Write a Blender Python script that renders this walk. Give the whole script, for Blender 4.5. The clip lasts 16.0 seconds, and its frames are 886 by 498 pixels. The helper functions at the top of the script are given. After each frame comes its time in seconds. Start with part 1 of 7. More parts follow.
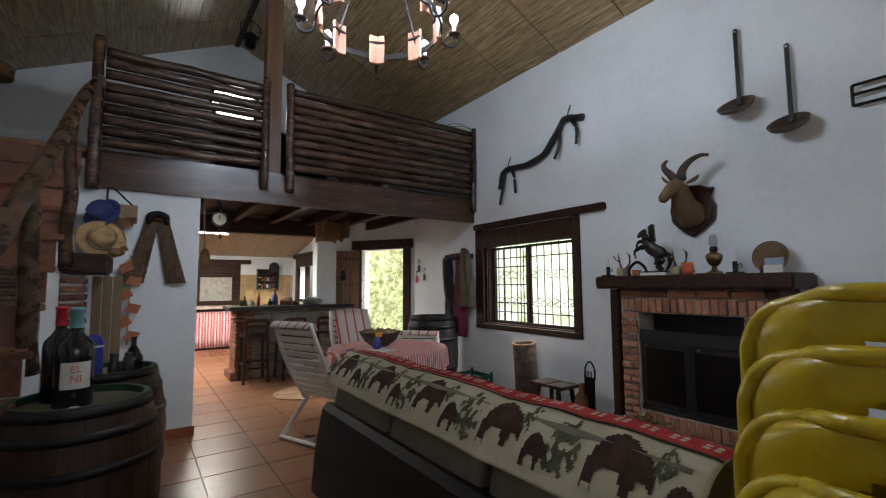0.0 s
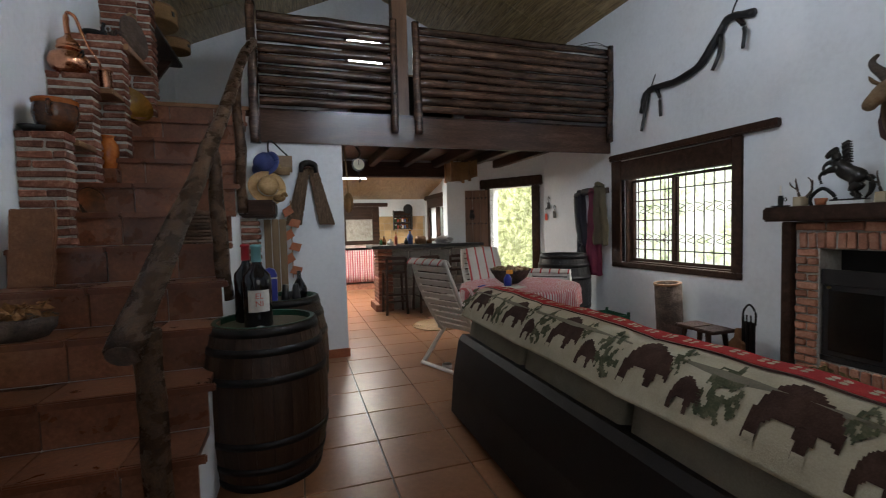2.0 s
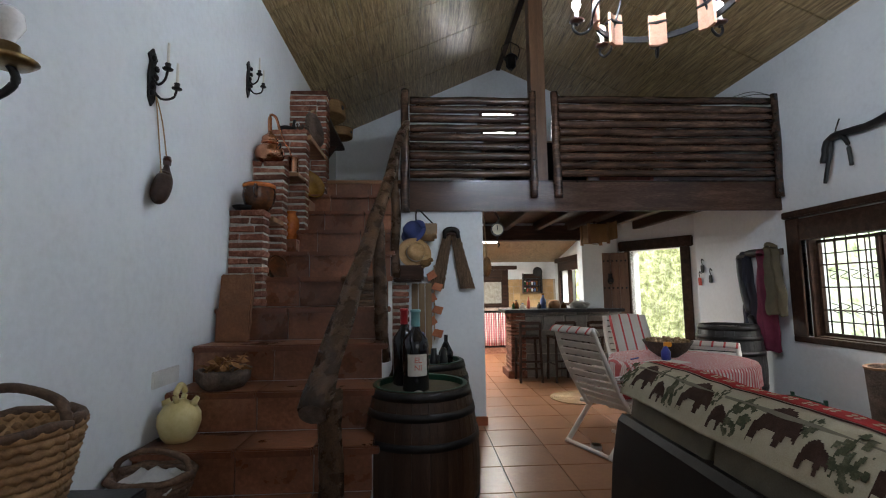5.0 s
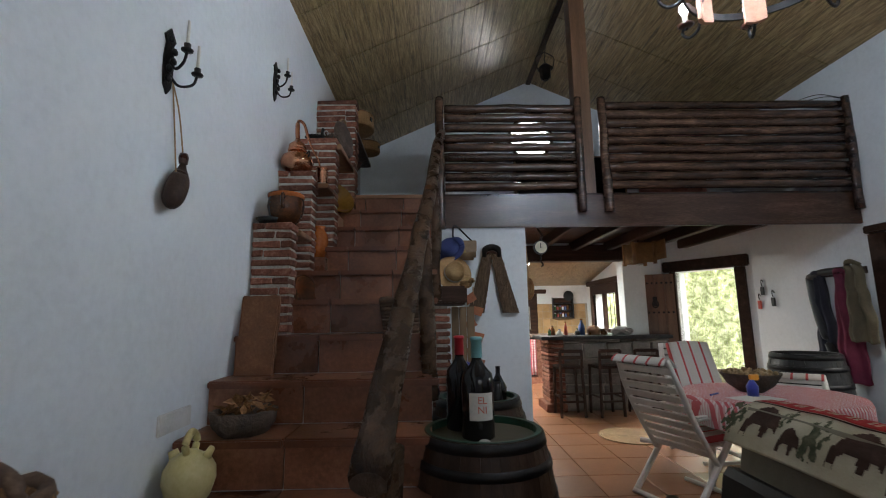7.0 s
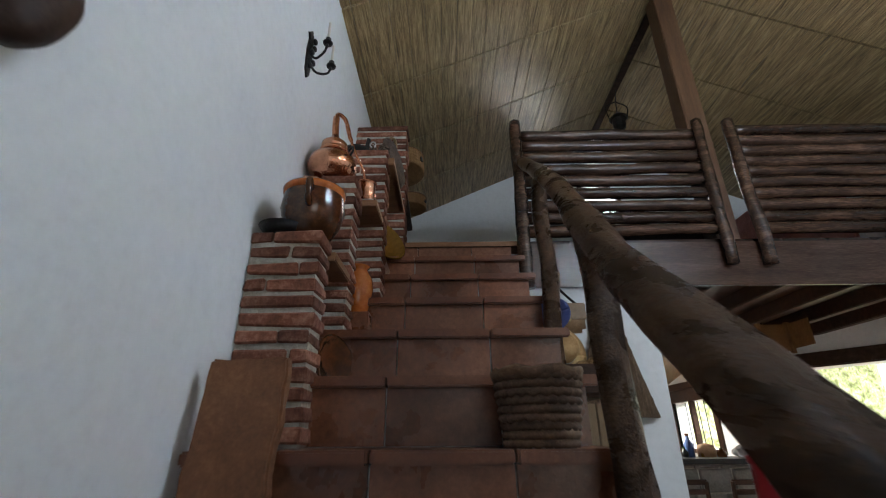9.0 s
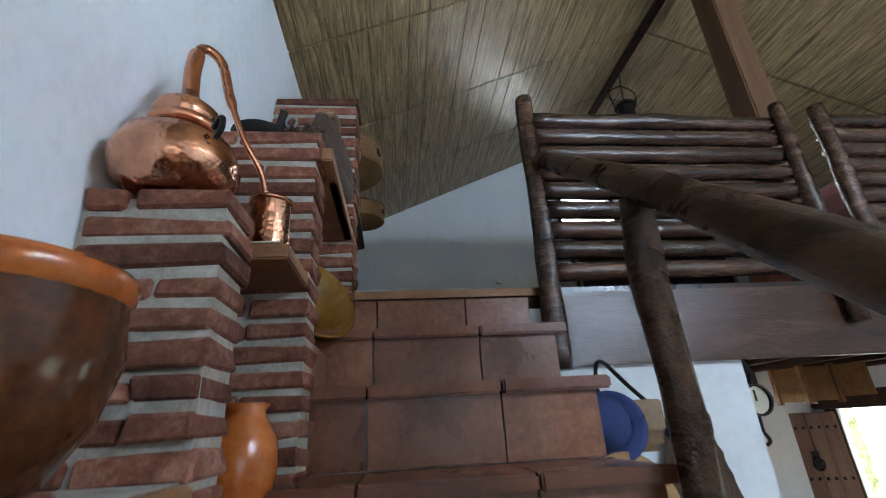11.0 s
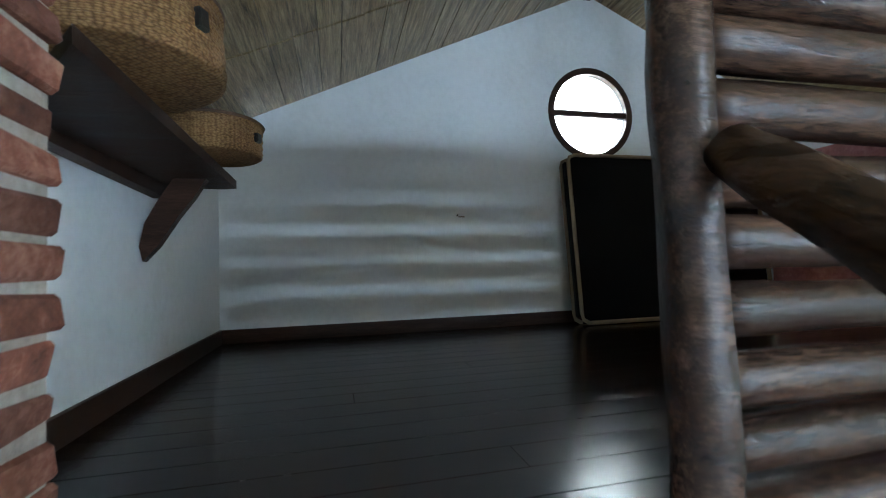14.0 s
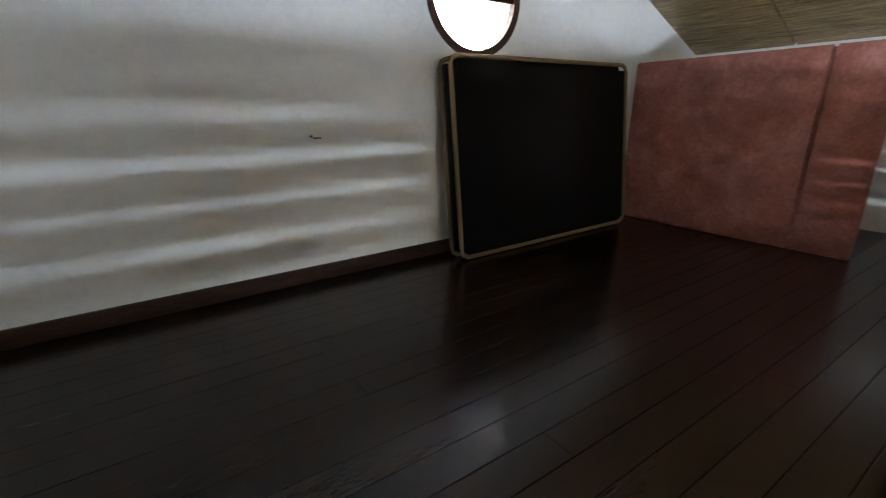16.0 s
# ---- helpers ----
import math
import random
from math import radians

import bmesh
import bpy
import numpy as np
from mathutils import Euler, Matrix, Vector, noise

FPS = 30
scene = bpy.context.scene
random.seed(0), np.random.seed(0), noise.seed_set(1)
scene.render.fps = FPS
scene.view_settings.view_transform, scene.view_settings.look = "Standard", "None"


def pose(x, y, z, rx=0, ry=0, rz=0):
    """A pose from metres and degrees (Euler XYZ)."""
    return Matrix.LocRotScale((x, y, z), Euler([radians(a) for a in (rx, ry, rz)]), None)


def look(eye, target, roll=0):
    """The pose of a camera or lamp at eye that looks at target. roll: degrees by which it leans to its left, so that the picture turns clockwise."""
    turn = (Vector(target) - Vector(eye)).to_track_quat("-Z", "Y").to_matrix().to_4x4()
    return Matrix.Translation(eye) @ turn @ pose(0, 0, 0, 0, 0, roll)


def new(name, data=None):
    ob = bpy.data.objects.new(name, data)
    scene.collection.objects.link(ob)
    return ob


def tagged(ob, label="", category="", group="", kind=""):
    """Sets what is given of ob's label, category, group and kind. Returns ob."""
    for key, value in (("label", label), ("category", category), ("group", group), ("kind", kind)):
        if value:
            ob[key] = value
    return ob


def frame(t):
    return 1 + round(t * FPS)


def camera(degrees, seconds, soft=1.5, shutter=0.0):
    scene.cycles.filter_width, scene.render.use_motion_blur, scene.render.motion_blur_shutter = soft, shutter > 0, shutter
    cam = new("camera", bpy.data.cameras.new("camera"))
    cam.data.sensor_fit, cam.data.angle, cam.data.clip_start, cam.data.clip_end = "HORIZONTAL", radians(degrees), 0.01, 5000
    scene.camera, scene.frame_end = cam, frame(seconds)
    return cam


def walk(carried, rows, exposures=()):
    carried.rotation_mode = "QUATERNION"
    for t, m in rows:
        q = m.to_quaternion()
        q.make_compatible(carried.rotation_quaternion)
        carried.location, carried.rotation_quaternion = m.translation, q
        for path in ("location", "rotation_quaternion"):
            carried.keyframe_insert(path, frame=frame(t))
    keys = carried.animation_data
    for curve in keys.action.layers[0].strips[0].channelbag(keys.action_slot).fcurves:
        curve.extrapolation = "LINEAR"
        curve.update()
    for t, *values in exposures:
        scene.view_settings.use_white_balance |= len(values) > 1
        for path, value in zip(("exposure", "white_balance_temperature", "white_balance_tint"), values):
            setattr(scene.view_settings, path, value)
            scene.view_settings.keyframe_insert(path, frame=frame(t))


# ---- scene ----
# ---------- camera and walk ----------
cam = camera(89.8, 16.0, soft=1.05, shutter=0.3)
METRES, EYE, TURN = 5.9, 1.326, -34.5
ROWS = [
    (0.0, 0.0, 0.0, 0.0, 0.03, 4.67, 0.39),
    (0.5, 0.0017, 0.0012, -0.0002, 4.99, 3.09, 0.92),
    (1.0, 0.0011, 0.0026, -0.0012, 8.41, -0.27, 1.34),
    (1.5, -0.001, 0.0043, -0.0023, 11.77, -2.37, 1.5),
    (2.0, -0.0046, 0.0054, -0.0028, 16.28, -2.86, 1.4),
    (2.5, -0.0067, 0.0048, -0.0029, 21.1, -2.99, 1.19),
    (3.0, -0.0083, 0.0047, -0.0027, 26.33, -2.76, 0.86),
    (3.5, -0.013, 0.0042, -0.002, 30.91, -1.67, 0.46),
    (4.0, -0.0191, 0.0036, 0.0009, 31.38, 1.04, 0.31),
    (6.5, -0.075, 0.0041, 0.0031, 32.66, 7.92, 1.52),
    (7.0, -0.1075, 0.0372, 0.0007, 33.55, 8.71, 0.86),
    (7.5, -0.1473, 0.0642, -0.0015, 33.47, 11.86, 0.28),
    (8.0, -0.2046, 0.0914, -0.004, 33.86, 17.38, 0.13),
    (8.5, -0.255, 0.1348, -0.0191, 36.04, 22.11, 0.24),
]
UPSTAIRS = [
    (10.1, (-0.93, 2.52, 1.655), (-0.80, 4.345, 2.43), -2.0),
    (11, (-0.964, 2.882, 1.958), (-0.761, 4.727, 2.702), -3.2),
    (11.5, (-1.008, 3.097, 2.111), (-0.859, 4.959, 2.827), -2.2),
    (12, (-0.972, 3.319, 2.294), (-0.645, 5.174, 2.966), -3.1),
    (12.5, (-0.931, 3.524, 2.466), (-0.578, 5.422, 2.99), -3.5),
    (13, (-0.925, 3.718, 2.631), (-0.498, 5.638, 2.995), -1.6),
    (13.5, (-0.831, 3.926, 2.751), (-0.382, 5.858, 3.007), -3.2),
    (14, (-0.806, 4.09, 2.922), (-0.342, 6.034, 3.002), -1.7),
    (14.5, (-0.797, 4.258, 3.07), (-0.158, 6.152, 2.991), -0.7),
    (15, (-0.729, 4.422, 3.218), (-0.017, 6.266, 2.912), -2.2),
    (15.5, (-0.734, 4.564, 3.272), (0.046, 6.348, 2.816), -1.9),
    (16, (-0.751, 4.724, 3.411), (0.312, 6.306, 2.807), -0.9),
]
START = pose(0, 0, EYE, 0, 0, TURN)
PATH = [(t, START @ pose(METRES * x, METRES * y, METRES * z, 90 + pitch, roll, yaw)) for t, x, y, z, yaw, pitch, roll in ROWS]
PATH += [(t, look(eye, target, roll)) for t, eye, target, roll in UPSTAIRS]
walk(cam, PATH, exposures=(
    (0.0, -0.05, 6050, 12), (1.0, -0.08, 6050, 12), (4.0, 0.10, 6000, 11), (7.0, 0.0, 5900, 10), (8.7, 0.22, 6000, 9),
    (10.8, 0.88, 5450, 6), (12.0, 1.10, 5400, 5), (13.0, 1.50, 5300, 2), (14.0, 1.50, 5250, 0), (14.5, 1.60, 5350, 2), (16.0, 2.02, 6200, 9)))

# ---------- world and large lights ----------
world = bpy.data.worlds.new("sky")
scene.world = world
world.use_nodes = True
wn = world.node_tree
sky = wn.nodes.new("ShaderNodeTexSky")
sky.sky_type, sky.sun_disc, sky.sun_elevation, sky.sun_rotation = "NISHITA", False, radians(50), radians(110)
wn.links.new(sky.outputs[0], wn.nodes["Background"].inputs[0])
wn.nodes["Background"].inputs[1].default_value = 0.1

def lamp(name, kind, energy, m, color=(1, 1, 1), **settings):
    data = bpy.data.lights.new(name, kind)
    data.energy, data.color = energy, color
    ob = new(name, data)
    ob.matrix_world = m
    if kind == "AREA":
        data.shape, data.size, data.size_y = "RECTANGLE", settings["w"], settings["h"]
    elif kind == "SUN":
        data.angle = settings["angle"]
    else:
        data.shadow_soft_size = settings["r"]
    return ob

DAY = (1.0, 0.93, 0.82)
lamp("sun", "SUN", 2.0, look((6, -4, 9), (0, 3, 0)), (1.0, 0.95, 0.86), angle=radians(0.6))
lamp("daylight_east_window", "AREA", 250, look((4.9, 3.72, 3.3), (3.0, 3.72, 0.9)), DAY, w=2.0, h=1.2)
lamp("daylight_doorway", "AREA", 430, look((4.9, 7.9, 3.0), (3.1, 6.4, 0.6)), DAY, w=1.2, h=1.2)
# Added fill lamp behind the camera; no window is known there
lamp("daylight_rear_window", "AREA", 16, look((1.1, -2.5, 1.9), (1.1, 2.0, 1.6)), DAY, w=2.6, h=1.6)
lamp("kitchen_tube_light", "AREA", 150, look((0.62, 8.0, 2.17), (0.62, 8.0, 0)), (1.0, 0.95, 0.80), w=1.1, h=0.06)
BULB_WATTS = 15.0
CHANDELIER = (1.11, 2.25, 2.84)

# ---------- materials ----------
def principled(name, rough=0.6, metallic=0.0, spec=0.5):
    m = bpy.data.materials.new(name)
    m.use_nodes = True
    nt = m.node_tree
    b = nt.nodes["Principled BSDF"]
    b.inputs["Roughness"].default_value = rough
    b.inputs["Metallic"].default_value = metallic
    b.inputs["Specular IOR Level"].default_value = spec
    return m, nt, b

def node(nt, kind, **inputs):
    n = nt.nodes.new(kind)
    for key, value in inputs.items():
        n.inputs[key.replace("_", " ")].default_value = value
    return n

def ramp(nt, source, stops):
    n = nt.nodes.new("ShaderNodeValToRGB")
    while len(n.color_ramp.elements) < len(stops):
        n.color_ramp.elements.new(0.5)
    for e, (p, c) in zip(n.color_ramp.elements, stops):
        e.position, e.color = p, (*c, 1)
    nt.links.new(source, n.inputs[0])
    return n.outputs[0]

def mix(nt, fac, a, b, blend="MIX"):
    n = nt.nodes.new("ShaderNodeMix")
    n.data_type, n.blend_type = "RGBA", blend
    for sock, v in ((n.inputs[0], fac), (n.inputs[6], a), (n.inputs[7], b)):
        if hasattr(v, "is_linked"):
            nt.links.new(v, sock)
        else:
            sock.default_value = v if isinstance(v, float) else (*v, 1)
    return n.outputs[2]

def coords(nt, stretch=(1, 1, 1), shift=True, generated=False):
    tc = nt.nodes.new("ShaderNodeTexCoord")
    mp = nt.nodes.new("ShaderNodeMapping")
    mp.inputs["Scale"].default_value = stretch
    nt.links.new(tc.outputs["Object"], mp.inputs[0])
    if shift:
        oi = nt.nodes.new("ShaderNodeObjectInfo")
        v = nt.nodes.new("ShaderNodeVectorMath")
        v.operation = "SCALE"
        v.inputs[0].default_value = (37, 53, 71)
        nt.links.new(oi.outputs["Random"], v.inputs["Scale"])
        nt.links.new(v.outputs[0], mp.inputs["Location"])
    return mp.outputs[0]

def noise_tex(nt, vec, scale, detail=5.0, rough=0.6, distort=0.0):
    n = node(nt, "ShaderNodeTexNoise", Scale=scale, Detail=detail, Roughness=rough, Distortion=distort)
    nt.links.new(vec, n.inputs["Vector"])
    return n.outputs["Fac"]

def bump(nt, b, height, strength, distance=0.01):
    n = node(nt, "ShaderNodeBump", Strength=strength, Distance=distance)
    nt.links.new(height, n.inputs["Height"])
    nt.links.new(n.outputs[0], b.inputs["Normal"])

def surface(name, dark, mid, light, rough=0.6, scale=6.0, fine=60.0, stretch=(1, 1, 1), bumpy=0.2, metallic=0.0, vary=0.0, rvar=0.15, spec=0.5, dist=0.01, distort=0.3):
    """Three tones mixed by coarse and fine noise, with relief, uneven gloss and a tone of its own for each object."""
    m, nt, b = principled(name, rough, metallic, spec)
    vec = coords(nt, stretch)
    coarse, small = noise_tex(nt, vec, scale, distort=distort), noise_tex(nt, vec, fine, 6.0, 0.7)
    blend = nt.nodes.new("ShaderNodeMath")
    blend.operation = "MULTIPLY_ADD"
    nt.links.new(small, blend.inputs[0])
    blend.inputs[1].default_value = 0.45
    half = nt.nodes.new("ShaderNodeMath")
    half.operation = "MULTIPLY"
    half.inputs[1].default_value = 0.6
    nt.links.new(coarse, half.inputs[0])
    nt.links.new(half.outputs[0], blend.inputs[2])
    col = ramp(nt, blend.outputs[0], ((0.33, dark), (0.52, mid), (0.72, light)))
    if vary:
        oi = nt.nodes.new("ShaderNodeObjectInfo")
        hsv = nt.nodes.new("ShaderNodeHueSaturation")
        r = nt.nodes.new("ShaderNodeMapRange")
        r.inputs["To Min"].default_value, r.inputs["To Max"].default_value = 1 - vary, 1 + vary
        nt.links.new(oi.outputs["Random"], r.inputs[0])
        nt.links.new(r.outputs[0], hsv.inputs["Value"])
        nt.links.new(col, hsv.inputs["Color"])
        col = hsv.outputs[0]
    nt.links.new(col, b.inputs["Base Color"])
    rr = nt.nodes.new("ShaderNodeMapRange")
    rr.inputs["To Min"].default_value, rr.inputs["To Max"].default_value = max(rough - rvar, 0.03), min(rough + rvar, 1)
    nt.links.new(coarse, rr.inputs[0])
    nt.links.new(rr.outputs[0], b.inputs["Roughness"])
    bump(nt, b, blend.outputs[0], bumpy, dist)
    return m

def plain(name, color, rough=0.5, metallic=0.0, bumpy=0.08, spec=0.5):
    c = Vector(color)
    return surface(name, tuple(c * 0.8), tuple(c), tuple(c * 1.12), rough, 8.0, 90.0, bumpy=bumpy, metallic=metallic, spec=spec)

PLASTER = surface("white_plaster", (0.64, 0.67, 0.69), (0.73, 0.765, 0.79), (0.79, 0.825, 0.85), 0.85, 1.3, 24.0, bumpy=0.18, spec=0.2, dist=0.012)
FLOOR_TILE = surface("terracotta_floor_tile", (0.19, 0.082, 0.037), (0.255, 0.115, 0.054), (0.32, 0.155, 0.078), 0.31, 2.2, 30.0, bumpy=0.07, vary=0.10, rvar=0.04)
GROUT = surface("grey_grout", (0.09, 0.08, 0.07), (0.14, 0.12, 0.10), (0.2, 0.18, 0.15), 0.9, 8.0, 80.0)
STEP_TILE = surface("red_clay_step_tile", (0.058, 0.021, 0.010), (0.17, 0.067, 0.034), (0.31, 0.142, 0.078), 0.30, 3.5, 45.0, bumpy=0.2, vary=0.28)
STEP_EDGE = surface("worn_step_nosing", (0.065, 0.020, 0.009), (0.135, 0.044, 0.019), (0.22, 0.09, 0.042), 0.38, 4.0, 60.0, bumpy=0.25, vary=0.12)
BRICK = surface("hand_made_red_brick", (0.06, 0.024, 0.016), (0.185, 0.072, 0.044), (0.37, 0.20, 0.14), 0.85, 12.0, 60.0, bumpy=1.0, vary=0.4, spec=0.3)
BRICK_OLD = surface("smoke_stained_brick", (0.20, 0.085, 0.05), (0.36, 0.165, 0.10), (0.50, 0.28, 0.19), 0.85, 7.0, 70.0, bumpy=0.5, vary=0.28, spec=0.3)
MORTAR = surface("pale_mortar", (0.22, 0.20, 0.17), (0.38, 0.355, 0.31), (0.52, 0.50, 0.45), 0.95, 14.0, 70.0, bumpy=1.0, spec=0.2)
DARK_WOOD = surface("dark_stained_beam_wood", (0.012, 0.007, 0.005), (0.035, 0.017, 0.011), (0.075, 0.038, 0.024), 0.42, 3.0, 40.0, (0.6, 6, 6), 0.35, spec=0.18)
BEAM_WOOD = surface("varnished_brown_beam_wood", (0.024, 0.012, 0.008), (0.060, 0.030, 0.019), (0.125, 0.067, 0.044), 0.20, 2.0, 30.0, (0.7, 5, 5), 0.3, spec=0.45)
POST_WOOD = surface("oak_brown_post_wood", (0.06, 0.03, 0.015), (0.12, 0.062, 0.032), (0.19, 0.105, 0.058), 0.45, 2.0, 40.0, (6, 6, 0.6), 0.25)
LOG_WOOD = surface("varnished_dark_log", (0.012, 0.008, 0.006), (0.039, 0.021, 0.014), (0.15, 0.083, 0.052), 0.21, 3.0, 22.0, (0.9, 6, 6), 0.45, vary=0.4, dist=0.010, rvar=0.1, spec=0.5)
RAIL_WOOD = surface("weathered_handrail_trunk", (0.015, 0.008, 0.005), (0.046, 0.025, 0.013), (0.14, 0.078, 0.042), 0.28, 3.0, 30.0, (5, 1, 5), 0.8, dist=0.02, spec=0.2)
PLANK = surface("dark_loft_floor_plank", (0.010, 0.0045, 0.0025), (0.019, 0.0088, 0.005), (0.030, 0.014, 0.008), 0.21, 1.6, 24.0, (1, 7, 1), 0.05, vary=0.25, rvar=0.06, spec=0.34)
PALE_WOOD = surface("pale_plank_wood", (0.14, 0.062, 0.025), (0.25, 0.125, 0.055), (0.35, 0.20, 0.10), 0.6, 3.0, 40.0, (1, 5, 5), 0.3, vary=0.1)
IRON = surface("black_wrought_iron", (0.006, 0.006, 0.007), (0.015, 0.014, 0.014), (0.03, 0.028, 0.028), 0.45, 12.0, 90.0, bumpy=0.3, metallic=0.6)
COPPER = surface("hammered_copper", (0.42, 0.17, 0.09), (0.65, 0.30, 0.17), (0.80, 0.42, 0.26), 0.24, 5.0, 60.0, bumpy=0.3, metallic=1.0)
def hammered(name, color):
    """Beaten copper with small round dents."""
    m, nt, b = principled(name, 0.22, 1.0)
    vec = coords(nt)
    v = node(nt, "ShaderNodeTexVoronoi", Scale=95.0)
    v.feature = "SMOOTH_F1"
    nt.links.new(vec, v.inputs["Vector"])
    c = Vector(color)
    stain = noise_tex(nt, vec, 14.0)
    nt.links.new(ramp(nt, stain, ((0.3, tuple(c * 0.45)), (0.5, tuple(c * 0.85)), (0.7, tuple(c * 1.15)))), b.inputs["Base Color"])
    bump(nt, b, v.outputs["Distance"], 0.3, 0.005)
    return m
HAMMERED = hammered("beaten_copper", (0.66, 0.33, 0.20))
BRASS = surface("aged_brass", (0.14, 0.09, 0.04), (0.26, 0.18, 0.08), (0.38, 0.28, 0.13), 0.35, 9.0, 70.0, bumpy=0.2, metallic=1.0)
WICKER_DARK = surface("dark_wicker", (0.035, 0.02, 0.012), (0.10, 0.058, 0.034), (0.20, 0.125, 0.075), 0.75, 12.0, 70.0, bumpy=0.7, vary=0.25)
WICKER = surface("golden_wicker", (0.10, 0.05, 0.020), (0.25, 0.135, 0.055), (0.42, 0.25, 0.115), 0.7, 12.0, 70.0, bumpy=0.7, vary=0.25)
def plait(name, dark, light):
    """Straw plait: small raised tufts with dark gaps between."""
    m, nt, b = principled(name, 0.75, spec=0.25)
    v = node(nt, "ShaderNodeTexVoronoi", Scale=105.0, Randomness=0.5)
    nt.links.new(coords(nt, (1, 1, 1.9)), v.inputs["Vector"])
    col = ramp(nt, v.outputs["Distance"], ((0.15, light), (0.45, tuple(Vector(light) * 0.75)), (0.75, dark)))
    col = mix(nt, 0.5, col, ramp(nt, noise_tex(nt, coords(nt), 11.0), ((0.3, (0.45, 0.42, 0.4)), (0.7, (1, 1, 1)))), "MULTIPLY")
    nt.links.new(col, b.inputs["Base Color"])
    inv = nt.nodes.new("ShaderNodeMath")
    inv.operation = "SUBTRACT"
    inv.inputs[0].default_value = 1.0
    nt.links.new(v.outputs["Distance"], inv.inputs[1])
    bump(nt, b, inv.outputs[0], 0.7, 0.008)
    return m
STRAW = plait("plaited_straw", (0.15, 0.08, 0.03), (0.38, 0.225, 0.095))
STRAW_HAT = surface("pale_straw_hat_plait", (0.26, 0.15, 0.06), (0.42, 0.27, 0.12), (0.56, 0.40, 0.20), 0.8, 14.0, 90.0, bumpy=0.8)
LEATHER = surface("dark_brown_leather", (0.006, 0.004, 0.0035), (0.011, 0.008, 0.007), (0.019, 0.014, 0.012), 0.5, 4.0, 120.0, bumpy=0.3, spec=0.2)
WINESKIN = surface("brown_wineskin_leather", (0.014, 0.007, 0.005), (0.032, 0.016, 0.010), (0.07, 0.04, 0.026), 0.5, 9.0, 60.0, bumpy=0.5, spec=0.3)
BEIGE = surface("beige_sofa_cloth", (0.13, 0.115, 0.082), (0.185, 0.165, 0.12), (0.24, 0.215, 0.16), 0.95, 5.0, 160.0, bumpy=0.5, spec=0.2)
BLANKET = surface("cream_woven_blanket", (0.33, 0.29, 0.20), (0.44, 0.39, 0.28), (0.53, 0.48, 0.36), 0.95, 6.0, 190.0, bumpy=0.6, spec=0.1)
BLANKET_RED = surface("red_blanket_border", (0.20, 0.018, 0.018), (0.33, 0.03, 0.03), (0.44, 0.07, 0.06), 0.95, 8.0, 190.0, bumpy=0.6, spec=0.1)
BLANKET_BROWN = surface("brown_blanket_figure", (0.025, 0.014, 0.011), (0.052, 0.028, 0.021), (0.09, 0.052, 0.038), 0.95, 14.0, 190.0, bumpy=0.6, spec=0.1)
BLANKET_GREEN = surface("olive_blanket_figure", (0.035, 0.04, 0.022), (0.075, 0.08, 0.045), (0.18, 0.17, 0.11), 0.95, 26.0, 190.0, bumpy=0.6, spec=0.1)
YELLOW = plain("yellow_moulded_plastic", (0.48, 0.345, 0.008), 0.3, bumpy=0.03)
WHITE_PLASTIC = plain("white_garden_plastic", (0.66, 0.64, 0.60), 0.4, bumpy=0.05)
BLACK = plain("black_painted_metal", (0.012, 0.012, 0.013), 0.4, bumpy=0.1)
SOOT = surface("sooty_black_iron_plate", (0.004, 0.004, 0.004), (0.009, 0.008, 0.008), (0.02, 0.017, 0.015), 0.5, 5.0, 60.0, bumpy=0.3)
TERRACOTTA = surface("red_terracotta", (0.22, 0.065, 0.025), (0.34, 0.11, 0.045), (0.45, 0.18, 0.08), 0.6, 5.0, 60.0, bumpy=0.2)
GLAZED = surface("glazed_orange_pottery", (0.20, 0.045, 0.010), (0.36, 0.10, 0.02), (0.48, 0.17, 0.045), 0.14, 5.0, 50.0, bumpy=0.08)
GLAZED_DARK = surface("glazed_brown_pottery", (0.022, 0.011, 0.006), (0.062, 0.024, 0.010), (0.15, 0.048, 0.016), 0.1, 6.0, 40.0, bumpy=0.05, rvar=0.05)
OCHRE_BOWL = surface("ochre_glazed_bowl", (0.10, 0.05, 0.008), (0.19, 0.095, 0.016), (0.28, 0.15, 0.03), 0.16, 4.0, 40.0, bumpy=0.1)
CREAM_JUG = surface("cream_earthenware", (0.42, 0.34, 0.13), (0.55, 0.46, 0.20), (0.66, 0.57, 0.29), 0.45, 4.0, 40.0, bumpy=0.15)
CORK = surface("rough_cork_bark", (0.03, 0.02, 0.014), (0.085, 0.058, 0.042), (0.18, 0.13, 0.10), 0.95, 9.0, 60.0, bumpy=1.0, dist=0.03)
OAK_BARREL = surface("oak_barrel_stave", (0.016, 0.008, 0.0045), (0.036, 0.018, 0.010), (0.075, 0.04, 0.022), 0.45, 3.0, 40.0, (7, 7, 0.7), 0.35, vary=0.2, spec=0.25)
BARREL_BLACK = surface("black_painted_barrel_stave", (0.006, 0.006, 0.006), (0.013, 0.012, 0.012), (0.026, 0.024, 0.023), 0.4, 3.0, 40.0, (7, 7, 0.7), 0.3, vary=0.2)
GREEN_PAINT = plain("dark_green_rim_paint", (0.012, 0.055, 0.030), 0.4)
GREEN_CRATE = plain("green_crate_plastic", (0.012, 0.07, 0.035), 0.4)
DARK_GLASS = plain("dark_wine_glass", (0.006, 0.006, 0.008), 0.07, bumpy=0.0)
PAPER = plain("cream_label_paper", (0.62, 0.60, 0.55), 0.8)
RED_INK = plain("red_label_ink", (0.5, 0.10, 0.06), 0.7)
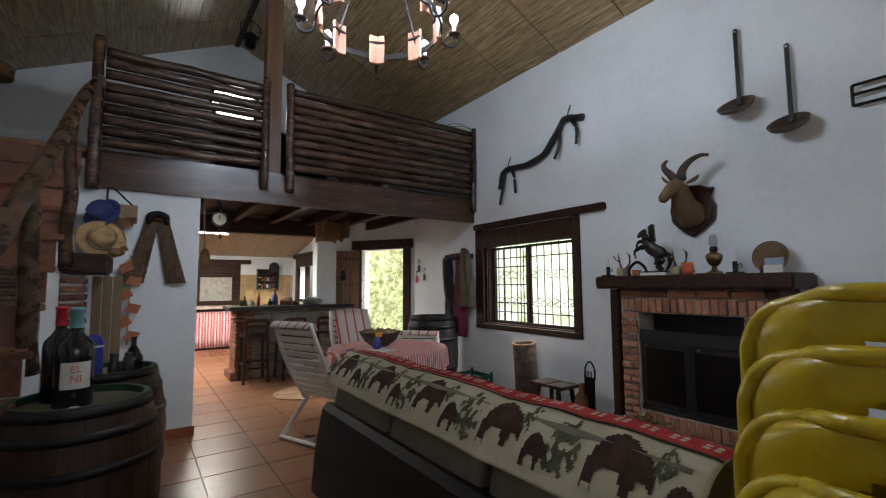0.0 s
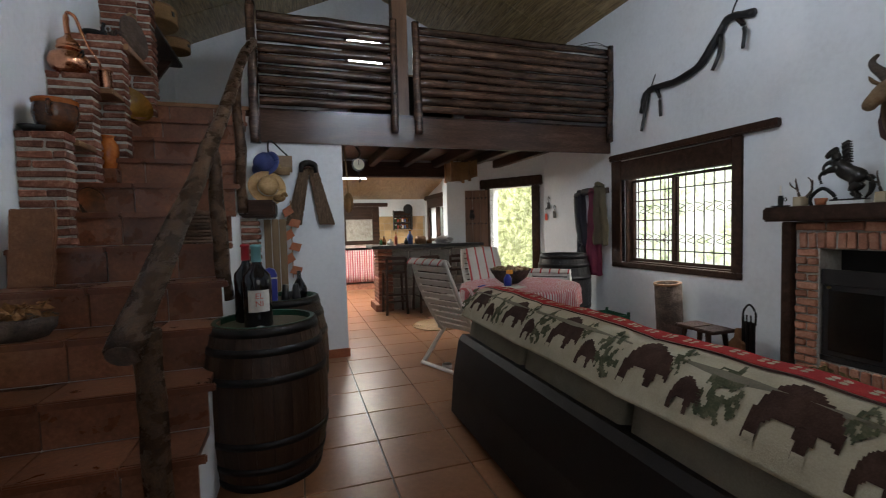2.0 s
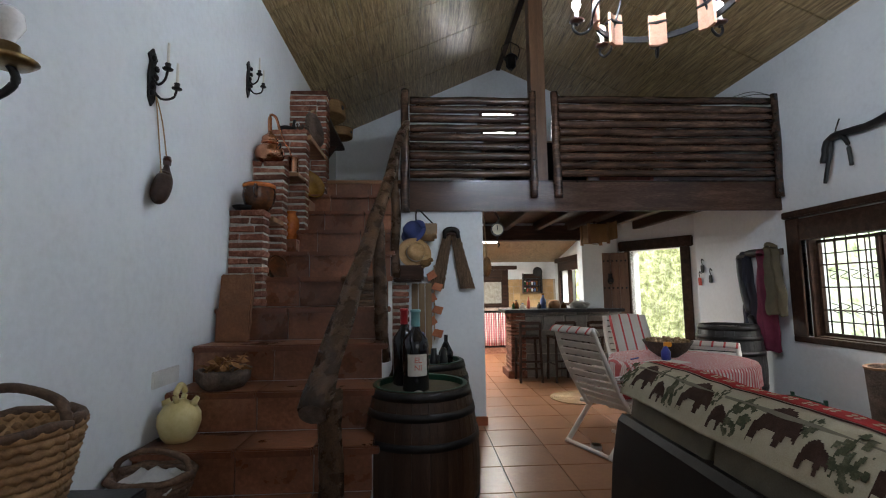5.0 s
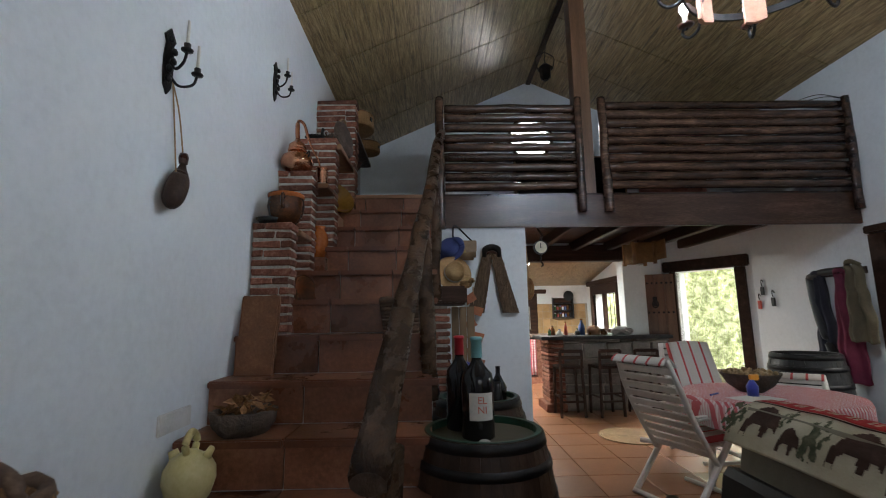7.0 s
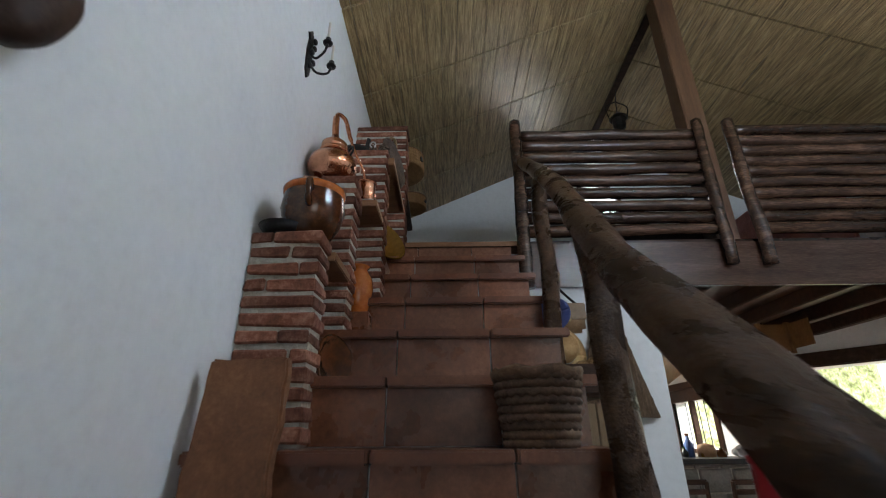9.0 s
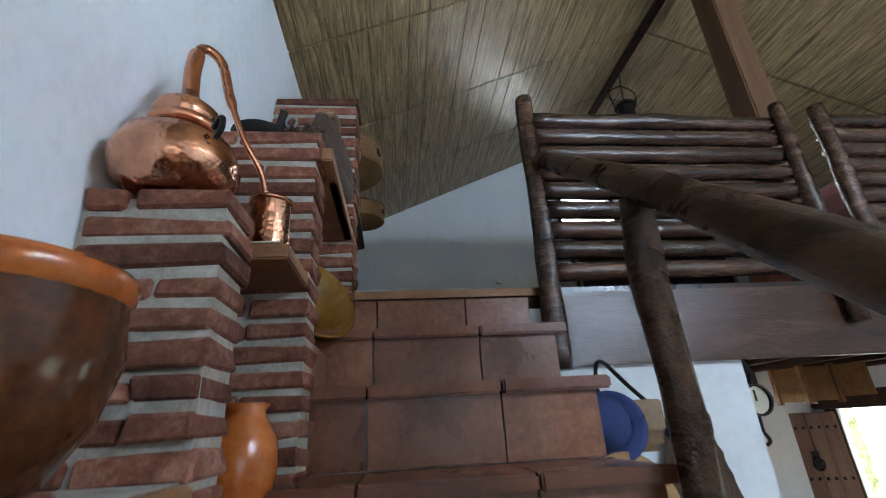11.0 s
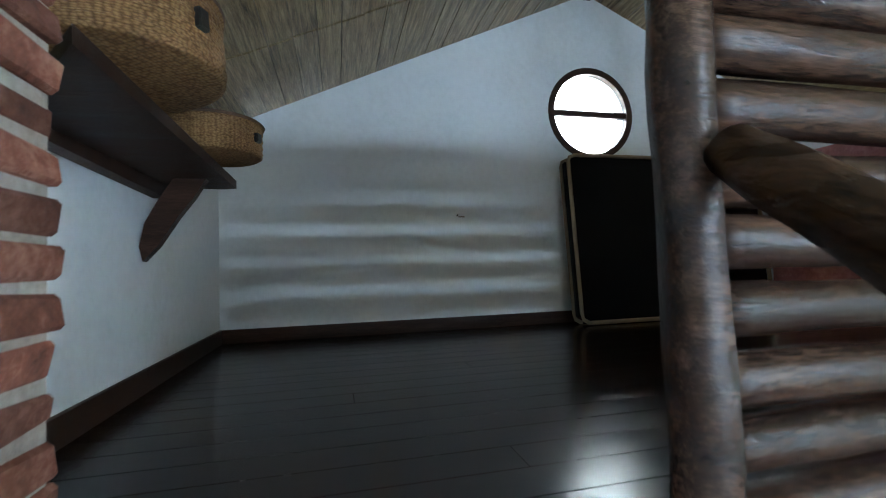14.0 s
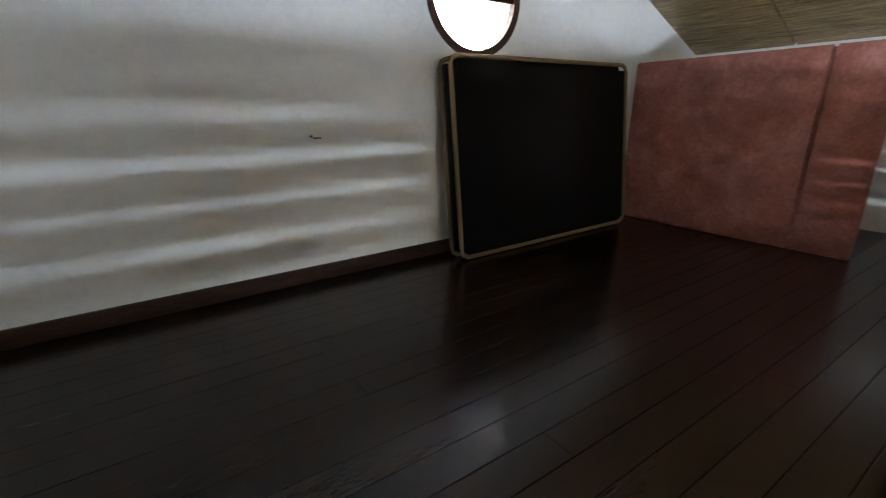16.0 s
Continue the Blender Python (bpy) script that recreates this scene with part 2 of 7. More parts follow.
TEAL_FOIL = plain("teal_bottle_foil", (0.16, 0.36, 0.38), 0.35)
RED_FOIL = plain("red_bottle_foil", (0.38, 0.02, 0.03), 0.3)
BLUE = plain("blue_cloth", (0.035, 0.05, 0.16), 0.9)
BLUE_TIN = plain("blue_tin", (0.03, 0.04, 0.28), 0.35)
MAROON = surface("maroon_jacket_cloth", (0.08, 0.008, 0.025), (0.15, 0.016, 0.045), (0.22, 0.035, 0.07), 0.8, 6.0, 120.0, bumpy=0.4)
OLIVE = surface("olive_jacket_cloth", (0.05, 0.042, 0.026), (0.09, 0.075, 0.045), (0.14, 0.12, 0.07), 0.9, 6.0, 120.0, bumpy=0.4)
NAVY = surface("navy_coat_cloth", (0.008, 0.009, 0.016), (0.014, 0.016, 0.028), (0.025, 0.028, 0.045), 0.9, 6.0, 120.0, bumpy=0.4)
FUR = surface("brown_goat_hair_hide", (0.045, 0.026, 0.014), (0.12, 0.075, 0.042), (0.23, 0.155, 0.095), 0.95, 10.0, 90.0, (9, 9, 1.2), 1.0, dist=0.02)
HIDE = surface("tan_trophy_hide", (0.09, 0.052, 0.025), (0.16, 0.10, 0.052), (0.25, 0.17, 0.095), 0.9, 7.0, 90.0, bumpy=0.5)
HORN = surface("ridged_horn", (0.02, 0.013, 0.009), (0.055, 0.036, 0.024), (0.12, 0.085, 0.06), 0.5, 9.0, 60.0, (1, 1, 9), 0.6)
SHIELD = plain("red_brown_shield_wood", (0.045, 0.016, 0.010), 0.3)
STONE = surface("grey_field_stone", (0.10, 0.095, 0.085), (0.19, 0.18, 0.165), (0.30, 0.285, 0.26), 0.85, 5.0, 50.0, bumpy=0.6, vary=0.3)
OCHRE_TILE = surface("ochre_kitchen_tile", (0.28, 0.17, 0.07), (0.40, 0.26, 0.12), (0.5, 0.34, 0.18), 0.4, 5.0, 60.0, vary=0.15)
ROPE = plain("hemp_rope", (0.30, 0.20, 0.11), 0.95, bumpy=0.6)
STEEL = plain("dull_steel", (0.42, 0.42, 0.42), 0.35, metallic=1.0)
CLOCK_FACE = plain("cream_dial", (0.66, 0.62, 0.46), 0.5)
RUG = surface("braided_jute_rug", (0.20, 0.12, 0.055), (0.34, 0.22, 0.11), (0.45, 0.32, 0.17), 0.95, 14.0, 90.0, bumpy=0.8)
CUSHION_BLACK = surface("black_mattress_cover", (0.003, 0.003, 0.004), (0.006, 0.005, 0.006), (0.010, 0.009, 0.010), 0.8, 4.0, 160.0, bumpy=0.3, spec=0.2)
TAN_EDGE = plain("tan_piping", (0.30, 0.23, 0.14), 0.8)
ROCK_WOOL = surface("pink_rendered_brick_panel", (0.22, 0.07, 0.055), (0.40, 0.145, 0.12), (0.60, 0.29, 0.26), 0.45, 6.0, 45.0, bumpy=0.4)
CERAMIC = plain("white_glazed_ceramic", (0.7, 0.69, 0.66), 0.2)
WAX = plain("white_candle_sleeve", (0.72, 0.70, 0.64), 0.5)
PEACH = surface("peach_terracotta_sleeve", (0.34, 0.16, 0.09), (0.46, 0.24, 0.15), (0.56, 0.33, 0.22), 0.7, 8.0, 60.0)
WHEAT = plain("dry_leaf_brown", (0.22, 0.10, 0.04), 0.9)

def stripes(name, base, line, axis, period, width, cross=None):
    """Woven cloth with straight bands along one or two axes."""
    m, nt, b = principled(name, 0.92, spec=0.2)
    tc = nt.nodes.new("ShaderNodeTexCoord")
    sep = nt.nodes.new("ShaderNodeSeparateXYZ")
    nt.links.new(tc.outputs["Object"], sep.inputs[0])
    def band(ax):
        k = nt.nodes.new("ShaderNodeMath")
        k.operation = "MODULO"
        k.inputs[1].default_value = period
        a = nt.nodes.new("ShaderNodeMath")
        a.inputs[1].default_value = 50 * period
        nt.links.new(sep.outputs[ax], a.inputs[0])
        nt.links.new(a.outputs[0], k.inputs[0])
        c = nt.nodes.new("ShaderNodeMath")
        c.operation = "LESS_THAN"
        c.inputs[1].default_value = width
        nt.links.new(k.outputs[0], c.inputs[0])
        return c.outputs[0]
    col = mix(nt, band(axis), base, line)
    if cross is not None:
        half = nt.nodes.new("ShaderNodeMath")
        half.operation = "MULTIPLY"
        half.inputs[1].default_value = 0.5
        nt.links.new(band(cross), half.inputs[0])
        col = mix(nt, half.outputs[0], col, line)
    weave = noise_tex(nt, coords(nt), 220.0)
    col = mix(nt, 0.25, col, ramp(nt, weave, ((0.3, (0.2, 0.2, 0.2)), (0.7, (1, 1, 1)))), "MULTIPLY")
    nt.links.new(col, b.inputs["Base Color"])
    bump(nt, b, weave, 0.4, 0.004)
    return m

STRIPED = stripes("cream_cushion_with_red_stripes", (0.62, 0.58, 0.54), (0.50, 0.09, 0.09), 1, 0.11, 0.02)
GINGHAM = stripes("red_gingham_cloth", (0.74, 0.64, 0.62), (0.55, 0.14, 0.15), 0, 0.026, 0.012, 1)
GINGHAM_UP = stripes("red_gingham_curtain_cloth", (0.76, 0.66, 0.64), (0.52, 0.12, 0.14), 0, 0.05, 0.022, 2)

def ceiling_material():
    m, nt, b = principled("brushed_brown_ceiling_board", 0.34)
    vec = coords(nt, (9, 0.55, 9), False)
    grain, fleck, big = noise_tex(nt, vec, 5.0, 8.0, 0.75, 0.6), noise_tex(nt, vec, 24.0, 4.0, 0.7), noise_tex(nt, coords(nt, (1, 1, 1), False), 0.9)
    col = ramp(nt, grain, ((0.34, (0.095, 0.062, 0.028)), (0.5, (0.37, 0.265, 0.13)), (0.66, (0.66, 0.51, 0.28))))
    col = mix(nt, 0.5, col, ramp(nt, fleck, ((0.35, (0.25, 0.22, 0.18)), (0.6, (1, 1, 1)))), "MULTIPLY")
    col = mix(nt, 0.35, col, ramp(nt, big, ((0.3, (0.5, 0.5, 0.5)), (0.7, (1, 1, 1)))), "MULTIPLY")
    nt.links.new(col, b.inputs["Base Color"])
    bump(nt, b, grain, 0.3, 0.01)
    return m

CEILING = ceiling_material()

def glass_material():
    m, nt, b = principled("clear_window_glass", 0.02)
    b.inputs["Transmission Weight"].default_value = 1.0
    b.inputs["IOR"].default_value = 1.05
    return m

GLASS = glass_material()

def glow(name, color, strength):
    m, nt, b = principled(name, 0.5)
    b.inputs["Base Color"].default_value = (*color, 1)
    b.inputs["Emission Color"].default_value = (*color, 1)
    b.inputs["Emission Strength"].default_value = strength
    return m

BULB = glow("lit_frosted_bulb", (0.93, 0.96, 1.0), 14.0)
DIM_BULB = plain("unlit_white_bulb", (0.75, 0.75, 0.74), 0.15)
TUBE = glow("lit_fluorescent_tube", (1.0, 1.0, 0.96), 9.0)

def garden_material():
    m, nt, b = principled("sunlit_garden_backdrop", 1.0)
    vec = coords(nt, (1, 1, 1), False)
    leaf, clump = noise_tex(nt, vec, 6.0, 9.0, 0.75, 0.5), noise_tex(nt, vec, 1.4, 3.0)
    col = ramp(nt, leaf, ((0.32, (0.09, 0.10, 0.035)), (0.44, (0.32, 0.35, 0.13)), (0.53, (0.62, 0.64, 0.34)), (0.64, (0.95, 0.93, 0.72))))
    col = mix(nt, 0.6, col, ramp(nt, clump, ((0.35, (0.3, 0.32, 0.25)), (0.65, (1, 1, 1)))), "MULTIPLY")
    # Leaf tones also feed emission: the garden's daylight is painted into its own glow
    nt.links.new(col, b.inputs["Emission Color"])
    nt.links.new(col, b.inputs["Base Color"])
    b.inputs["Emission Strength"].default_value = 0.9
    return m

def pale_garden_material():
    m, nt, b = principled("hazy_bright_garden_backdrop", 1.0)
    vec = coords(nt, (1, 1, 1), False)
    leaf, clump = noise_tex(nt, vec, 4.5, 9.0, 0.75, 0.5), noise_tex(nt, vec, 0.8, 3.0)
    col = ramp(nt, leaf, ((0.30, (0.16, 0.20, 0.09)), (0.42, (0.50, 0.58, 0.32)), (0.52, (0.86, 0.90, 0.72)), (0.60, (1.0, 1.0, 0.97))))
    # Whitened clumps and emission paint the outdoor brightness into this backdrop
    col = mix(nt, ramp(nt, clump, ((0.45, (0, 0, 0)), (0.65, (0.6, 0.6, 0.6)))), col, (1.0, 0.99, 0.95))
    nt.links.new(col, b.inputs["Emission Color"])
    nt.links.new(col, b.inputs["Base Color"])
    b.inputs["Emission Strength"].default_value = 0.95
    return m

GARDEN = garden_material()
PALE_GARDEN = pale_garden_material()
SKY_GLOW = glow("bright_outdoor_backdrop", (1.0, 0.95, 0.88), 14.0)

# ---------- mesh helpers ----------
rng = random.Random(7)

def mesh_object(name, bm, material, smooth=False):
    me = bpy.data.meshes.new(name)
    bmesh.ops.recalc_face_normals(bm, faces=bm.faces)
    if smooth:
        for f in bm.faces:
            f.smooth = True
    bm.to_mesh(me)
    bm.free()
    me.materials.append(material)
    return new(name, me)

def part(name, bm, material, parent, label="", smooth=False):
    ob = mesh_object(name, bm, material, smooth)
    if parent is not None:
        ob.parent = parent
    return tagged(ob, label)

def thing(name, label, category, group="", at=None, kind=""):
    ob = new(name)
    ob.empty_display_size = 0.1
    if at is not None:
        ob.matrix_world = at
    return tagged(ob, label, category, group, kind)

def structure(name, bm, material, label="", smooth=False):
    return tagged(mesh_object(name, bm, material, smooth), label, "", "", "structure")

def box(bm, x0, x1, y0, y1, z0, z1, bevel=0.0):
    made = bmesh.ops.create_cube(bm, size=1, matrix=Matrix.Translation(((x0 + x1) / 2, (y0 + y1) / 2, (z0 + z1) / 2)) @ Matrix.Diagonal((x1 - x0, y1 - y0, z1 - z0, 1)))
    if bevel:
        edges = {e for v in made["verts"] for e in v.link_edges}
        bmesh.ops.bevel(bm, geom=list(edges), offset=bevel, segments=2, affect="EDGES")
    return bm

def boxed(*dims, bevel=0.0):
    return box(bmesh.new(), *dims, bevel=bevel)

def prism(bm, outline, lo, hi, axis="y"):
    """An outline of two coordinates pushed along the third axis."""
    order = {"x": lambda a, b, c: (c, a, b), "y": lambda a, b, c: (a, c, b), "z": lambda a, b, c: (a, b, c)}[axis]
    near, far = [bm.verts.new(order(a, b, lo)) for a, b in outline], [bm.verts.new(order(a, b, hi)) for a, b in outline]
    n = len(outline)
    for i in range(n):
        bm.faces.new((near[i], near[(i + 1) % n], far[(i + 1) % n], far[i]))
    bm.faces.new(near[::-1])
    bm.faces.new(far)
    return bm

def lathe(bm, profile, segments=24, centre=(0, 0, 0)):
    """Turns a list of (radius, height) round the z axis; a radius of 0 closes the end."""
    rings = []
    for r, z in profile:
        if r < 1e-5:
            rings.append([bm.verts.new((centre[0], centre[1], centre[2] + z))])
        else:
            rings.append([bm.verts.new((centre[0] + r * math.cos(2 * math.pi * k / segments), centre[1] + r * math.sin(2 * math.pi * k / segments), centre[2] + z)) for k in range(segments)])
    for a, b in zip(rings, rings[1:]):
        for k in range(segments):
            j = (k + 1) % segments
            if len(a) == 1 and len(b) > 1:
                bm.faces.new((a[0], b[j], b[k]))
            elif len(b) == 1 and len(a) > 1:
                bm.faces.new((a[k], a[j], b[0]))
            elif len(a) > 1:
                bm.faces.new((a[k], a[j], b[j], b[k]))
    return bm

def turned(profile, segments=24, centre=(0, 0, 0)):
    return lathe(bmesh.new(), profile, segments, centre)

def tube(bm, points, radii, segments=10, rough=0.0, seed=0, flat=1.0):
    """A pipe along points, with a radius at each, closed at the ends; rough makes it uneven."""
    pts = [Vector(p) for p in points]
    rings = []
    up = Vector((0, 0, 1))
    for i, p in enumerate(pts):
        way = (pts[min(i + 1, len(pts) - 1)] - pts[max(i - 1, 0)]).normalized()
        side = way.cross(up if abs(way.z) < 0.95 else Vector((0, 1, 0))).normalized()
        top = side.cross(way).normalized()
        ring = []
        for k in range(segments):
            a = 2 * math.pi * k / segments
            r = radii[i] if isinstance(radii, (list, tuple)) else radii
            if rough:
                r *= 1 + rough * noise.noise(Vector((p.x * 5 + seed, p.y * 5 + 2 * math.cos(a), p.z * 5 + 2 * math.sin(a))))
            ring.append(bm.verts.new(p + side * (r * math.cos(a)) + top * (r * flat * math.sin(a))))
        rings.append(ring)
    for a, b in zip(rings, rings[1:]):
        for k in range(segments):
            j = (k + 1) % segments
            bm.faces.new((a[k], a[j], b[j], b[k]))
    bm.faces.new(rings[0][::-1])
    bm.faces.new(rings[-1])
    return bm

def piped(points, radii, segments=10, rough=0.0, seed=0, flat=1.0):
    return tube(bmesh.new(), points, radii, segments, rough, seed, flat)

def bent(points, steps=8):
    """A smooth line through the points."""
    p = [Vector(v) for v in points]
    p = [2 * p[0] - p[1], *p, 2 * p[-1] - p[-2]]
    out = []
    for i in range(1, len(p) - 2):
        for k in range(steps):
            t = k / steps
            out.append(0.5 * (2 * p[i] + (p[i + 1] - p[i - 1]) * t + (2 * p[i - 1] - 5 * p[i] + 4 * p[i + 1] - p[i + 2]) * t * t + (3 * p[i] - p[i - 1] - 3 * p[i + 1] + p[i + 2]) * t ** 3))
    return out + [p[-2]]

def ball(bm, c, r, segments=14, squash=(1, 1, 1)):
    bmesh.ops.create_uvsphere(bm, u_segments=segments, v_segments=max(segments // 2, 5), radius=r, matrix=Matrix.Translation(c) @ Matrix.Diagonal((*squash, 1)))
    return bm

def sheet(bm, nx, ny, where):
    """A grid of nx by ny cells; where(u, v) gives each corner."""
    grid = [[bm.verts.new(where(i / nx, j / ny)) for j in range(ny + 1)] for i in range(nx + 1)]
    for i in range(nx):
        for j in range(ny):
            bm.faces.new((grid[i][j], grid[i + 1][j], grid[i + 1][j + 1], grid[i][j + 1]))
    return bm

def thick(bm, depth):
    bmesh.ops.recalc_face_normals(bm, faces=bm.faces)
    bmesh.ops.solidify(bm, geom=list(bm.faces), thickness=depth)
    return bm

def log(parent, name, a, b, r, material, seed, wobble=0.012, steps=14, rough=0.22, taper=0.9):
    a, b = Vector(a), Vector(b)
    pts, rad = [], []
    for i in range(steps + 1):
        t = i / steps
        p = a.lerp(b, t)
        p += Vector((noise.noise(Vector((seed, t * 3, 1))), noise.noise(Vector((seed, t * 3, 5))), noise.noise(Vector((seed, t * 3, 9))))) * wobble
        pts.append(p)
        rad.append(r * (1 + (taper - 1) * t) * (1 + 0.16 * max(0, noise.noise(Vector((seed * 3, t * 9, 2))))))
    return part(name, piped(pts, rad, 10, rough, seed), material, parent, smooth=True)

# ---------- structure ----------
XL, XR, YB, RIDGE_X, RIDGE_Z, EAVE = -1.52, 3.70, -2.6, 1.11, 5.0, 3.84
LOFT, LOFT_Y, LOFT_BACK = 2.486, 4.645, 7.10
SLOPE = (RIDGE_Z - EAVE) / (XR - RIDGE_X)

def roof_z(x):
    return RIDGE_Z - SLOPE * abs(x - RIDGE_X)

structure("ground", boxed(-40, 60, -40, 60, -0.4, -0.13), surface("dry_garden_soil", (0.14, 0.11, 0.07), (0.22, 0.18, 0.12), (0.3, 0.26, 0.18), 0.95, 2.0, 30.0))
floor = structure("floor", boxed(XL - 0.2, XR + 0.2, YB - 0.2, 10.6, -0.12, -0.012), GROUT, "terracotta tiled floor with grey joints")
structure("wall_west", boxed(XL - 0.2, XL, YB - 0.2, 10.6, -0.1, roof_z(XL) + 0.05), PLASTER)

def wall_with_openings(name, axis, at, thickness, lo, hi, z0, z1, holes):
    """An upright wall along x or y, with rectangular holes (lo, hi, bottom, top) in order, none overlapping."""
    bm = bmesh.new()
    def put(a, b, c, d):
        if b - a > 1e-4 and d - c > 1e-4:
            if axis == "y":
                box(bm, at, at + thickness, a, b, c, d)
            else:
                box(bm, a, b, at, at + thickness, c, d)
    x = lo
    for a, b, c, d in sorted(holes):
        put(x, a, z0, z1)
        put(a, b, z0, c)
        put(a, b, d, z1)
        x = b
    put(x, hi, z0, z1)
    return structure(name, bm, PLASTER)

WIN = (3.00, 4.44, 0.83, 1.98)
wall_with_openings("wall_east", "y", XR, 0.25, YB - 0.2, 6.2, -0.1, roof_z(XR) + 0.05, [WIN])
structure("wall_loft_east", boxed(XR, XR + 0.25, 6.2, LOFT_BACK + 0.18, 2.40, roof_z(XR) + 0.05), PLASTER)
# Made-up opening in the unseen south wall, paired with the rear fill lamp
REAR = (0.0, 2.4, 1.0, 2.5)
bm = bmesh.new()
rear_wall = wall_with_openings("wall_south", "x", YB - 0.2, 0.2, XL - 0.2, XR + 0.2, -0.1, EAVE, [REAR])
prism(bm, [(XL - 0.2, EAVE), (XR + 0.2, EAVE), (RIDGE_X, RIDGE_Z + 0.03)], YB - 0.2, YB)
structure("gable_south", bm, PLASTER)

# chamfered corner with the garden door
CH_A, CH_B = Vector((3.72, 6.16)), Vector((2.86, 7.40))
ch_way = (CH_B - CH_A).normalized()
ch_out = Vector((-ch_way.y, ch_way.x)) * -1
if ch_out.dot(Vector((1, 1))) < 0:
    ch_out = -ch_out
CH_LEN = (CH_B - CH_A).length
CH = Matrix(((ch_way.x, ch_out.x, 0, CH_A.x), (ch_way.y, ch_out.y, 0, CH_A.y), (0, 0, 1, 0), (0, 0, 0, 1)))
DOOR = (0.24, 1.02, 0.0, 1.93)
bm = bmesh.new()
for d in ((-0.1, DOOR[0], 0, 0.25, -0.1, 2.44), (DOOR[1], CH_LEN + 0.05, 0, 0.25, -0.1, 2.44), (DOOR[0], DOOR[1], 0, 0.25, DOOR[3], 2.44)):
    box(bm, *d)
bmesh.ops.transform(bm, matrix=CH, verts=bm.verts)
structure("wall_corner_door", bm, PLASTER)
bm = boxed(2.40, 2.98, 7.10, 7.32, -0.1, 2.44)
structure("wall_pier", bm, PLASTER)

# kitchen beyond
KX, KY = 2.90, 10.20
wall_with_openings("wall_kitchen_east", "y", KX, 0.25, 7.3, KY + 0.2, -0.1, 2.9, [(8.62, 9.82, 1.06, 1.74)])
wall_with_openings("wall_kitchen_north", "x", KY, 0.2, XL - 0.2, KX, -0.1, 2.9, [(0.55, 1.68, 1.04, 1.52)])
bm = prism(bmesh.new(), [(7.302, 2.58), (KY + 0.1, 1.95), (KY + 0.1, 2.05), (7.302, 2.68)], XL - 0.1, KX + 0.1, "x")
structure("kitchen_ceiling", bm, CEILING, "sloping brown board ceiling over the kitchen")
wall_with_openings("wall_under_loft", "x", 4.665, 0.16, -0.43, 0.46, -0.1, 2.40, [])
structure("wall_under_loft_side", boxed(0.30, 0.46, 4.825, 6.4, -0.1, 2.40), PLASTER)

# loft back wall with its round window
OC, OCR = (1.11, 4.06), 0.345
bm = bmesh.new()
n = 32
ring = [(OC[0] + OCR * math.cos(2 * math.pi * k / n), OC[1] + OCR * math.sin(2 * math.pi * k / n)) for k in range(n)]
def rim(k):
    a = 2 * math.pi * k / n
    dx, dz = math.cos(a), math.sin(a)
    s = min((0.6 / abs(dx)) if abs(dx) > 1e-6 else 9, (0.6 / abs(dz)) if abs(dz) > 1e-6 else 9)
    return (OC[0] + dx * s, OC[1] + dz * s)
for y in (LOFT_BACK, LOFT_BACK + 0.18):
    vi, vo = [bm.verts.new((a, y, b)) for a, b in ring], [bm.verts.new((rim(k)[0], y, rim(k)[1])) for k in range(n)]
    for k in range(n):
        bm.faces.new((vi[k], vi[(k + 1) % n], vo[(k + 1) % n], vo[k]))
    if y == LOFT_BACK:
        first = vi
    else:
        for k in range(n):
            bm.faces.new((first[k], first[(k + 1) % n], vi[(k + 1) % n], vi[k]))
y0, y1 = LOFT_BACK, LOFT_BACK + 0.18
z_lo, z_hi = OC[1] - 0.6, OC[1] + 0.6
prism(bm, [(XL - 0.2, 2.3), (XR + 0.2, 2.3), (XR + 0.2, z_lo), (XL - 0.2, z_lo)], y0, y1)
prism(bm, [(XL - 0.2, z_lo), (OC[0] - 0.6, z_lo), (OC[0] - 0.6, roof_z(OC[0] - 0.6)), (XL - 0.2, roof_z(XL - 0.2))], y0, y1)
prism(bm, [(OC[0] + 0.6, z_lo), (XR + 0.2, z_lo), (XR + 0.2, roof_z(XR + 0.2)), (OC[0] + 0.6, roof_z(OC[0] + 0.6))], y0, y1)
prism(bm, [(OC[0] - 0.6, z_hi), (OC[0] + 0.6, z_hi), (OC[0] + 0.6, roof_z(OC[0] + 0.6)), (RIDGE_X, RIDGE_Z), (OC[0] - 0.6, roof_z(OC[0] - 0.6))], y0, y1)
structure("wall_loft_north", bm, PLASTER)

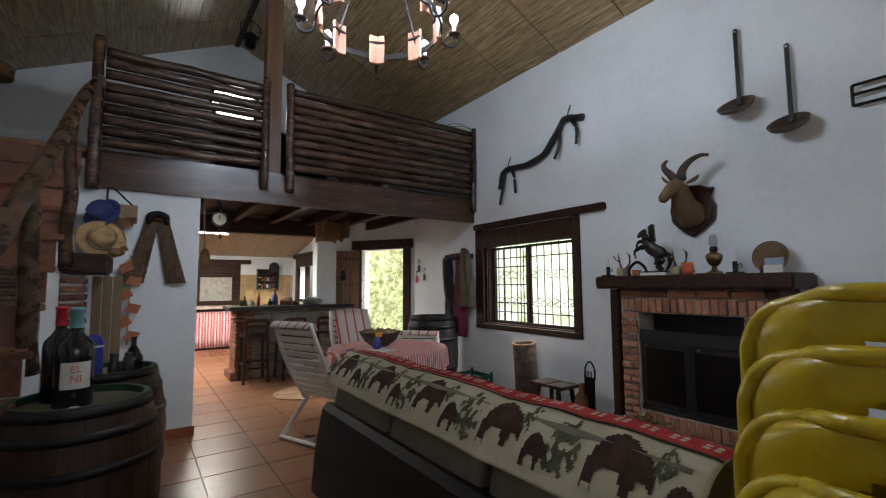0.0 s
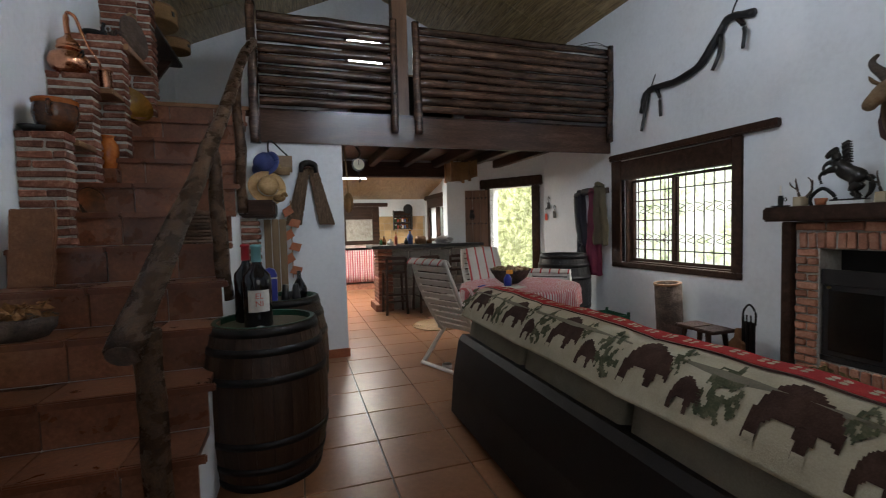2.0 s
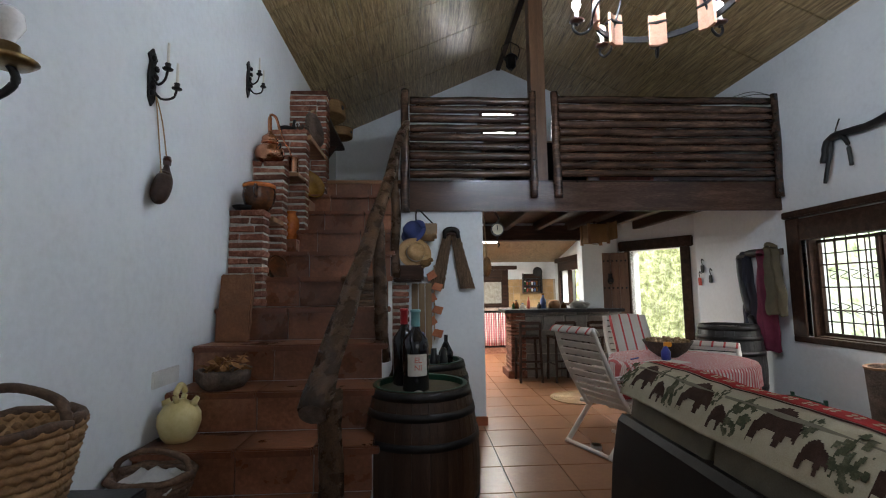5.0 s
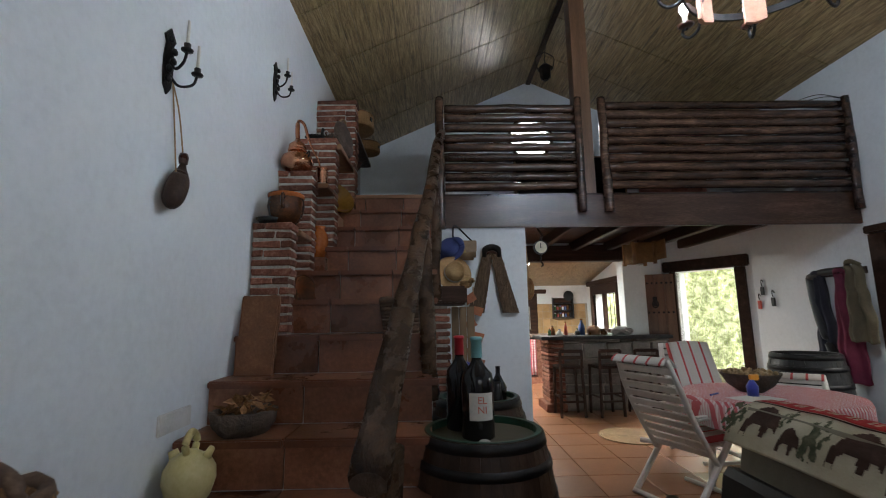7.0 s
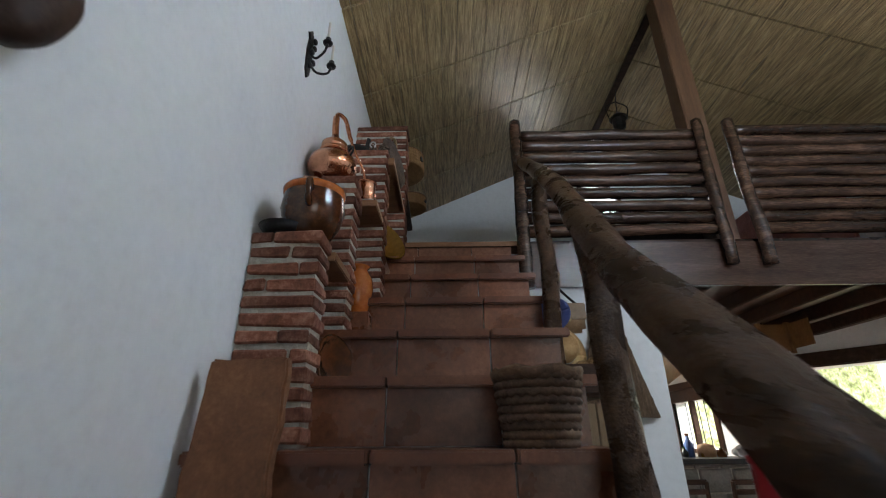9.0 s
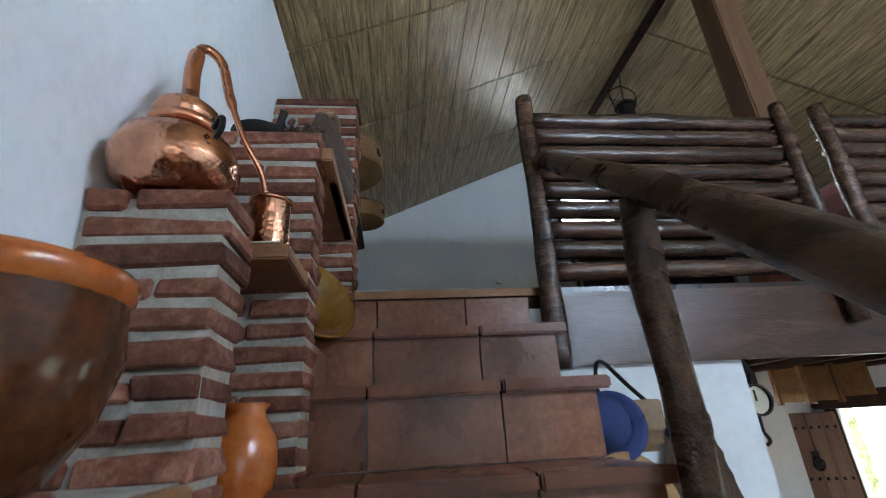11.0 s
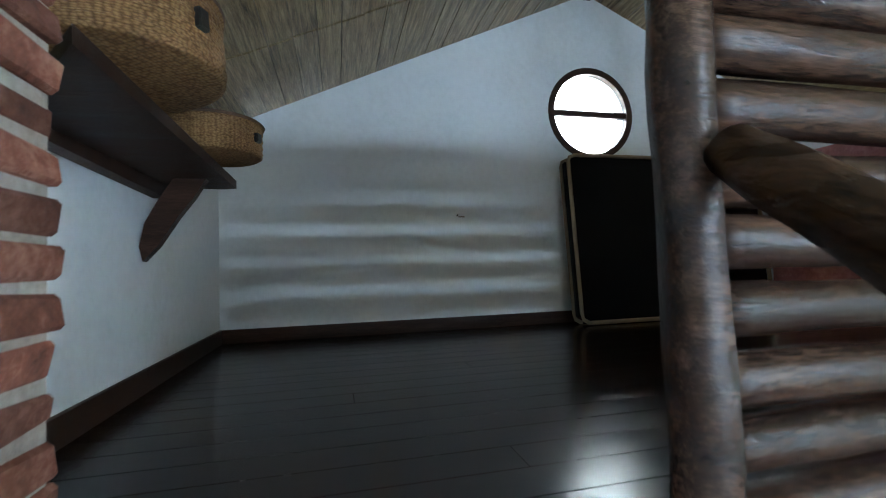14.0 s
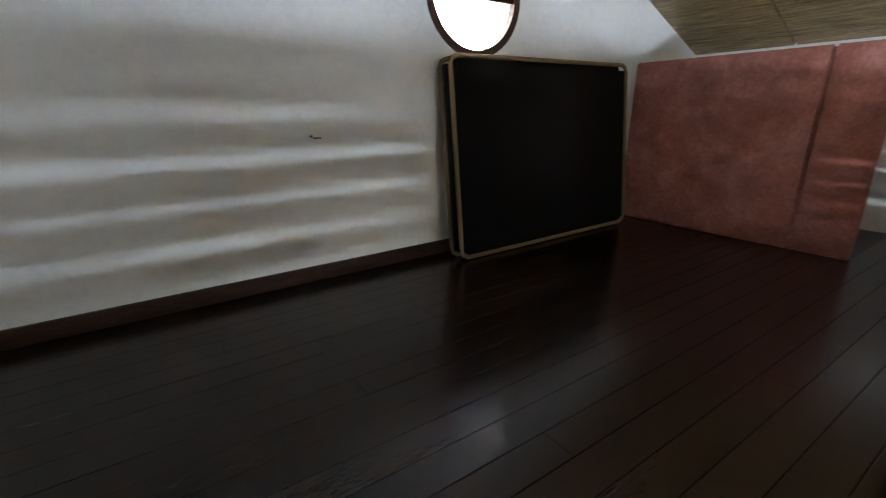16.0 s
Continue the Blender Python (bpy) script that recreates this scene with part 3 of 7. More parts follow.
# boarded roof: boards run down the slope, cross battens cover the ends
def ceiling_side(name, side):
    bm = bmesh.new()
    x_end = XL - 0.2 if side < 0 else XR + 0.2
    length = abs(x_end - RIDGE_X) * math.hypot(1, SLOPE)
    joints = [YB - 0.2] + [7.12 - 0.80 * k for k in range(12, -1, -1)] + [LOFT_BACK + 0.2]
    for j, (ya, yb) in enumerate(zip(joints, joints[1:])):
        x, k = 0.0, 0
        while x < length:
            w = min(0.128, length - x)
            box(bm, x + 0.002, x + w - 0.002, ya + 0.009, yb - 0.009, 0.0025 * ((k * 7 + j * 3) % 3), 0.03)
            x, k = x + 0.128, k + 1
    box(bm, 0, length, YB - 0.2, LOFT_BACK + 0.2, 0.031, 0.07)
    turn = math.atan(SLOPE)
    m = Matrix.Translation((RIDGE_X, 0, RIDGE_Z)) @ Matrix.Rotation(turn if side > 0 else math.pi - turn, 4, "Y")
    if side < 0:
        m = Matrix.Translation((RIDGE_X, 0, RIDGE_Z)) @ Matrix.Diagonal((-1, 1, 1, 1)) @ Matrix.Rotation(turn, 4, "Y")
    bmesh.ops.transform(bm, matrix=m, verts=bm.verts)
    structure(name, bm, CEILING, "sloping ceiling of brushed brown boards")

ceiling_side("ceiling_west", -1)
ceiling_side("ceiling_east", 1)
structure("ceiling_ridge", boxed(RIDGE_X - 0.035, RIDGE_X + 0.035, YB - 0.2, LOFT_BACK, RIDGE_Z - 0.045, RIDGE_Z + 0.01), DARK_WOOD)

# loft deck: front beam, joists, boards
structure("loft_beam", boxed(-0.375, XR, 4.630, 4.664, 2.156, LOFT - 0.0235, bevel=0.006), BEAM_WOOD, "dark varnished loft edge board")
loft = structure("loft_deck", boxed(XL, XR, LOFT_Y + 0.03, LOFT_BACK, 2.40, LOFT - 0.022), DARK_WOOD, "dark wooden loft deck")
for i, x in enumerate((-0.9, -0.2, 0.62, 1.14, 1.66, 2.18, 2.70, 3.22)):
    structure("loft_joist", boxed(x - 0.045, x + 0.045, 4.666, LOFT_BACK - 0.002, 2.27, 2.399, bevel=0.008), DARK_WOOD)
structure("kitchen_beam", boxed(0.30, 2.42, 6.98, 7.18, 2.115, 2.35, bevel=0.012), DARK_WOOD, "dark beam over the bar")
structure("kitchen_lintel_wall", boxed(XL, KX, 7.19, 7.3, 2.36, 2.75), PLASTER)
y = LOFT_Y + 0.002
k = 0
while y < LOFT_BACK - 0.02:
    w = min(0.118, LOFT_BACK - y - 0.002)
    split = XL + 0.6 + (k * 1.37) % 3.6
    for a, b in ((XL + 0.002, split - 0.001), (split + 0.001, XR - 0.002)):
        part("plank", boxed(a, b, y, y + w - 0.003, LOFT - 0.022, LOFT), PLANK, loft)
    y, k = y + 0.118, k + 1
structure("baseboard_loft_north", boxed(XL, XR, LOFT_BACK - 0.016, LOFT_BACK, LOFT, LOFT + 0.085), DARK_WOOD)
structure("baseboard_loft_west", boxed(XL, XL + 0.016, LOFT_Y + 0.25, LOFT_BACK - 0.017, LOFT, LOFT + 0.085), DARK_WOOD)
post = structure("king_post", boxed(1.03, 1.19, 4.72, 4.88, LOFT, roof_z(1.19) - 0.01, bevel=0.008), POST_WOOD, "square brown timber post up to the ridge")
structure("baseboard_under_loft", boxed(0.02, 0.475, 4.645, 4.664, 0, 0.085), TERRACOTTA)
structure("baseboard_east", boxed(XR - 0.014, XR, 2.75, 6.1, 0, 0.085), TERRACOTTA)

# stairs
RISE, GOING, SX = LOFT / 12, 0.263, -0.43
def nose(i):
    return LOFT_Y - (12 - i) * GOING, RISE * i
outline = [(nose(1)[0] + 0.03, -0.05)]
for i in range(1, 13):
    yy, zz = nose(i)
    outline += [(yy + 0.03, zz - 0.034)] + ([(nose(i + 1)[0] + 0.03, zz - 0.034)] if i < 12 else [])
outline += [(LOFT_Y + 0.03, 1.9), (LOFT_Y + 0.03, -0.05)]
stairs = structure("stairs", prism(bmesh.new(), outline, XL, SX, "x"), PLASTER, "steep stairs of red clay tiles with a white plastered side")
cuts = [XL + 0.004, -1.05, -0.69, SX + 0.012]
for i in range(1, 13):
    yy, zz = nose(i)
    for j in range(len(cuts) - 1):
        a, b = cuts[j] + 0.003, cuts[j + 1] - 0.003
        part("riser_tile", boxed(a, b, yy + 0.014, yy + 0.03, zz - RISE + 0.002 if i > 1 else 0.0, zz - 0.034), STEP_TILE, stairs)
        if i < 12:
            part("tread_tile", boxed(a, b, yy + 0.012, yy + GOING + 0.012, zz - 0.032, zz - 0.001), STEP_TILE, stairs)
            part("nosing", boxed(a, b + (0.038 if j == 2 else 0), yy - 0.012, yy + 0.010, zz - 0.036, zz, bevel=0.006), STEP_EDGE, stairs)
part("top_edge", boxed(XL, SX + 0.06, LOFT_Y - 0.004, LOFT_Y + 0.001, LOFT - 0.034, LOFT), PALE_WOOD, stairs, "thin pale wooden edge strip")

# floor tiles
TILE = 0.4405
tile_mesh = boxed(-TILE / 2 + 0.004, TILE / 2 - 0.004, -TILE / 2 + 0.004, TILE / 2 - 0.004, -0.014, 0.0)
bmesh.ops.bevel(tile_mesh, geom=[e for e in tile_mesh.edges if all(v.co.z > -0.001 for v in e.verts)], offset=0.003, segments=1, affect="EDGES")
tile_data = bpy.data.meshes.new("tile")
tile_mesh.to_mesh(tile_data)
tile_mesh.free()
tile_data.materials.append(FLOOR_TILE)
rest = bmesh.new()
TX0, TY0 = 0.425, 2.73
for i in range(-5, 9):
    for j in range(-13, 18):
        x, y = TX0 + (i + 0.5) * TILE, TY0 + (j + 0.5) * TILE
        if not (XL - 0.2 < x < XR + 0.1 and YB - 0.1 < y < 10.3) or (x < SX - 0.2 and 1.9 < y < 4.6):
            continue
        if x > -0.6 and 0.6 < y < 8.5:
            t = new("tile", tile_data)
            t.location, t.parent = (x, y, 0), floor
        else:
            box(rest, x - TILE / 2 + 0.004, x + TILE / 2 - 0.004, y - TILE / 2 + 0.004, y + TILE / 2 - 0.004, -0.014, 0)
tagged(part("far_tiles", rest, FLOOR_TILE, floor), "", "", "", "stuff")

# backdrops outside the openings; all glow by themselves in place of daylit surroundings
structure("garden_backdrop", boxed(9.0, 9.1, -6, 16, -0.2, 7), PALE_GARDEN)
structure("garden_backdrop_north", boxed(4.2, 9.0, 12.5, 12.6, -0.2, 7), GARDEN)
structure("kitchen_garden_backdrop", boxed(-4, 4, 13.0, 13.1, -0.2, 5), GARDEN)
structure("oculus_backdrop", boxed(-1.5, 4.5, 10.8, 10.9, 2.8, 7), SKY_GLOW)

# ---------- loft railing and handrail ----------
def railing(label, x0, x1, tops, rows, z0, z1, seed):
    rail = thing("log_railing", label, "railing", "log railings of the loft")
    post_l = log(rail, "post", (x0 - 0.04 if x0 < 0 else x0, 4.60, 2.14 if x0 < 0 else 2.29), (x0 - 0.035 if x0 < 0 else x0 - 0.01, 4.60, tops[0]), 0.046 if x0 < 0 else 0.044, LOG_WOOD, seed, 0.012, 20)
    post_r = log(rail, "post", (x1, 4.595, 2.29), (x1 + 0.01, 4.595, tops[1]), 0.04, LOG_WOOD, seed + 1, 0.02)
    for k in range(rows):
        z = z0 + (z1 - z0) * k / (rows - 1) + rng.uniform(-0.004, 0.004) + ((0.014 if k >= 6 else -0.004) if x0 < 0 else 0)
        log(rail, "rail_log", (x0 + 0.01, 4.635, z + rng.uniform(-0.005, 0.006)), (x1 - 0.01, 4.635, z + rng.uniform(-0.008, 0.008)), rng.uniform(0.0405, 0.0435) if x0 < 0 else rng.uniform(0.039, 0.0435), LOG_WOOD, seed + 7 * k, 0.007, 26, 0.09, 0.96)
    return rail

railing("dark varnished log railing beside the stair head", -0.30, 1.0, (3.44, 3.43), 9, 2.56, 3.33, 3)
long_rail = railing("long dark varnished log railing along the loft", 1.255, 3.66, (3.43, 3.43), 10, 2.56, 3.36, 90)

part("wire", piped(bent([(3.67, 4.60, 3.41), (3.55, 4.66, 3.46), (3.38, 4.70, 3.44), (3.22, 4.68, 3.40), (3.36, 4.72, 3.47), (3.52, 4.69, 3.50), (3.66, 4.62, 3.43)], 5), 0.0035, 6), IRON, long_rail, "loose loop of dark wire", smooth=True)

def facing(at, way):
    """A pose whose z axis points along way."""
    return Matrix.Translation(at) @ Vector(way).to_track_quat("Z", "Y").to_matrix().to_4x4()

handrail = thing("stair_handrail", "crooked dark tree-trunk handrail beside the stairs", "handrail")
line = bent([(-0.578, 1.79, 0.905), (-0.563, 2.062, 1.095), (-0.535, 2.368, 1.33), (-0.503, 2.70, 1.57), (-0.465, 3.05, 1.875), (-0.42, 3.40, 2.175), (-0.40, 3.70, 2.425), (-0.375, 4.10, 2.735), (-0.34, 4.40, 2.955), (-0.315, 4.55, 3.06)], 6)
part("trunk", piped(line, [0.037 + 0.020 * (1 - i / len(line)) ** 1.6 + 0.002 * math.sin(i * 0.9) for i in range(len(line))], 16, 0.14, 5), RAIL_WOOD, handrail, smooth=True)
cut_end = part("cut_end", turned([(0, 0), (0.046, 0), (0.05, 0.004), (0, 0.006)], 18), CORK, handrail)
cut_end.matrix_local = facing((-0.579, 1.785, 0.902), (-0.03, -0.80, -0.58))
log(handrail, "post", (-0.53, 1.93, 0.0), (-0.545, 1.93, 0.955), 0.052, RAIL_WOOD, 301, 0.015)
log(handrail, "post", (-0.425, 3.0, 0.90), (-0.468, 3.0, 1.80), 0.045, RAIL_WOOD, 311, 0.02)
log(handrail, "post", (-0.395, 3.80, 1.45), (-0.395, 3.79, 2.44), 0.040, RAIL_WOOD, 321, 0.02)

# ---------- stepped brick display pillars ----------
def brick_data(length, depth, height, seed):
    r = random.Random(seed)
    bm = boxed(0, length, 0, depth, 0, height)
    for v in bm.verts:
        v.co += Vector((r.uniform(-0.006, 0.006), r.uniform(-0.006, 0.006), r.uniform(-0.004, 0.006)))
    bmesh.ops.bevel(bm, geom=list(bm.edges), offset=0.006, segments=1, affect="EDGES")
    me = bpy.data.meshes.new("brick")
    bm.to_mesh(me)
    bm.free()
    return me

BRICKS = {}
def brick(parent, x, y, z, length, depth, height, material):
    key = (round(length, 3), round(depth, 3), round(height, 3), rng.randrange(6), material.name)
    if key not in BRICKS:
        BRICKS[key] = brick_data(*key[:3], len(BRICKS))
        BRICKS[key].materials.append(material)
    ob = new("brick", BRICKS[key])
    ob.parent, ob.location = parent, (x, y, z)
    ob.rotation_euler = (rng.uniform(-0.02, 0.02), rng.uniform(-0.012, 0.012), 0)
    return ob

def brick_pillar(x0, x1, y0, depth, z0, z1, label):
    p = thing("brick_pillar", label, "brick pillar", "stepped brick pillars on the stairs")
    part("mortar_core", boxed(x0, x1 - 0.009, y0 + 0.009, y0 + depth - 0.008, z0, z1 - 0.02), MORTAR, p)
    pitch = 0.0562
    rows = max(1, round((z1 - z0) / pitch))
    pitch = (z1 - z0) / rows
    w = x1 - x0
    for k in range(rows):
        z = z0 + k * pitch + 0.010
        cuts = ([0, w * 0.72, w], [0, w * 0.30, w], [0, w], [0, w * 0.55, w])[(k * 3 + rng.randrange(2)) % 4]
        for a, b in zip(cuts, cuts[1:]):
            brick(p, x0 + a + (0.006 if a else 0) + (rng.uniform(-0.004, 0.005) if b == w else 0), y0 + rng.uniform(-0.004, 0.004), z, round(b - a - (0.006 if a else 0), 3), depth, pitch - 0.015, BRICK)
    return p

PX = XL + 0.004
brick_pillar(PX, -1.278, 3.24, 0.135, nose(6)[1], 1.925, "rough red brick pillar on a lower stair tread")
brick_pillar(PX, -1.265, 3.63, 0.135, nose(7)[1], 2.39, "rough red brick pillar carrying a copper still")
brick_pillar(PX, -1.185, 3.985, 0.135, nose(8)[1], 2.785, "rough red brick pillar carrying a cork disc")
brick_pillar(PX, -1.14, 4.585, 0.15, nose(11)[1], 3.425, "tall rough red brick pillar at the stair head")
for y0, y1, z, x1, name in ((3.378, 3.63, 1.865, -1.26, "lower"), (3.768, 3.985, 2.30, -1.19, "middle"), (4.123, 4.585, 2.69, -1.15, "upper")):
    s = thing("brick_shelf", "pale mortared plank shelf between two brick pillars", "shelf", "shelves between the pillars")
    part("slab", boxed(XL + 0.003, x1, y0, y1, z, z + 0.035, bevel=0.004), PALE_WOOD, s)
    if name == "upper":
        part("front_edge", boxed(-1.182, -1.148, 4.00, 4.585, z, z + 0.045, bevel=0.004), PALE_WOOD, s)
    part("mortar_bed", boxed(XL + 0.003, x1 - 0.02, y0, y1, z + 0.036, z + 0.039), MORTAR, s)
for y0, y1, z in ((3.378, 3.63, nose(6)[1]), (3.768, 3.985, nose(8)[1]), (4.123, 4.585, nose(10)[1])):
    structure("niche_base", boxed(XL + 0.003, -1.20, y0, y1, z - 0.02, z + 0.12), STEP_TILE)

# ---------- pottery and objects on the pillars ----------
def pot(name, label, category, profile, material, at, handles=(), handle_material=None, tilt=(0, 0, 0), segments=28, way=None):
    t = thing(name, label, category, at=facing(at, way) if way else pose(*at, *tilt))
    part("body", turned(profile, segments), material, t, smooth=True)
    for pts, r in handles:
        part("handle", piped(bent(pts, 5), r, 8), handle_material or material, t, smooth=True)
    return t

cooking_pot = pot("cooking_pot", "brown and orange glazed clay pot on the lowest pillar", "pot",
    [(0, 0), (0.07, 0.0), (0.10, 0.05), (0.115, 0.11), (0.108, 0.17), (0.112, 0.19), (0.104, 0.188), (0.10, 0.17), (0.10, 0.05), (0, 0.02)], GLAZED_DARK, (-1.345, 3.325, 1.925),
    [([(-0.105, 0, 0.15), (-0.15, 0, 0.16), (-0.15, 0, 0.10), (-0.11, 0, 0.09)], 0.012), ([(0.105, 0, 0.15), (0.15, 0, 0.16), (0.15, 0, 0.10), (0.11, 0, 0.09)], 0.012)], tilt=(0, 0, 100))
part("rim", turned([(0.1085, 0.165), (0.1125, 0.172), (0.1155, 0.188), (0.110, 0.195), (0.102, 0.190), (0.1035, 0.18)], 32), GLAZED, cooking_pot, "orange glazed rim", smooth=True)
pot("iron_pan", "small black iron pan beside the clay pot", "pan", [(0, 0), (0.06, 0), (0.085, 0.03), (0.08, 0.03), (0.055, 0.006), (0, 0.006)], IRON, (-1.43, 3.29, 1.925))

still = thing("copper_still", "hammered copper alembic still with a swan-neck pipe", "copper still", at=pose(-1.400, 3.685, 2.392))
part("boiler", turned([(0, 0), (0.07, 0), (0.105, 0.03), (0.118, 0.07), (0.105, 0.115), (0.07, 0.14), (0.058, 0.15), (0.058, 0.165), (0.0, 0.165)], 32), HAMMERED, still, smooth=True)
part("collar", turned([(0.060, 0.152), (0.068, 0.156), (0.068, 0.17), (0.060, 0.174)], 28), COPPER, still, smooth=True)
part("dome", turned([(0.050, 0.165), (0.064, 0.18), (0.062, 0.205), (0.040, 0.225), (0.022, 0.24), (0.016, 0.26), (0, 0.262)], 28), HAMMERED, still, smooth=True)
part("swan_neck", piped(bent([(0, 0, 0.25), (-0.005, 0.0, 0.33), (-0.005, 0.02, 0.405), (0.03, 0.045, 0.39), (0.055, 0.06, 0.30), (0.09, 0.08, 0.20), (0.125, 0.12, 0.13), (0.13, 0.16, 0.06)], 6), [0.017] * 10 + [0.011] * 16 + [0.007] * 17, 10), COPPER, still, smooth=True)
part("handle", piped(bent([(0.09, -0.07, 0.115), (0.11, -0.085, 0.13), (0.115, -0.09, 0.105), (0.10, -0.075, 0.09)], 4), 0.006, 8), IRON, still, smooth=True)
part("handle", piped(bent([(-0.10, 0.06, 0.115), (-0.125, 0.075, 0.13), (-0.125, 0.075, 0.10), (-0.105, 0.06, 0.09)], 4), 0.006, 8), COPPER, still, smooth=True)
mug = pot("copper_beaker", "hammered copper beaker under the still's pipe", "copper beaker", [(0, 0), (0.046, 0), (0.048, 0.01), (0.044, 0.128), (0.048, 0.134), (0.043, 0.134), (0.041, 0.01), (0, 0.008)], HAMMERED, (-1.262, 3.86, 2.339))
part("rim", turned([(0.044, 0.130), (0.051, 0.132), (0.051, 0.139), (0.044, 0.139)], 28), COPPER, mug, smooth=True)
pot("orange_jar", "tall glossy orange glazed jar in a brick niche", "jar", [(0, 0), (0.045, 0), (0.06, 0.06), (0.072, 0.13), (0.066, 0.18), (0.045, 0.215), (0.038, 0.23), (0.052, 0.245), (0.046, 0.245), (0.034, 0.228), (0, 0.21)], GLAZED, (-1.275, 3.87, nose(8)[1] + 0.12))
pot("glazed_dish", "round brown glazed dish leaning in the lower niche", "dish", [(0, 0), (0.06, 0), (0.125, 0.05), (0.135, 0.06), (0.125, 0.062), (0.06, 0.014), (0, 0.014)], GLAZED_DARK, (-1.30, 3.52, nose(6)[1] + 0.235), way=(0.9, -0.3, 0.2))
pot("ochre_bowl", "large ochre glazed bowl standing on edge in the upper niche", "bowl", [(0, 0), (0.07, 0), (0.13, 0.045), (0.158, 0.10), (0.168, 0.105), (0.160, 0.112), (0.12, 0.05), (0.06, 0.014), (0, 0.014)], OCHRE_BOWL, (-1.31, 4.40, nose(10)[1] + 0.265), way=(0.62, -0.62, 0.42))
cork = thing("cork_disc", "dark rough round of cork bark with a rope ring", "cork disc", at=pose(-1.19, 4.30, 2.735 + 0.165, 0, 82, -14))
bm = turned([(0, -0.018), (0.15, -0.018), (0.168, 0), (0.155, 0.018), (0, 0.020)], 26)
for v in bm.verts:
    v.co *= 1 + 0.07 * noise.noise(v.co * 16)
    v.co.z += 0.012 * noise.noise(v.co * 30)
part("disc", bm, CORK, cork, smooth=True)
part("rope", piped(bent([(-0.13, -0.07, 0), (-0.17, -0.03, 0.02), (-0.175, 0.03, 0.02), (-0.13, 0.07, 0.0)], 5), 0.009, 8, 0.5), ROPE, cork, smooth=True)
pan = thing("frying_pan", "black iron pan with a ring handle on the pillar top", "frying pan", at=pose(-1.375, 4.06, 2.787))
pan.scale = (0.72, 0.72, 0.85)
part("bowl", turned([(0, 0), (0.09, 0), (0.12, 0.03), (0.114, 0.03), (0.085, 0.008), (0, 0.008)], 26), IRON, pan, smooth=True)
part("grip", piped([(0.08, -0.04, 0.025), (0.10, -0.05, 0.11)], [0.02, 0.017], 8), IRON, pan)
part("ring", piped([(0.135 + 0.022 * math.cos(a * 0.5236), -0.055, 0.06 + 0.022 * math.sin(a * 0.5236)) for a in range(13)], 0.006, 8), STEEL, pan, smooth=True)
trivet = thing("dried_branch_heap", "small heap of dried roots on the pillar top", "dried roots", at=pose(-1.26, 4.06, 2.79))
for k in range(14):
    a = k * 0.9
    part("root", piped(bent([(0, 0, 0.01), (0.04 * math.cos(a), 0.03 * math.sin(a), 0.045 + 0.01 * (k % 3)), (0.075 * math.cos(a), 0.045 * math.sin(a), 0.02 + 0.008 * (k % 4))], 3), 0.006, 6), CORK, trivet, smooth=True)

# baskets on a dark wooden bracket beyond the tall pillar
bracket = thing("yoke_bracket", "dark wooden wall bracket with a pointed prong", "bracket")
part("board", prism(bmesh.new(), [(XL + 0.002, 5.28), (-1.20, 4.88), (-1.222, 6.147), (-1.27, 6.17), (XL + 0.002, 6.155)], 3.285, 3.318, "z"), DARK_WOOD, bracket)
part("backboard", prism(bmesh.new(), [(5.28, 3.27), (5.32, 3.25), (6.08, 3.23), (6.15, 3.283), (5.28, 3.283)], XL + 0.002, XL + 0.05, "x"), DARK_WOOD, bracket)
part("prong", prism(bmesh.new(), [(-1.500, 2.973), (-1.512, 3.03), (-1.495, 3.115), (-1.45, 3.20), (-1.398, 3.283), (-1.286, 3.283), (-1.33, 3.21), (-1.384, 3.136), (-1.45, 3.03)], 5.93, 5.972, "y"), DARK_WOOD, bracket)
def straw_basket(label, at, r, h, tilt):
    b = thing("straw_basket", label, "basket", "straw baskets on the bracket", at=pose(*at, *tilt))
    prof = [(0, 0), (r * 0.94, 0)]
    for k in range(9):
        prof += [(r * (1 + 0.015 * (k % 2)) , 0.006 + h * k / 9), (r * (1 - 0.004), 0.006 + h * (k + 0.5) / 9)]
    prof += [(r + 0.006, h), (r - 0.004, h + 0.008), (r - 0.012, h), (r - 0.014, 0.02), (0, 0.02)]
    part("weave", turned(prof, 40), STRAW, b, smooth=True)
    part("buckle", boxed(r - 0.004, r + 0.012, -0.014, 0.014, h * 0.4, h * 0.7, bevel=0.003), BLACK, b)
    part("rim", turned([(r + 0.002, h + 0.002), (r + 0.009, h + 0.007), (r + 0.002, h + 0.014), (r - 0.012, h + 0.012), (r - 0.012, h + 0.004)], 40), WICKER_DARK, b, smooth=True)
    return b
straw_basket("round flat straw basket with a black clasp", (-1.21, 5.74, 3.319), 0.155, 0.105, (0, 0, -20))
straw_basket("larger straw basket on the wall shelf", (-1.245, 5.14, 3.335), 0.205, 0.15, (0, -5, -25))

# ---------- things on the stairs ----------
tile = thing("clay_tile", "big hand-made clay tile leaning on the wall", "clay tile", at=pose(-1.375, 2.985, nose(5)[1] + 0.0, -7, 0, -8))
bm = boxed(-0.11, 0.11, 0, 0.03, 0, 0.43, bevel=0.006)
bmesh.ops.subdivide_edges(bm, edges=[e for e in bm.edges if e.calc_length() > 0.2], cuts=10, use_grid_fill=True)
for v in bm.verts:
    v.co += Vector((noise.noise(v.co * 22), 0.3 * noise.noise(v.co * 17), noise.noise(v.co * 19 + Vector((3, 1, 2))))) * 0.009
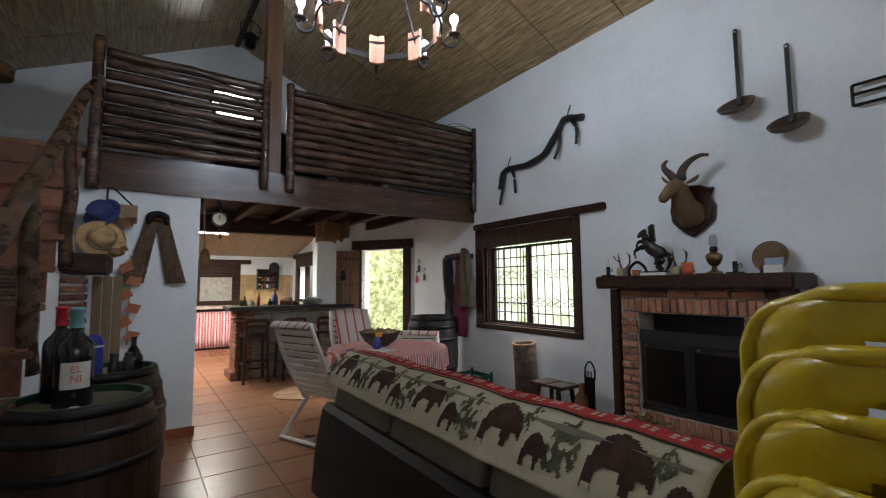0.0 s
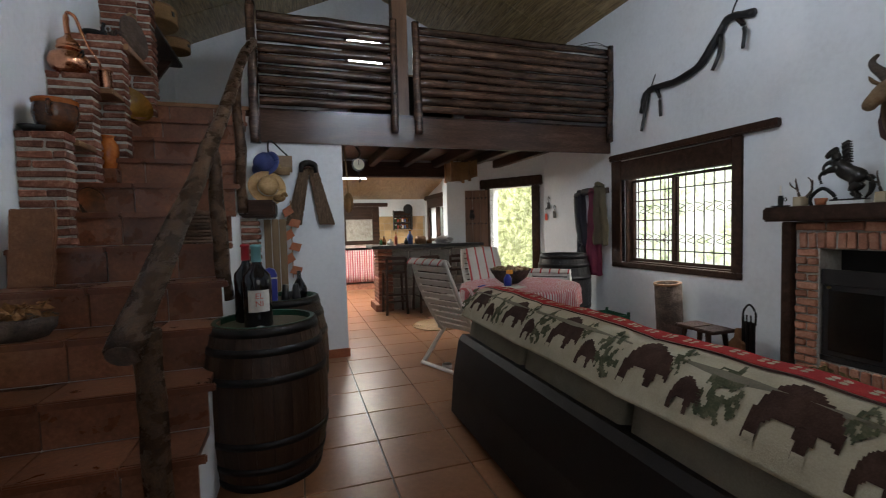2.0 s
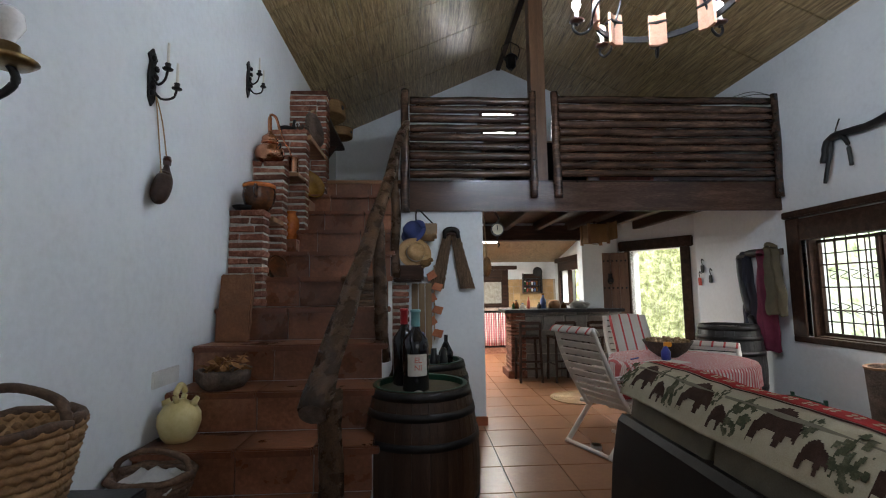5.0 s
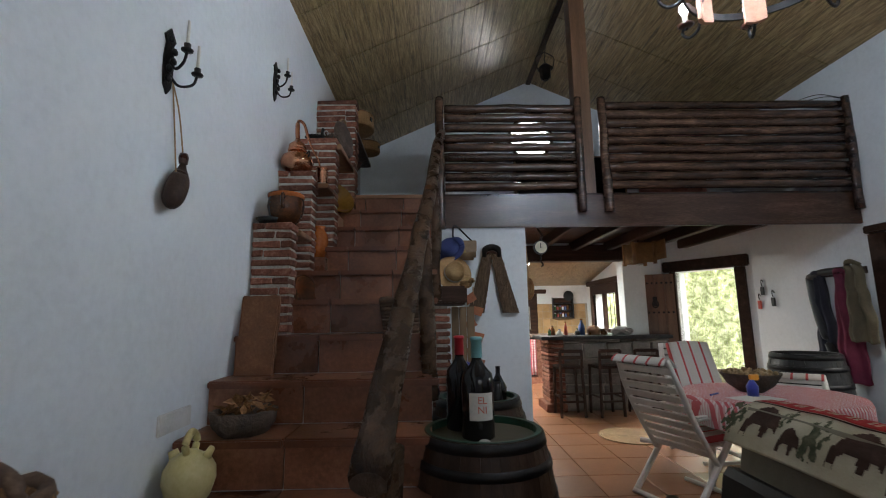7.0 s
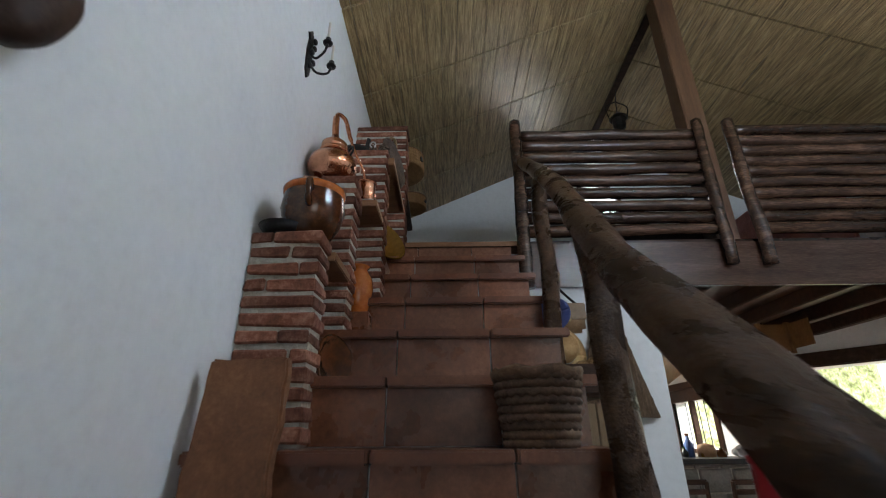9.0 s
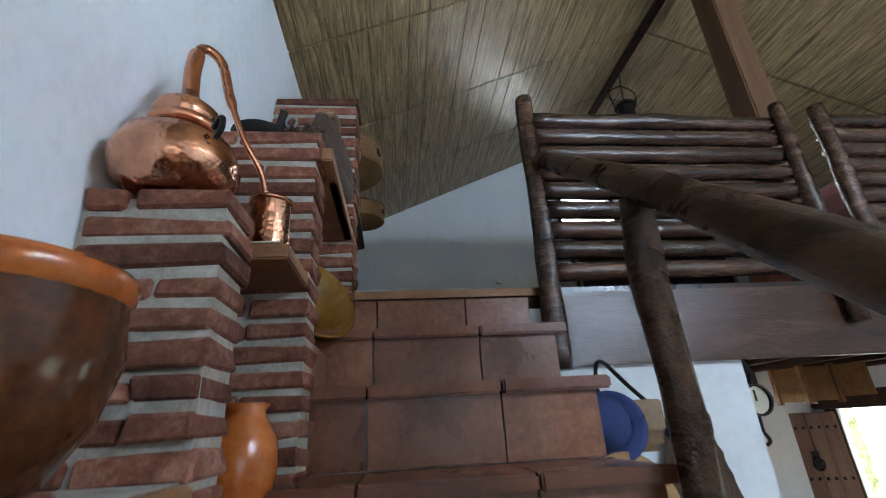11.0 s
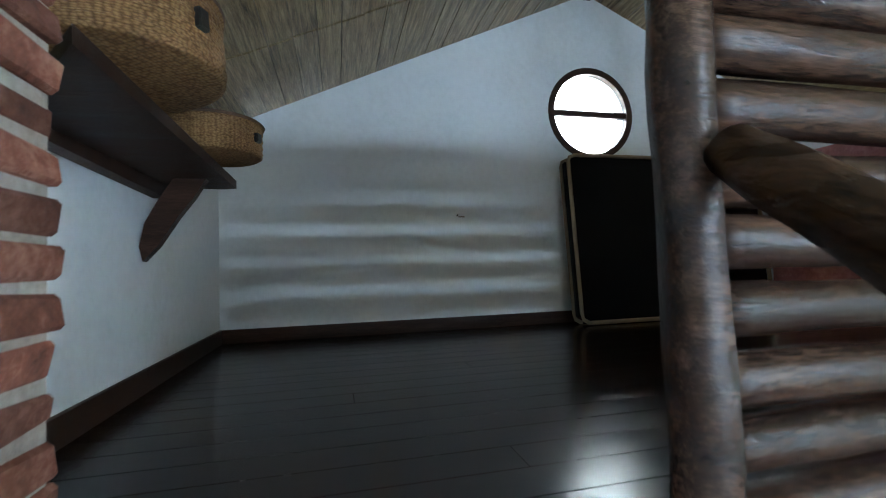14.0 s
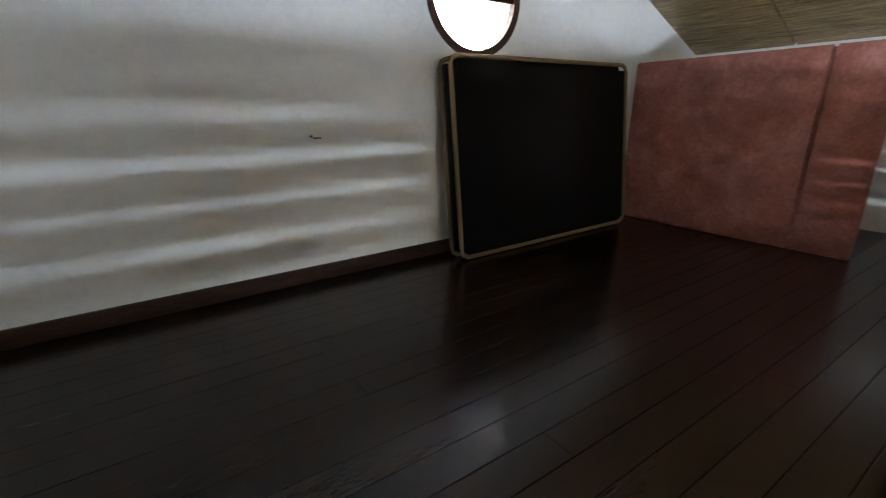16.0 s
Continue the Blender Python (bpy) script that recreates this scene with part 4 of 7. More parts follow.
part("slab", bm, surface("ochre_hand_made_tile", (0.10, 0.040, 0.016), (0.18, 0.074, 0.031), (0.28, 0.135, 0.062), 0.7, 7.0, 60.0, bumpy=0.6), tile)

def wicker(name, label, at, r0, r1, h, material, handle=True, rows=9, ribs=26, squash=1.0, rim=None, seed=1):
    b = thing(name, label, "basket", at=pose(*at))
    for k in range(rows):
        t = (k + 0.5) / rows
        r = r0 + (r1 - r0) * t
        pts = [(r * math.cos(a) * (1 + 0.035 * (1 if (j + k) % 2 else -1)), squash * r * math.sin(a) * (1 + 0.035 * (1 if (j + k) % 2 else -1)), h * t + 0.003 * math.sin(j * 3 + k)) for j in range(2 * ribs + 1) for a in [math.pi * j / ribs]]
        part("weave", piped(pts, h / rows * 0.62, 6), material, b, smooth=True)
    part("liner", turned([(0, 0.004), (r0 * 0.96, 0.004), (r1 * 0.95, h * 0.98), (r1 * 0.92, h * 0.98), (r0 * 0.9, 0.02), (0, 0.02)], 24), material, b, smooth=True)
    b_l = b.children[-1]
    b_l.scale = (1, squash, 1)
    pts = [(r1 * 1.02 * math.cos(a / 20 * 2 * math.pi), squash * r1 * 1.02 * math.sin(a / 20 * 2 * math.pi), h + 0.006 * math.sin(a * 2.1)) for a in range(21)]
    part("rim", piped(pts, 0.016, 8, 0.5, 4), rim or material, b, smooth=True)
    if handle:
        part("handle", piped(bent([(-r1, 0, h - 0.02), (-r1 * 0.8, 0, h + 0.06), (0, 0, h + 0.10), (r1 * 0.8, 0, h + 0.06), (r1, 0, h - 0.02)], 6), 0.014, 8, 0.5, 2), rim or material, b, smooth=True)
    return b

hang = wicker("wall_wicker_basket", "grey wicker basket standing on a stair tread", (-0.60, 3.20, nose(6)[1]), 0.09, 0.115, 0.19, WICKER_DARK, False, 9, 22)
jug = pot("botijo_jug", "cream earthenware water jug with a ring handle", "jug", [(0, 0), (0.07, 0.0), (0.095, 0.03), (0.115, 0.09), (0.112, 0.14), (0.085, 0.185), (0.045, 0.205), (0.03, 0.215), (0, 0.217)], CREAM_JUG, (-1.385, 2.44, nose(3)[1]),
          [([(0, -0.035, 0.205), (0, -0.05, 0.25), (0, 0, 0.29), (0, 0.05, 0.25), (0, 0.035, 0.205)], 0.017)])
jug.scale = (0.85, 0.85, 0.92)
part("spout", piped([(0.07, 0, 0.18), (0.10, 0, 0.225)], [0.022, 0.014], 10), CREAM_JUG, jug, smooth=True)
part("spout", piped([(-0.07, 0, 0.18), (-0.085, 0, 0.215)], [0.026, 0.022], 10), CREAM_JUG, jug, smooth=True)
bark = thing("bark_bowl", "bark bowl of dry leaves on a stair tread", "bowl", at=pose(-1.27, 2.66, nose(4)[1]))
bm = turned([(0, 0), (0.10, 0), (0.135, 0.04), (0.14, 0.10), (0.12, 0.10), (0.10, 0.02), (0, 0.02)], 28)
for v in bm.verts:
    v.co *= 1 + 0.16 * noise.noise(v.co * 20)
part("bowl", bm, CORK, bark, smooth=True)
leaves = bmesh.new()
for k in range(60):
    a, r = rng.uniform(0, 6.28), rng.uniform(0.01, 0.125)
    m = Matrix.Translation((r * math.cos(a), r * math.sin(a), 0.10 + rng.uniform(-0.02, 0.06))) @ Euler((rng.uniform(-1, 1), rng.uniform(-1, 1), a)).to_matrix().to_4x4()
    s = rng.uniform(0.02, 0.045)
    vs = [leaves.verts.new(m @ Vector(p)) for p in ((-s, 0, 0), (0, -s * 0.55, 0.008), (s, 0, 0.004), (0, s * 0.55, 0.008))]
    leaves.faces.new(vs)
part("dry_leaves", leaves, surface("dry_oak_leaf", (0.10, 0.04, 0.012), (0.24, 0.11, 0.035), (0.38, 0.2, 0.08), 0.8, 20.0, 80.0), bark)

hamper = wicker("bread_basket", "dark wicker basket with a crumpled white cloth", (-1.34, 2.15, nose(2)[1] + 0.0), 0.11, 0.165, 0.16, WICKER_DARK, True, 8, 26, 0.8)
bm = sheet(bmesh.new(), 14, 14, lambda u, v: Vector(((u - 0.5) * 0.26, (v - 0.5) * 0.20, 0.13 + 0.05 * noise.noise(Vector((u * 5, v * 5, 3))) + 0.05 * math.exp(-((u - 0.6) ** 2 + (v - 0.5) ** 2) * 9))))
part("cloth", thick(bm, 0.004), plain("white_linen", (0.55, 0.55, 0.54), 0.95), hamper, smooth=True)

# stove and the tall wicker basket in the corner by the wall
stove = thing("iron_stove", "black cast-iron wood stove with a flat top", "stove")
part("body", boxed(XL + 0.06, -1.07, 1.02, 1.60, 0.10, 0.70, bevel=0.012), SOOT, stove)
part("top_plate", boxed(XL + 0.04, -1.05, 1.00, 1.62, 0.70, 0.735, bevel=0.008), SOOT, stove)
part("glass_door", boxed(-1.07, -1.062, 1.10, 1.52, 0.2, 0.58, bevel=0.006), plain("smoked_stove_glass", (0.03, 0.025, 0.02), 0.15), stove)
part("hot_plate_ring", turned([(0.075, 0), (0.085, 0.006), (0.06, 0.006), (0.055, 0)], 24, (-1.16, 1.42, 0.735)), SOOT, stove)
for x in (XL + 0.10, -1.11):
    for y in (1.08, 1.54):
        part("leg", turned([(0.03, 0), (0.025, 0.10), (0, 0.10)], 10, (x, y, 0)), SOOT, stove)
wicker("log_basket", "tall golden wicker basket with a darker rim", (-1.33, 1.44, 0.736), 0.115, 0.16, 0.25, WICKER, True, 10, 26, 1.0, WICKER_DARK)
slice_ = thing("wood_slice", "round bread board lying on the stove", "wooden board", at=pose(-1.20, 1.17, 0.736))
part("disc", turned([(0, 0), (0.12, 0), (0.125, 0.012), (0.12, 0.03), (0, 0.03)], 28), PALE_WOOD, slice_, smooth=False)

# ---------- west wall: sconces, wineskin, switch ----------
def sconce(at, label):
    s = thing("wall_sconce", label, "wall sconce", "candle sconces on the wall", at=pose(*at))
    bm = prism(bmesh.new(), [(-0.035, -0.15), (0.0, -0.20), (0.035, -0.15), (0.045, 0.0), (0.03, 0.10), (0.05, 0.14), (0.0, 0.20), (-0.05, 0.14), (-0.03, 0.10), (-0.045, 0.0)], 0.0, 0.012, "x")
    part("back_plate", bm, IRON, s)
    for side, z in ((-0.05, 0.03), (0.05, -0.05)):
        part("arm", piped(bent([(0.012, 0, z - 0.03), (0.06, side * 0.4, z - 0.09), (0.12, side, z - 0.07), (0.14, side * 1.15, z - 0.01)], 5), 0.008, 8), IRON, s, smooth=True)
        cup = part("cup", turned([(0, 0), (0.03, 0.008), (0.032, 0.016), (0.016, 0.018), (0.018, 0.05), (0, 0.05)], 14, (0.14, side * 1.15, z - 0.015)), IRON, s, smooth=True)
        part("candle", turned([(0, 0), (0.009, 0), (0.008, 0.14), (0, 0.142)], 10, (0.14, side * 1.15, z + 0.035)), WAX, s)
    s.scale = (0.75, 0.75, 0.75)
    for k in range(5):
        ball(bm2 := bmesh.new(), (0.03, rng.uniform(-0.03, 0.03), -0.12 + 0.06 * k), 0.022, 8, (0.7, 1, 1))
        part("leaf_boss", bm2, IRON, s, smooth=True)
    return s
sconce((XL, 2.30, 2.42), "black wrought-iron sconce holding two thin candles")
sconce((XL, 3.50, 3.00), "black wrought-iron sconce above the stairs")
skin = thing("leather_wineskin", "dark leather wineskin hung by a cord", "wineskin", at=pose(XL + 0.055, 2.35, 1.87))
bm = bmesh.new()
tube(bm, bent([(0, 0.03, 0.14), (0, 0.02, 0.09), (0, -0.005, 0.02), (0, -0.045, -0.06), (0, -0.075, -0.095)], 5), [0.013, 0.014, 0.016, 0.019, 0.023, 0.029, 0.035, 0.041, 0.045, 0.048, 0.05, 0.051, 0.051, 0.05, 0.047, 0.043, 0.038, 0.031, 0.023, 0.014, 0.005], 14, flat=1.1)
skin.scale = (0.85, 0.85, 0.9)
part("bag", bm, WINESKIN, skin, smooth=True)
part("neck", turned([(0.02, 0), (0.024, 0.03), (0.018, 0.05), (0, 0.05)], 12, (0, 0.03, 0.135)), SHIELD, skin, smooth=True)
part("cord", piped(bent([(0, 0.03, 0.15), (-0.03, 0.015, 0.38), (-0.06, -0.01, 0.53)], 6), 0.004, 6), ROPE, skin)
part("cord", piped(bent([(0, -0.02, 0.05), (-0.03, -0.02, 0.32), (-0.06, -0.01, 0.53)], 6), 0.004, 6), ROPE, skin)
sw = thing("switch_plate", "white plastic switch plate on the plaster", "switch")
part("plate", boxed(XL, XL + 0.012, 2.42, 2.66, 0.87, 0.955, bevel=0.004), CERAMIC, sw)

# near wall lamp on the west wall
wl = thing("wall_lamp", "wrought-iron wall lamp with an unlit bulb", "wall lamp", at=pose(XL, 1.02, 1.90))
part("plate", boxed(0, 0.015, -0.04, 0.04, -0.12, 0.14, bevel=0.005), IRON, wl)
part("scroll", piped(bent([(0.015, 0, 0.05), (0.10, 0, 0.10), (0.20, 0.05, 0.06), (0.26, 0.12, -0.05), (0.30, 0.17, -0.08), (0.34, 0.19, -0.03), (0.33, 0.17, 0.02)], 6), 0.010, 8), IRON, wl, smooth=True)
part("dish", turned([(0, 0), (0.05, 0.005), (0.065, 0.018), (0.03, 0.02), (0.026, 0.055), (0, 0.055)], 20, (0.33, 0.17, 0.0)), BRASS, wl, smooth=True)
part("bulb", turned([(0.014, 0), (0.02, 0.02), (0.034, 0.05), (0.03, 0.08), (0.015, 0.095), (0, 0.098)], 18, (0.33, 0.17, 0.055)), DIM_BULB, wl, smooth=True)

# ---------- loft contents ----------
mat_ = thing("mattress", "black mattress with tan piping leaning on the loft wall", "mattress", at=pose(1.645, 6.835, LOFT + 0.014, -5.4, 0, 0))
part("cover", boxed(-0.83, 0.83, 0, 0.14, 0, 1.215, bevel=0.05), CUSHION_BLACK, mat_, smooth=True)
loop = [(-0.77, 0.008), (0.77, 0.008), (0.81, 0.03), (0.822, 0.07), (0.822, 1.15), (0.81, 1.19), (0.77, 1.207), (-0.77, 1.207), (-0.81, 1.19), (-0.822, 1.15), (-0.822, 0.07), (-0.81, 0.03), (-0.77, 0.008)]
for y in (0.016, 0.124):
    part("piping", piped([(a, y, b) for a, b in loop], 0.014, 8), TAN_EDGE, mat_, smooth=True)
panel = thing("pink_foam_board", "pink insulation board standing along the loft", "foam board", at=pose(2.70, 5.0, LOFT, 0, 2, 0))
for ya, yb in ((0.46, 0.778), (0.782, 2.06)):
    part("sheet", boxed(0.0, 0.05, ya, yb, 0, 1.25, bevel=0.012), ROCK_WOOL, panel)

window_o = thing("round_window", "round window with a dark frame and one crossbar", "window", kind="structure")
part("frame", turned([(OCR - 0.035, -0.02), (OCR + 0.012, -0.02), (OCR + 0.012, 0.03), (OCR - 0.035, 0.03), (OCR - 0.035, -0.02)], 40), DARK_WOOD, window_o)
part("crossbar", boxed(-OCR + 0.03, OCR - 0.03, -0.022, 0.022, -0.015, 0.02), DARK_WOOD, window_o)
part("pane", turned([(0, 0), (OCR - 0.03, 0), (OCR - 0.03, 0.005), (0, 0.005)], 40), GLASS, window_o)
for o in window_o.children:
    o.visible_shadow = o.name.split(".")[0] != "pane"
window_o.matrix_world = pose(OC[0], LOFT_BACK + 0.02, OC[1], 90, 0, 0)

nail = thing("wall_nail", "small dark nail stub in the loft wall", "nail", at=pose(0.021, LOFT_BACK, 3.278))
part("stub", piped([(0, 0, 0), (0, -0.018, 0.004)], 0.006, 6), IRON, nail)
part("scratch", boxed(0.01, 0.055, -0.0025, 0, -0.012, -0.004), CORK, nail)
ceiling_lamp = thing("hanging_lantern", "small black iron lamp hung from the ridge", "lamp", at=pose(1.08, 5.93, 4.47))
part("cord", piped([(0, 0, 0.14), (0.01, 0.01, 0.3), (0.03, 0, 0.47)], 0.006, 6), BLACK, ceiling_lamp)
part("crown", turned([(0.09, 0.05), (0.10, 0.06), (0.06, 0.10), (0.02, 0.14), (0, 0.14)], 18), IRON, ceiling_lamp, smooth=True)
part("cage", turned([(0.03, -0.10), (0.07, -0.06), (0.075, 0.05), (0.07, 0.05), (0.065, -0.05), (0.02, -0.09)], 8), IRON, ceiling_lamp)
part("globe", ball(bmesh.new(), (0, 0, 0.0), 0.05), DIM_BULB, ceiling_lamp, smooth=True)
for side in (-1, 1):
    part("hanger", piped(bent([(0, 0, 0.30), (side * 0.12, 0, 0.22), (side * 0.10, 0, 0.06)], 5), 0.006, 6), IRON, ceiling_lamp)

# ---------- chandelier ----------
chand = thing("chandelier", "round iron chandelier with clay tiles and lit bulbs", "chandelier", at=pose(*CHANDELIER))
R = 0.36
part("ring", turned([(R - 0.006, -0.018), (R + 0.006, -0.018), (R + 0.006, 0.018), (R - 0.006, 0.018), (R - 0.006, -0.018)], 48), IRON, chand)
for k in range(8):
    a = math.radians(22 + 45 * k)
    c, s = math.cos(a), math.sin(a)
    turn = Matrix.Rotation(a, 4, "Z")
    def placed(bm):
        bmesh.ops.transform(bm, matrix=turn, verts=bm.verts)
        return bm
    part("scroll_arm", placed(piped(bent([(R, 0, -0.01), (R + 0.02, 0, -0.07), (R + 0.07, 0, -0.085), (R + 0.105, 0, -0.05), (R + 0.10, 0, -0.02), (R + 0.08, 0, -0.03)], 5), 0.008, 8)), IRON, chand, smooth=True)
    part("clay_tile", placed(prism(bmesh.new(), [(R - 0.035, -0.045), (R - 0.02, -0.05), (R - 0.005, -0.03), (R + 0.0, 0), (R - 0.005, 0.03), (R - 0.02, 0.05), (R - 0.035, 0.045), (R - 0.018, 0)], -0.055, 0.13, "z")), PEACH, chand)
    part("tile_band", placed(boxed(R - 0.04, R + 0.006, -0.05, 0.05, 0.075, 0.085)), IRON, chand)
    part("drip_dish", placed(turned([(0, 0), (0.03, 0.004), (0.042, 0.014), (0.02, 0.012), (0, 0.012)], 18, (R + 0.085, 0, -0.018))), SHIELD, chand, smooth=True)
    part("candle_sleeve", placed(turned([(0, 0), (0.014, 0), (0.013, 0.055), (0, 0.055)], 12, (R + 0.085, 0, -0.006))), WAX, chand, smooth=True)
    lit = k != 1
    part("bulb", placed(turned([(0.010, 0), (0.016, 0.014), (0.026, 0.036), (0.022, 0.058), (0.01, 0.07), (0, 0.072)], 16, (R + 0.085, 0, 0.049))), BULB if lit else DIM_BULB, chand, smooth=True)
    if k % 2 == 0:
        part("chain", piped(bent([(R * c, R * s, 0.02), (R * 0.62 * c, R * 0.62 * s, 0.32), (0.03 * c, 0.03 * s, 0.66)], 6), 0.007, 6, 0.5), IRON, chand)
part("hub", turned([(0, 0.62), (0.05, 0.64), (0.05, 0.68), (0.015, 0.72), (0.012, 2.10), (0, 2.10)], 14), IRON, chand, smooth=True)

# ---------- barrels ----------
def barrel(name, label, at, h, r_end, r_mid, stave_mat, rim_mat, head=True):
    b = thing(name, label, "barrel", "old wine barrels", at=pose(*at))
    n = 22
    def rad(t):
        return r_end + (r_mid - r_end) * (1 - (2 * t - 1) ** 2)
    for k in range(n):
        bm = bmesh.new()
        a0, a1 = 2 * math.pi * (k + 0.005) / n, 2 * math.pi * (k + 0.995) / n
        outer, inner = [], []
        for i in range(13):
            t = i / 12
            r = rad(t) + 0.0008 * math.sin(k * 2.3)
            outer.append([bm.verts.new((r * math.cos(a), r * math.sin(a), h * t)) for a in (a0, (a0 + a1) / 2, a1)])
            inner.append([bm.verts.new(((r - 0.024) * math.cos(a), (r - 0.024) * math.sin(a), h * t)) for a in (a0, (a0 + a1) / 2, a1)])
        for i in range(12):
            for j in range(2):
                bm.faces.new((outer[i][j], outer[i][j + 1], outer[i + 1][j + 1], outer[i + 1][j]))
                bm.faces.new((inner[i][j + 1], inner[i][j], inner[i + 1][j], inner[i + 1][j + 1]))
            bm.faces.new((outer[i][0], outer[i + 1][0], inner[i + 1][0], inner[i][0]))
            bm.faces.new((outer[i + 1][2], outer[i][2], inner[i][2], inner[i + 1][2]))
        for i in (0, 12):
            for j in range(2):
                bm.faces.new((outer[i][j], inner[i][j], inner[i][j + 1], outer[i][j + 1]))
        part("stave", bm, stave_mat, b, smooth=False)
    for t0, t1 in ((0.0, 0.055), (0.12, 0.165), (0.285, 0.33), (0.67, 0.715), (0.835, 0.88), (0.945, 0.995)):
        part("hoop", turned([(rad(t0) + 0.001, h * t0), (rad(t0) + 0.006, h * t0), (rad(t1) + 0.006, h * t1), (rad(t1) + 0.001, h * t1)], 44), IRON, b, smooth=True)
    part("head", turned([(0, h - 0.05), (r_end - 0.02, h - 0.05), (r_end - 0.02, h - 0.03), (0, h - 0.03)], 40), surface(name + "_head_wood", (0.05, 0.04, 0.022), (0.10, 0.085, 0.05), (0.16, 0.135, 0.085), 0.6, 3.0, 40.0, (1, 8, 1)), b, "greyish worn barrel head")
    part("rim", turned([(r_end - 0.024, h - 0.03), (r_end - 0.024, h + 0.002), (r_end - 0.004, h + 0.003), (r_end - 0.004, h - 0.01)], 40), rim_mat, b, "dark green painted rim", smooth=False)
    return b

barrel("wine_barrel", "old oak wine barrel with a green rim", (-0.19, 2.66, 0.0), 0.83, 0.265, 0.325, OAK_BARREL, GREEN_PAINT)
barrel("wine_barrel", "oak wine barrel standing against the stair side", (-0.13, 3.50, 0.0), 0.83, 0.255, 0.325, OAK_BARREL, GREEN_PAINT)
barrel("black_barrel", "black painted barrel in the corner below the coats", (3.22, 4.95, 0.0), 0.93, 0.28, 0.34, BARREL_BLACK, BLACK)

# ---------- bottles and small things on the barrels ----------
def text(parent, words, m, size, material, name="lettering", label=""):
    cu = bpy.data.curves.new(name, "FONT")
    cu.body, cu.size, cu.align_x, cu.extrude = words, size, "CENTER", 0.0006
    tmp = bpy.data.objects.new(name, cu)
    me = bpy.data.meshes.new_from_object(tmp)
    bpy.data.objects.remove(tmp)
    me.materials.clear()
    me.materials.append(material)
    ob = new(name, me)
    ob.parent, ob.matrix_local = parent, m
    return tagged(ob, label)

def bottle(label, at, h, r, foil, front, turn=0.0, words=()):
    b = thing("wine_bottle", label, "bottle", "big wine bottles on the barrel", at=pose(*at, 0, 0, turn))
    part("glass", turned([(0, 0.004), (r * 0.8, 0.0), (r, 0.008), (r, h * 0.56), (r * 0.93, h * 0.63), (r * 0.5, h * 0.71), (r * 0.33, h * 0.76), (r * 0.30, h * 0.80), (0, h * 0.80)], 32), DARK_GLASS, b, smooth=True)
    part("foil", turned([(r * 0.36, h * 0.79), (r * 0.34, h * 0.96), (r * 0.40, h * 0.965), (r * 0.40, h * 0.99), (r * 0.3, h), (0, h)], 24), foil, b, smooth=True)
    if front:
        for lo, hi, z0, z1 in ((-55, 35, h * 0.20, h * 0.46), (120, 175, h * 0.24, h * 0.40)):
            bm = sheet(bmesh.new(), 12, 1, lambda u, v: Vector(((r + 0.0012) * math.cos(math.radians(lo + (hi - lo) * u) - math.pi / 2), (r + 0.0012) * math.sin(math.radians(lo + (hi - lo) * u) - math.pi / 2), z0 + (z1 - z0) * v)))
            part("label", bm, PAPER, b, "cream paper label with red lettering", smooth=True)
        for i, w in enumerate(words):
            text(b, w, Matrix.Rotation(radians(-10), 4, "Z") @ pose(0, -r - 0.0035, h * (0.36 - 0.09 * i), 90, 0, 0), 0.042, RED_INK)
    return b

bottle("very large dark wine bottle with a teal foil cap", (-0.215, 2.60, 0.80), 0.44, 0.072, TEAL_FOIL, True, 20, ("EL", "NI"))
bottle("very large dark wine bottle with a red foil cap", (-0.285, 2.77, 0.80), 0.44, 0.065, RED_FOIL, False)
shell = thing("white_pebble", "small white pebble on the barrel head", "pebble", at=pose(-0.20, 2.49, 0.812))
part("stone", ball(bmesh.new(), (0, 0, 0), 0.022, 10, (1.2, 0.8, 0.55)), CERAMIC, shell, smooth=True)
tin = thing("blue_tin", "rounded blue tin on the second barrel", "tin", at=pose(-0.20, 3.42, 0.80))
part("can", prism(bmesh.new(), [(-0.05, 0), (0.05, 0), (0.05, 0.20), (0.035, 0.235), (0, 0.25), (-0.035, 0.235), (-0.05, 0.20)], -0.02, 0.02, "y"), BLUE_TIN, tin)
part("band", boxed(-0.052, 0.052, -0.022, 0.022, 0.17, 0.18), PAPER, tin)
bino = thing("binoculars", "black binoculars standing on the barrel head", "binoculars", at=pose(-0.06, 3.36, 0.80))
for x in (-0.035, 0.035):
    part("tube", turned([(0, 0), (0.03, 0), (0.03, 0.05), (0.022, 0.09), (0.02, 0.13), (0, 0.13)], 16, (x, 0, 0)), BLACK, bino, smooth=True)
part("bridge", boxed(-0.03, 0.03, -0.012, 0.012, 0.04, 0.08, bevel=0.004), BLACK, bino)
small = thing("squat_bottle", "dark squat bottle on the second barrel", "bottle", at=pose(0.0, 3.5, 0.80))
part("glass", turned([(0, 0), (0.05, 0), (0.055, 0.08), (0.03, 0.13), (0.015, 0.16), (0.015, 0.21), (0, 0.21)], 20), DARK_GLASS, small, smooth=True)

# ---------- side of the stairs: lintel block, brick edge, slat, tile string ----------
alcove = thing("alcove_shelf", "dark timber shelf block on the stair side", "shelf")
part("block", boxed(-0.43, -0.16, 3.86, 4.36, 1.42, 1.56, bevel=0.018), DARK_WOOD, alcove)
pier = thing("brick_pier", "narrow red brick pier under the timber block", "brick pier")
part("mortar_core", boxed(-0.428, -0.31, 3.92, 4.10, 0, 1.415), MORTAR, pier)
for k in range(25):
    brick(pier, -0.424, 3.905 + rng.uniform(-0.003, 0.003), 0.006 + k * 0.0562, 0.135, 0.20, 0.038, BRICK)
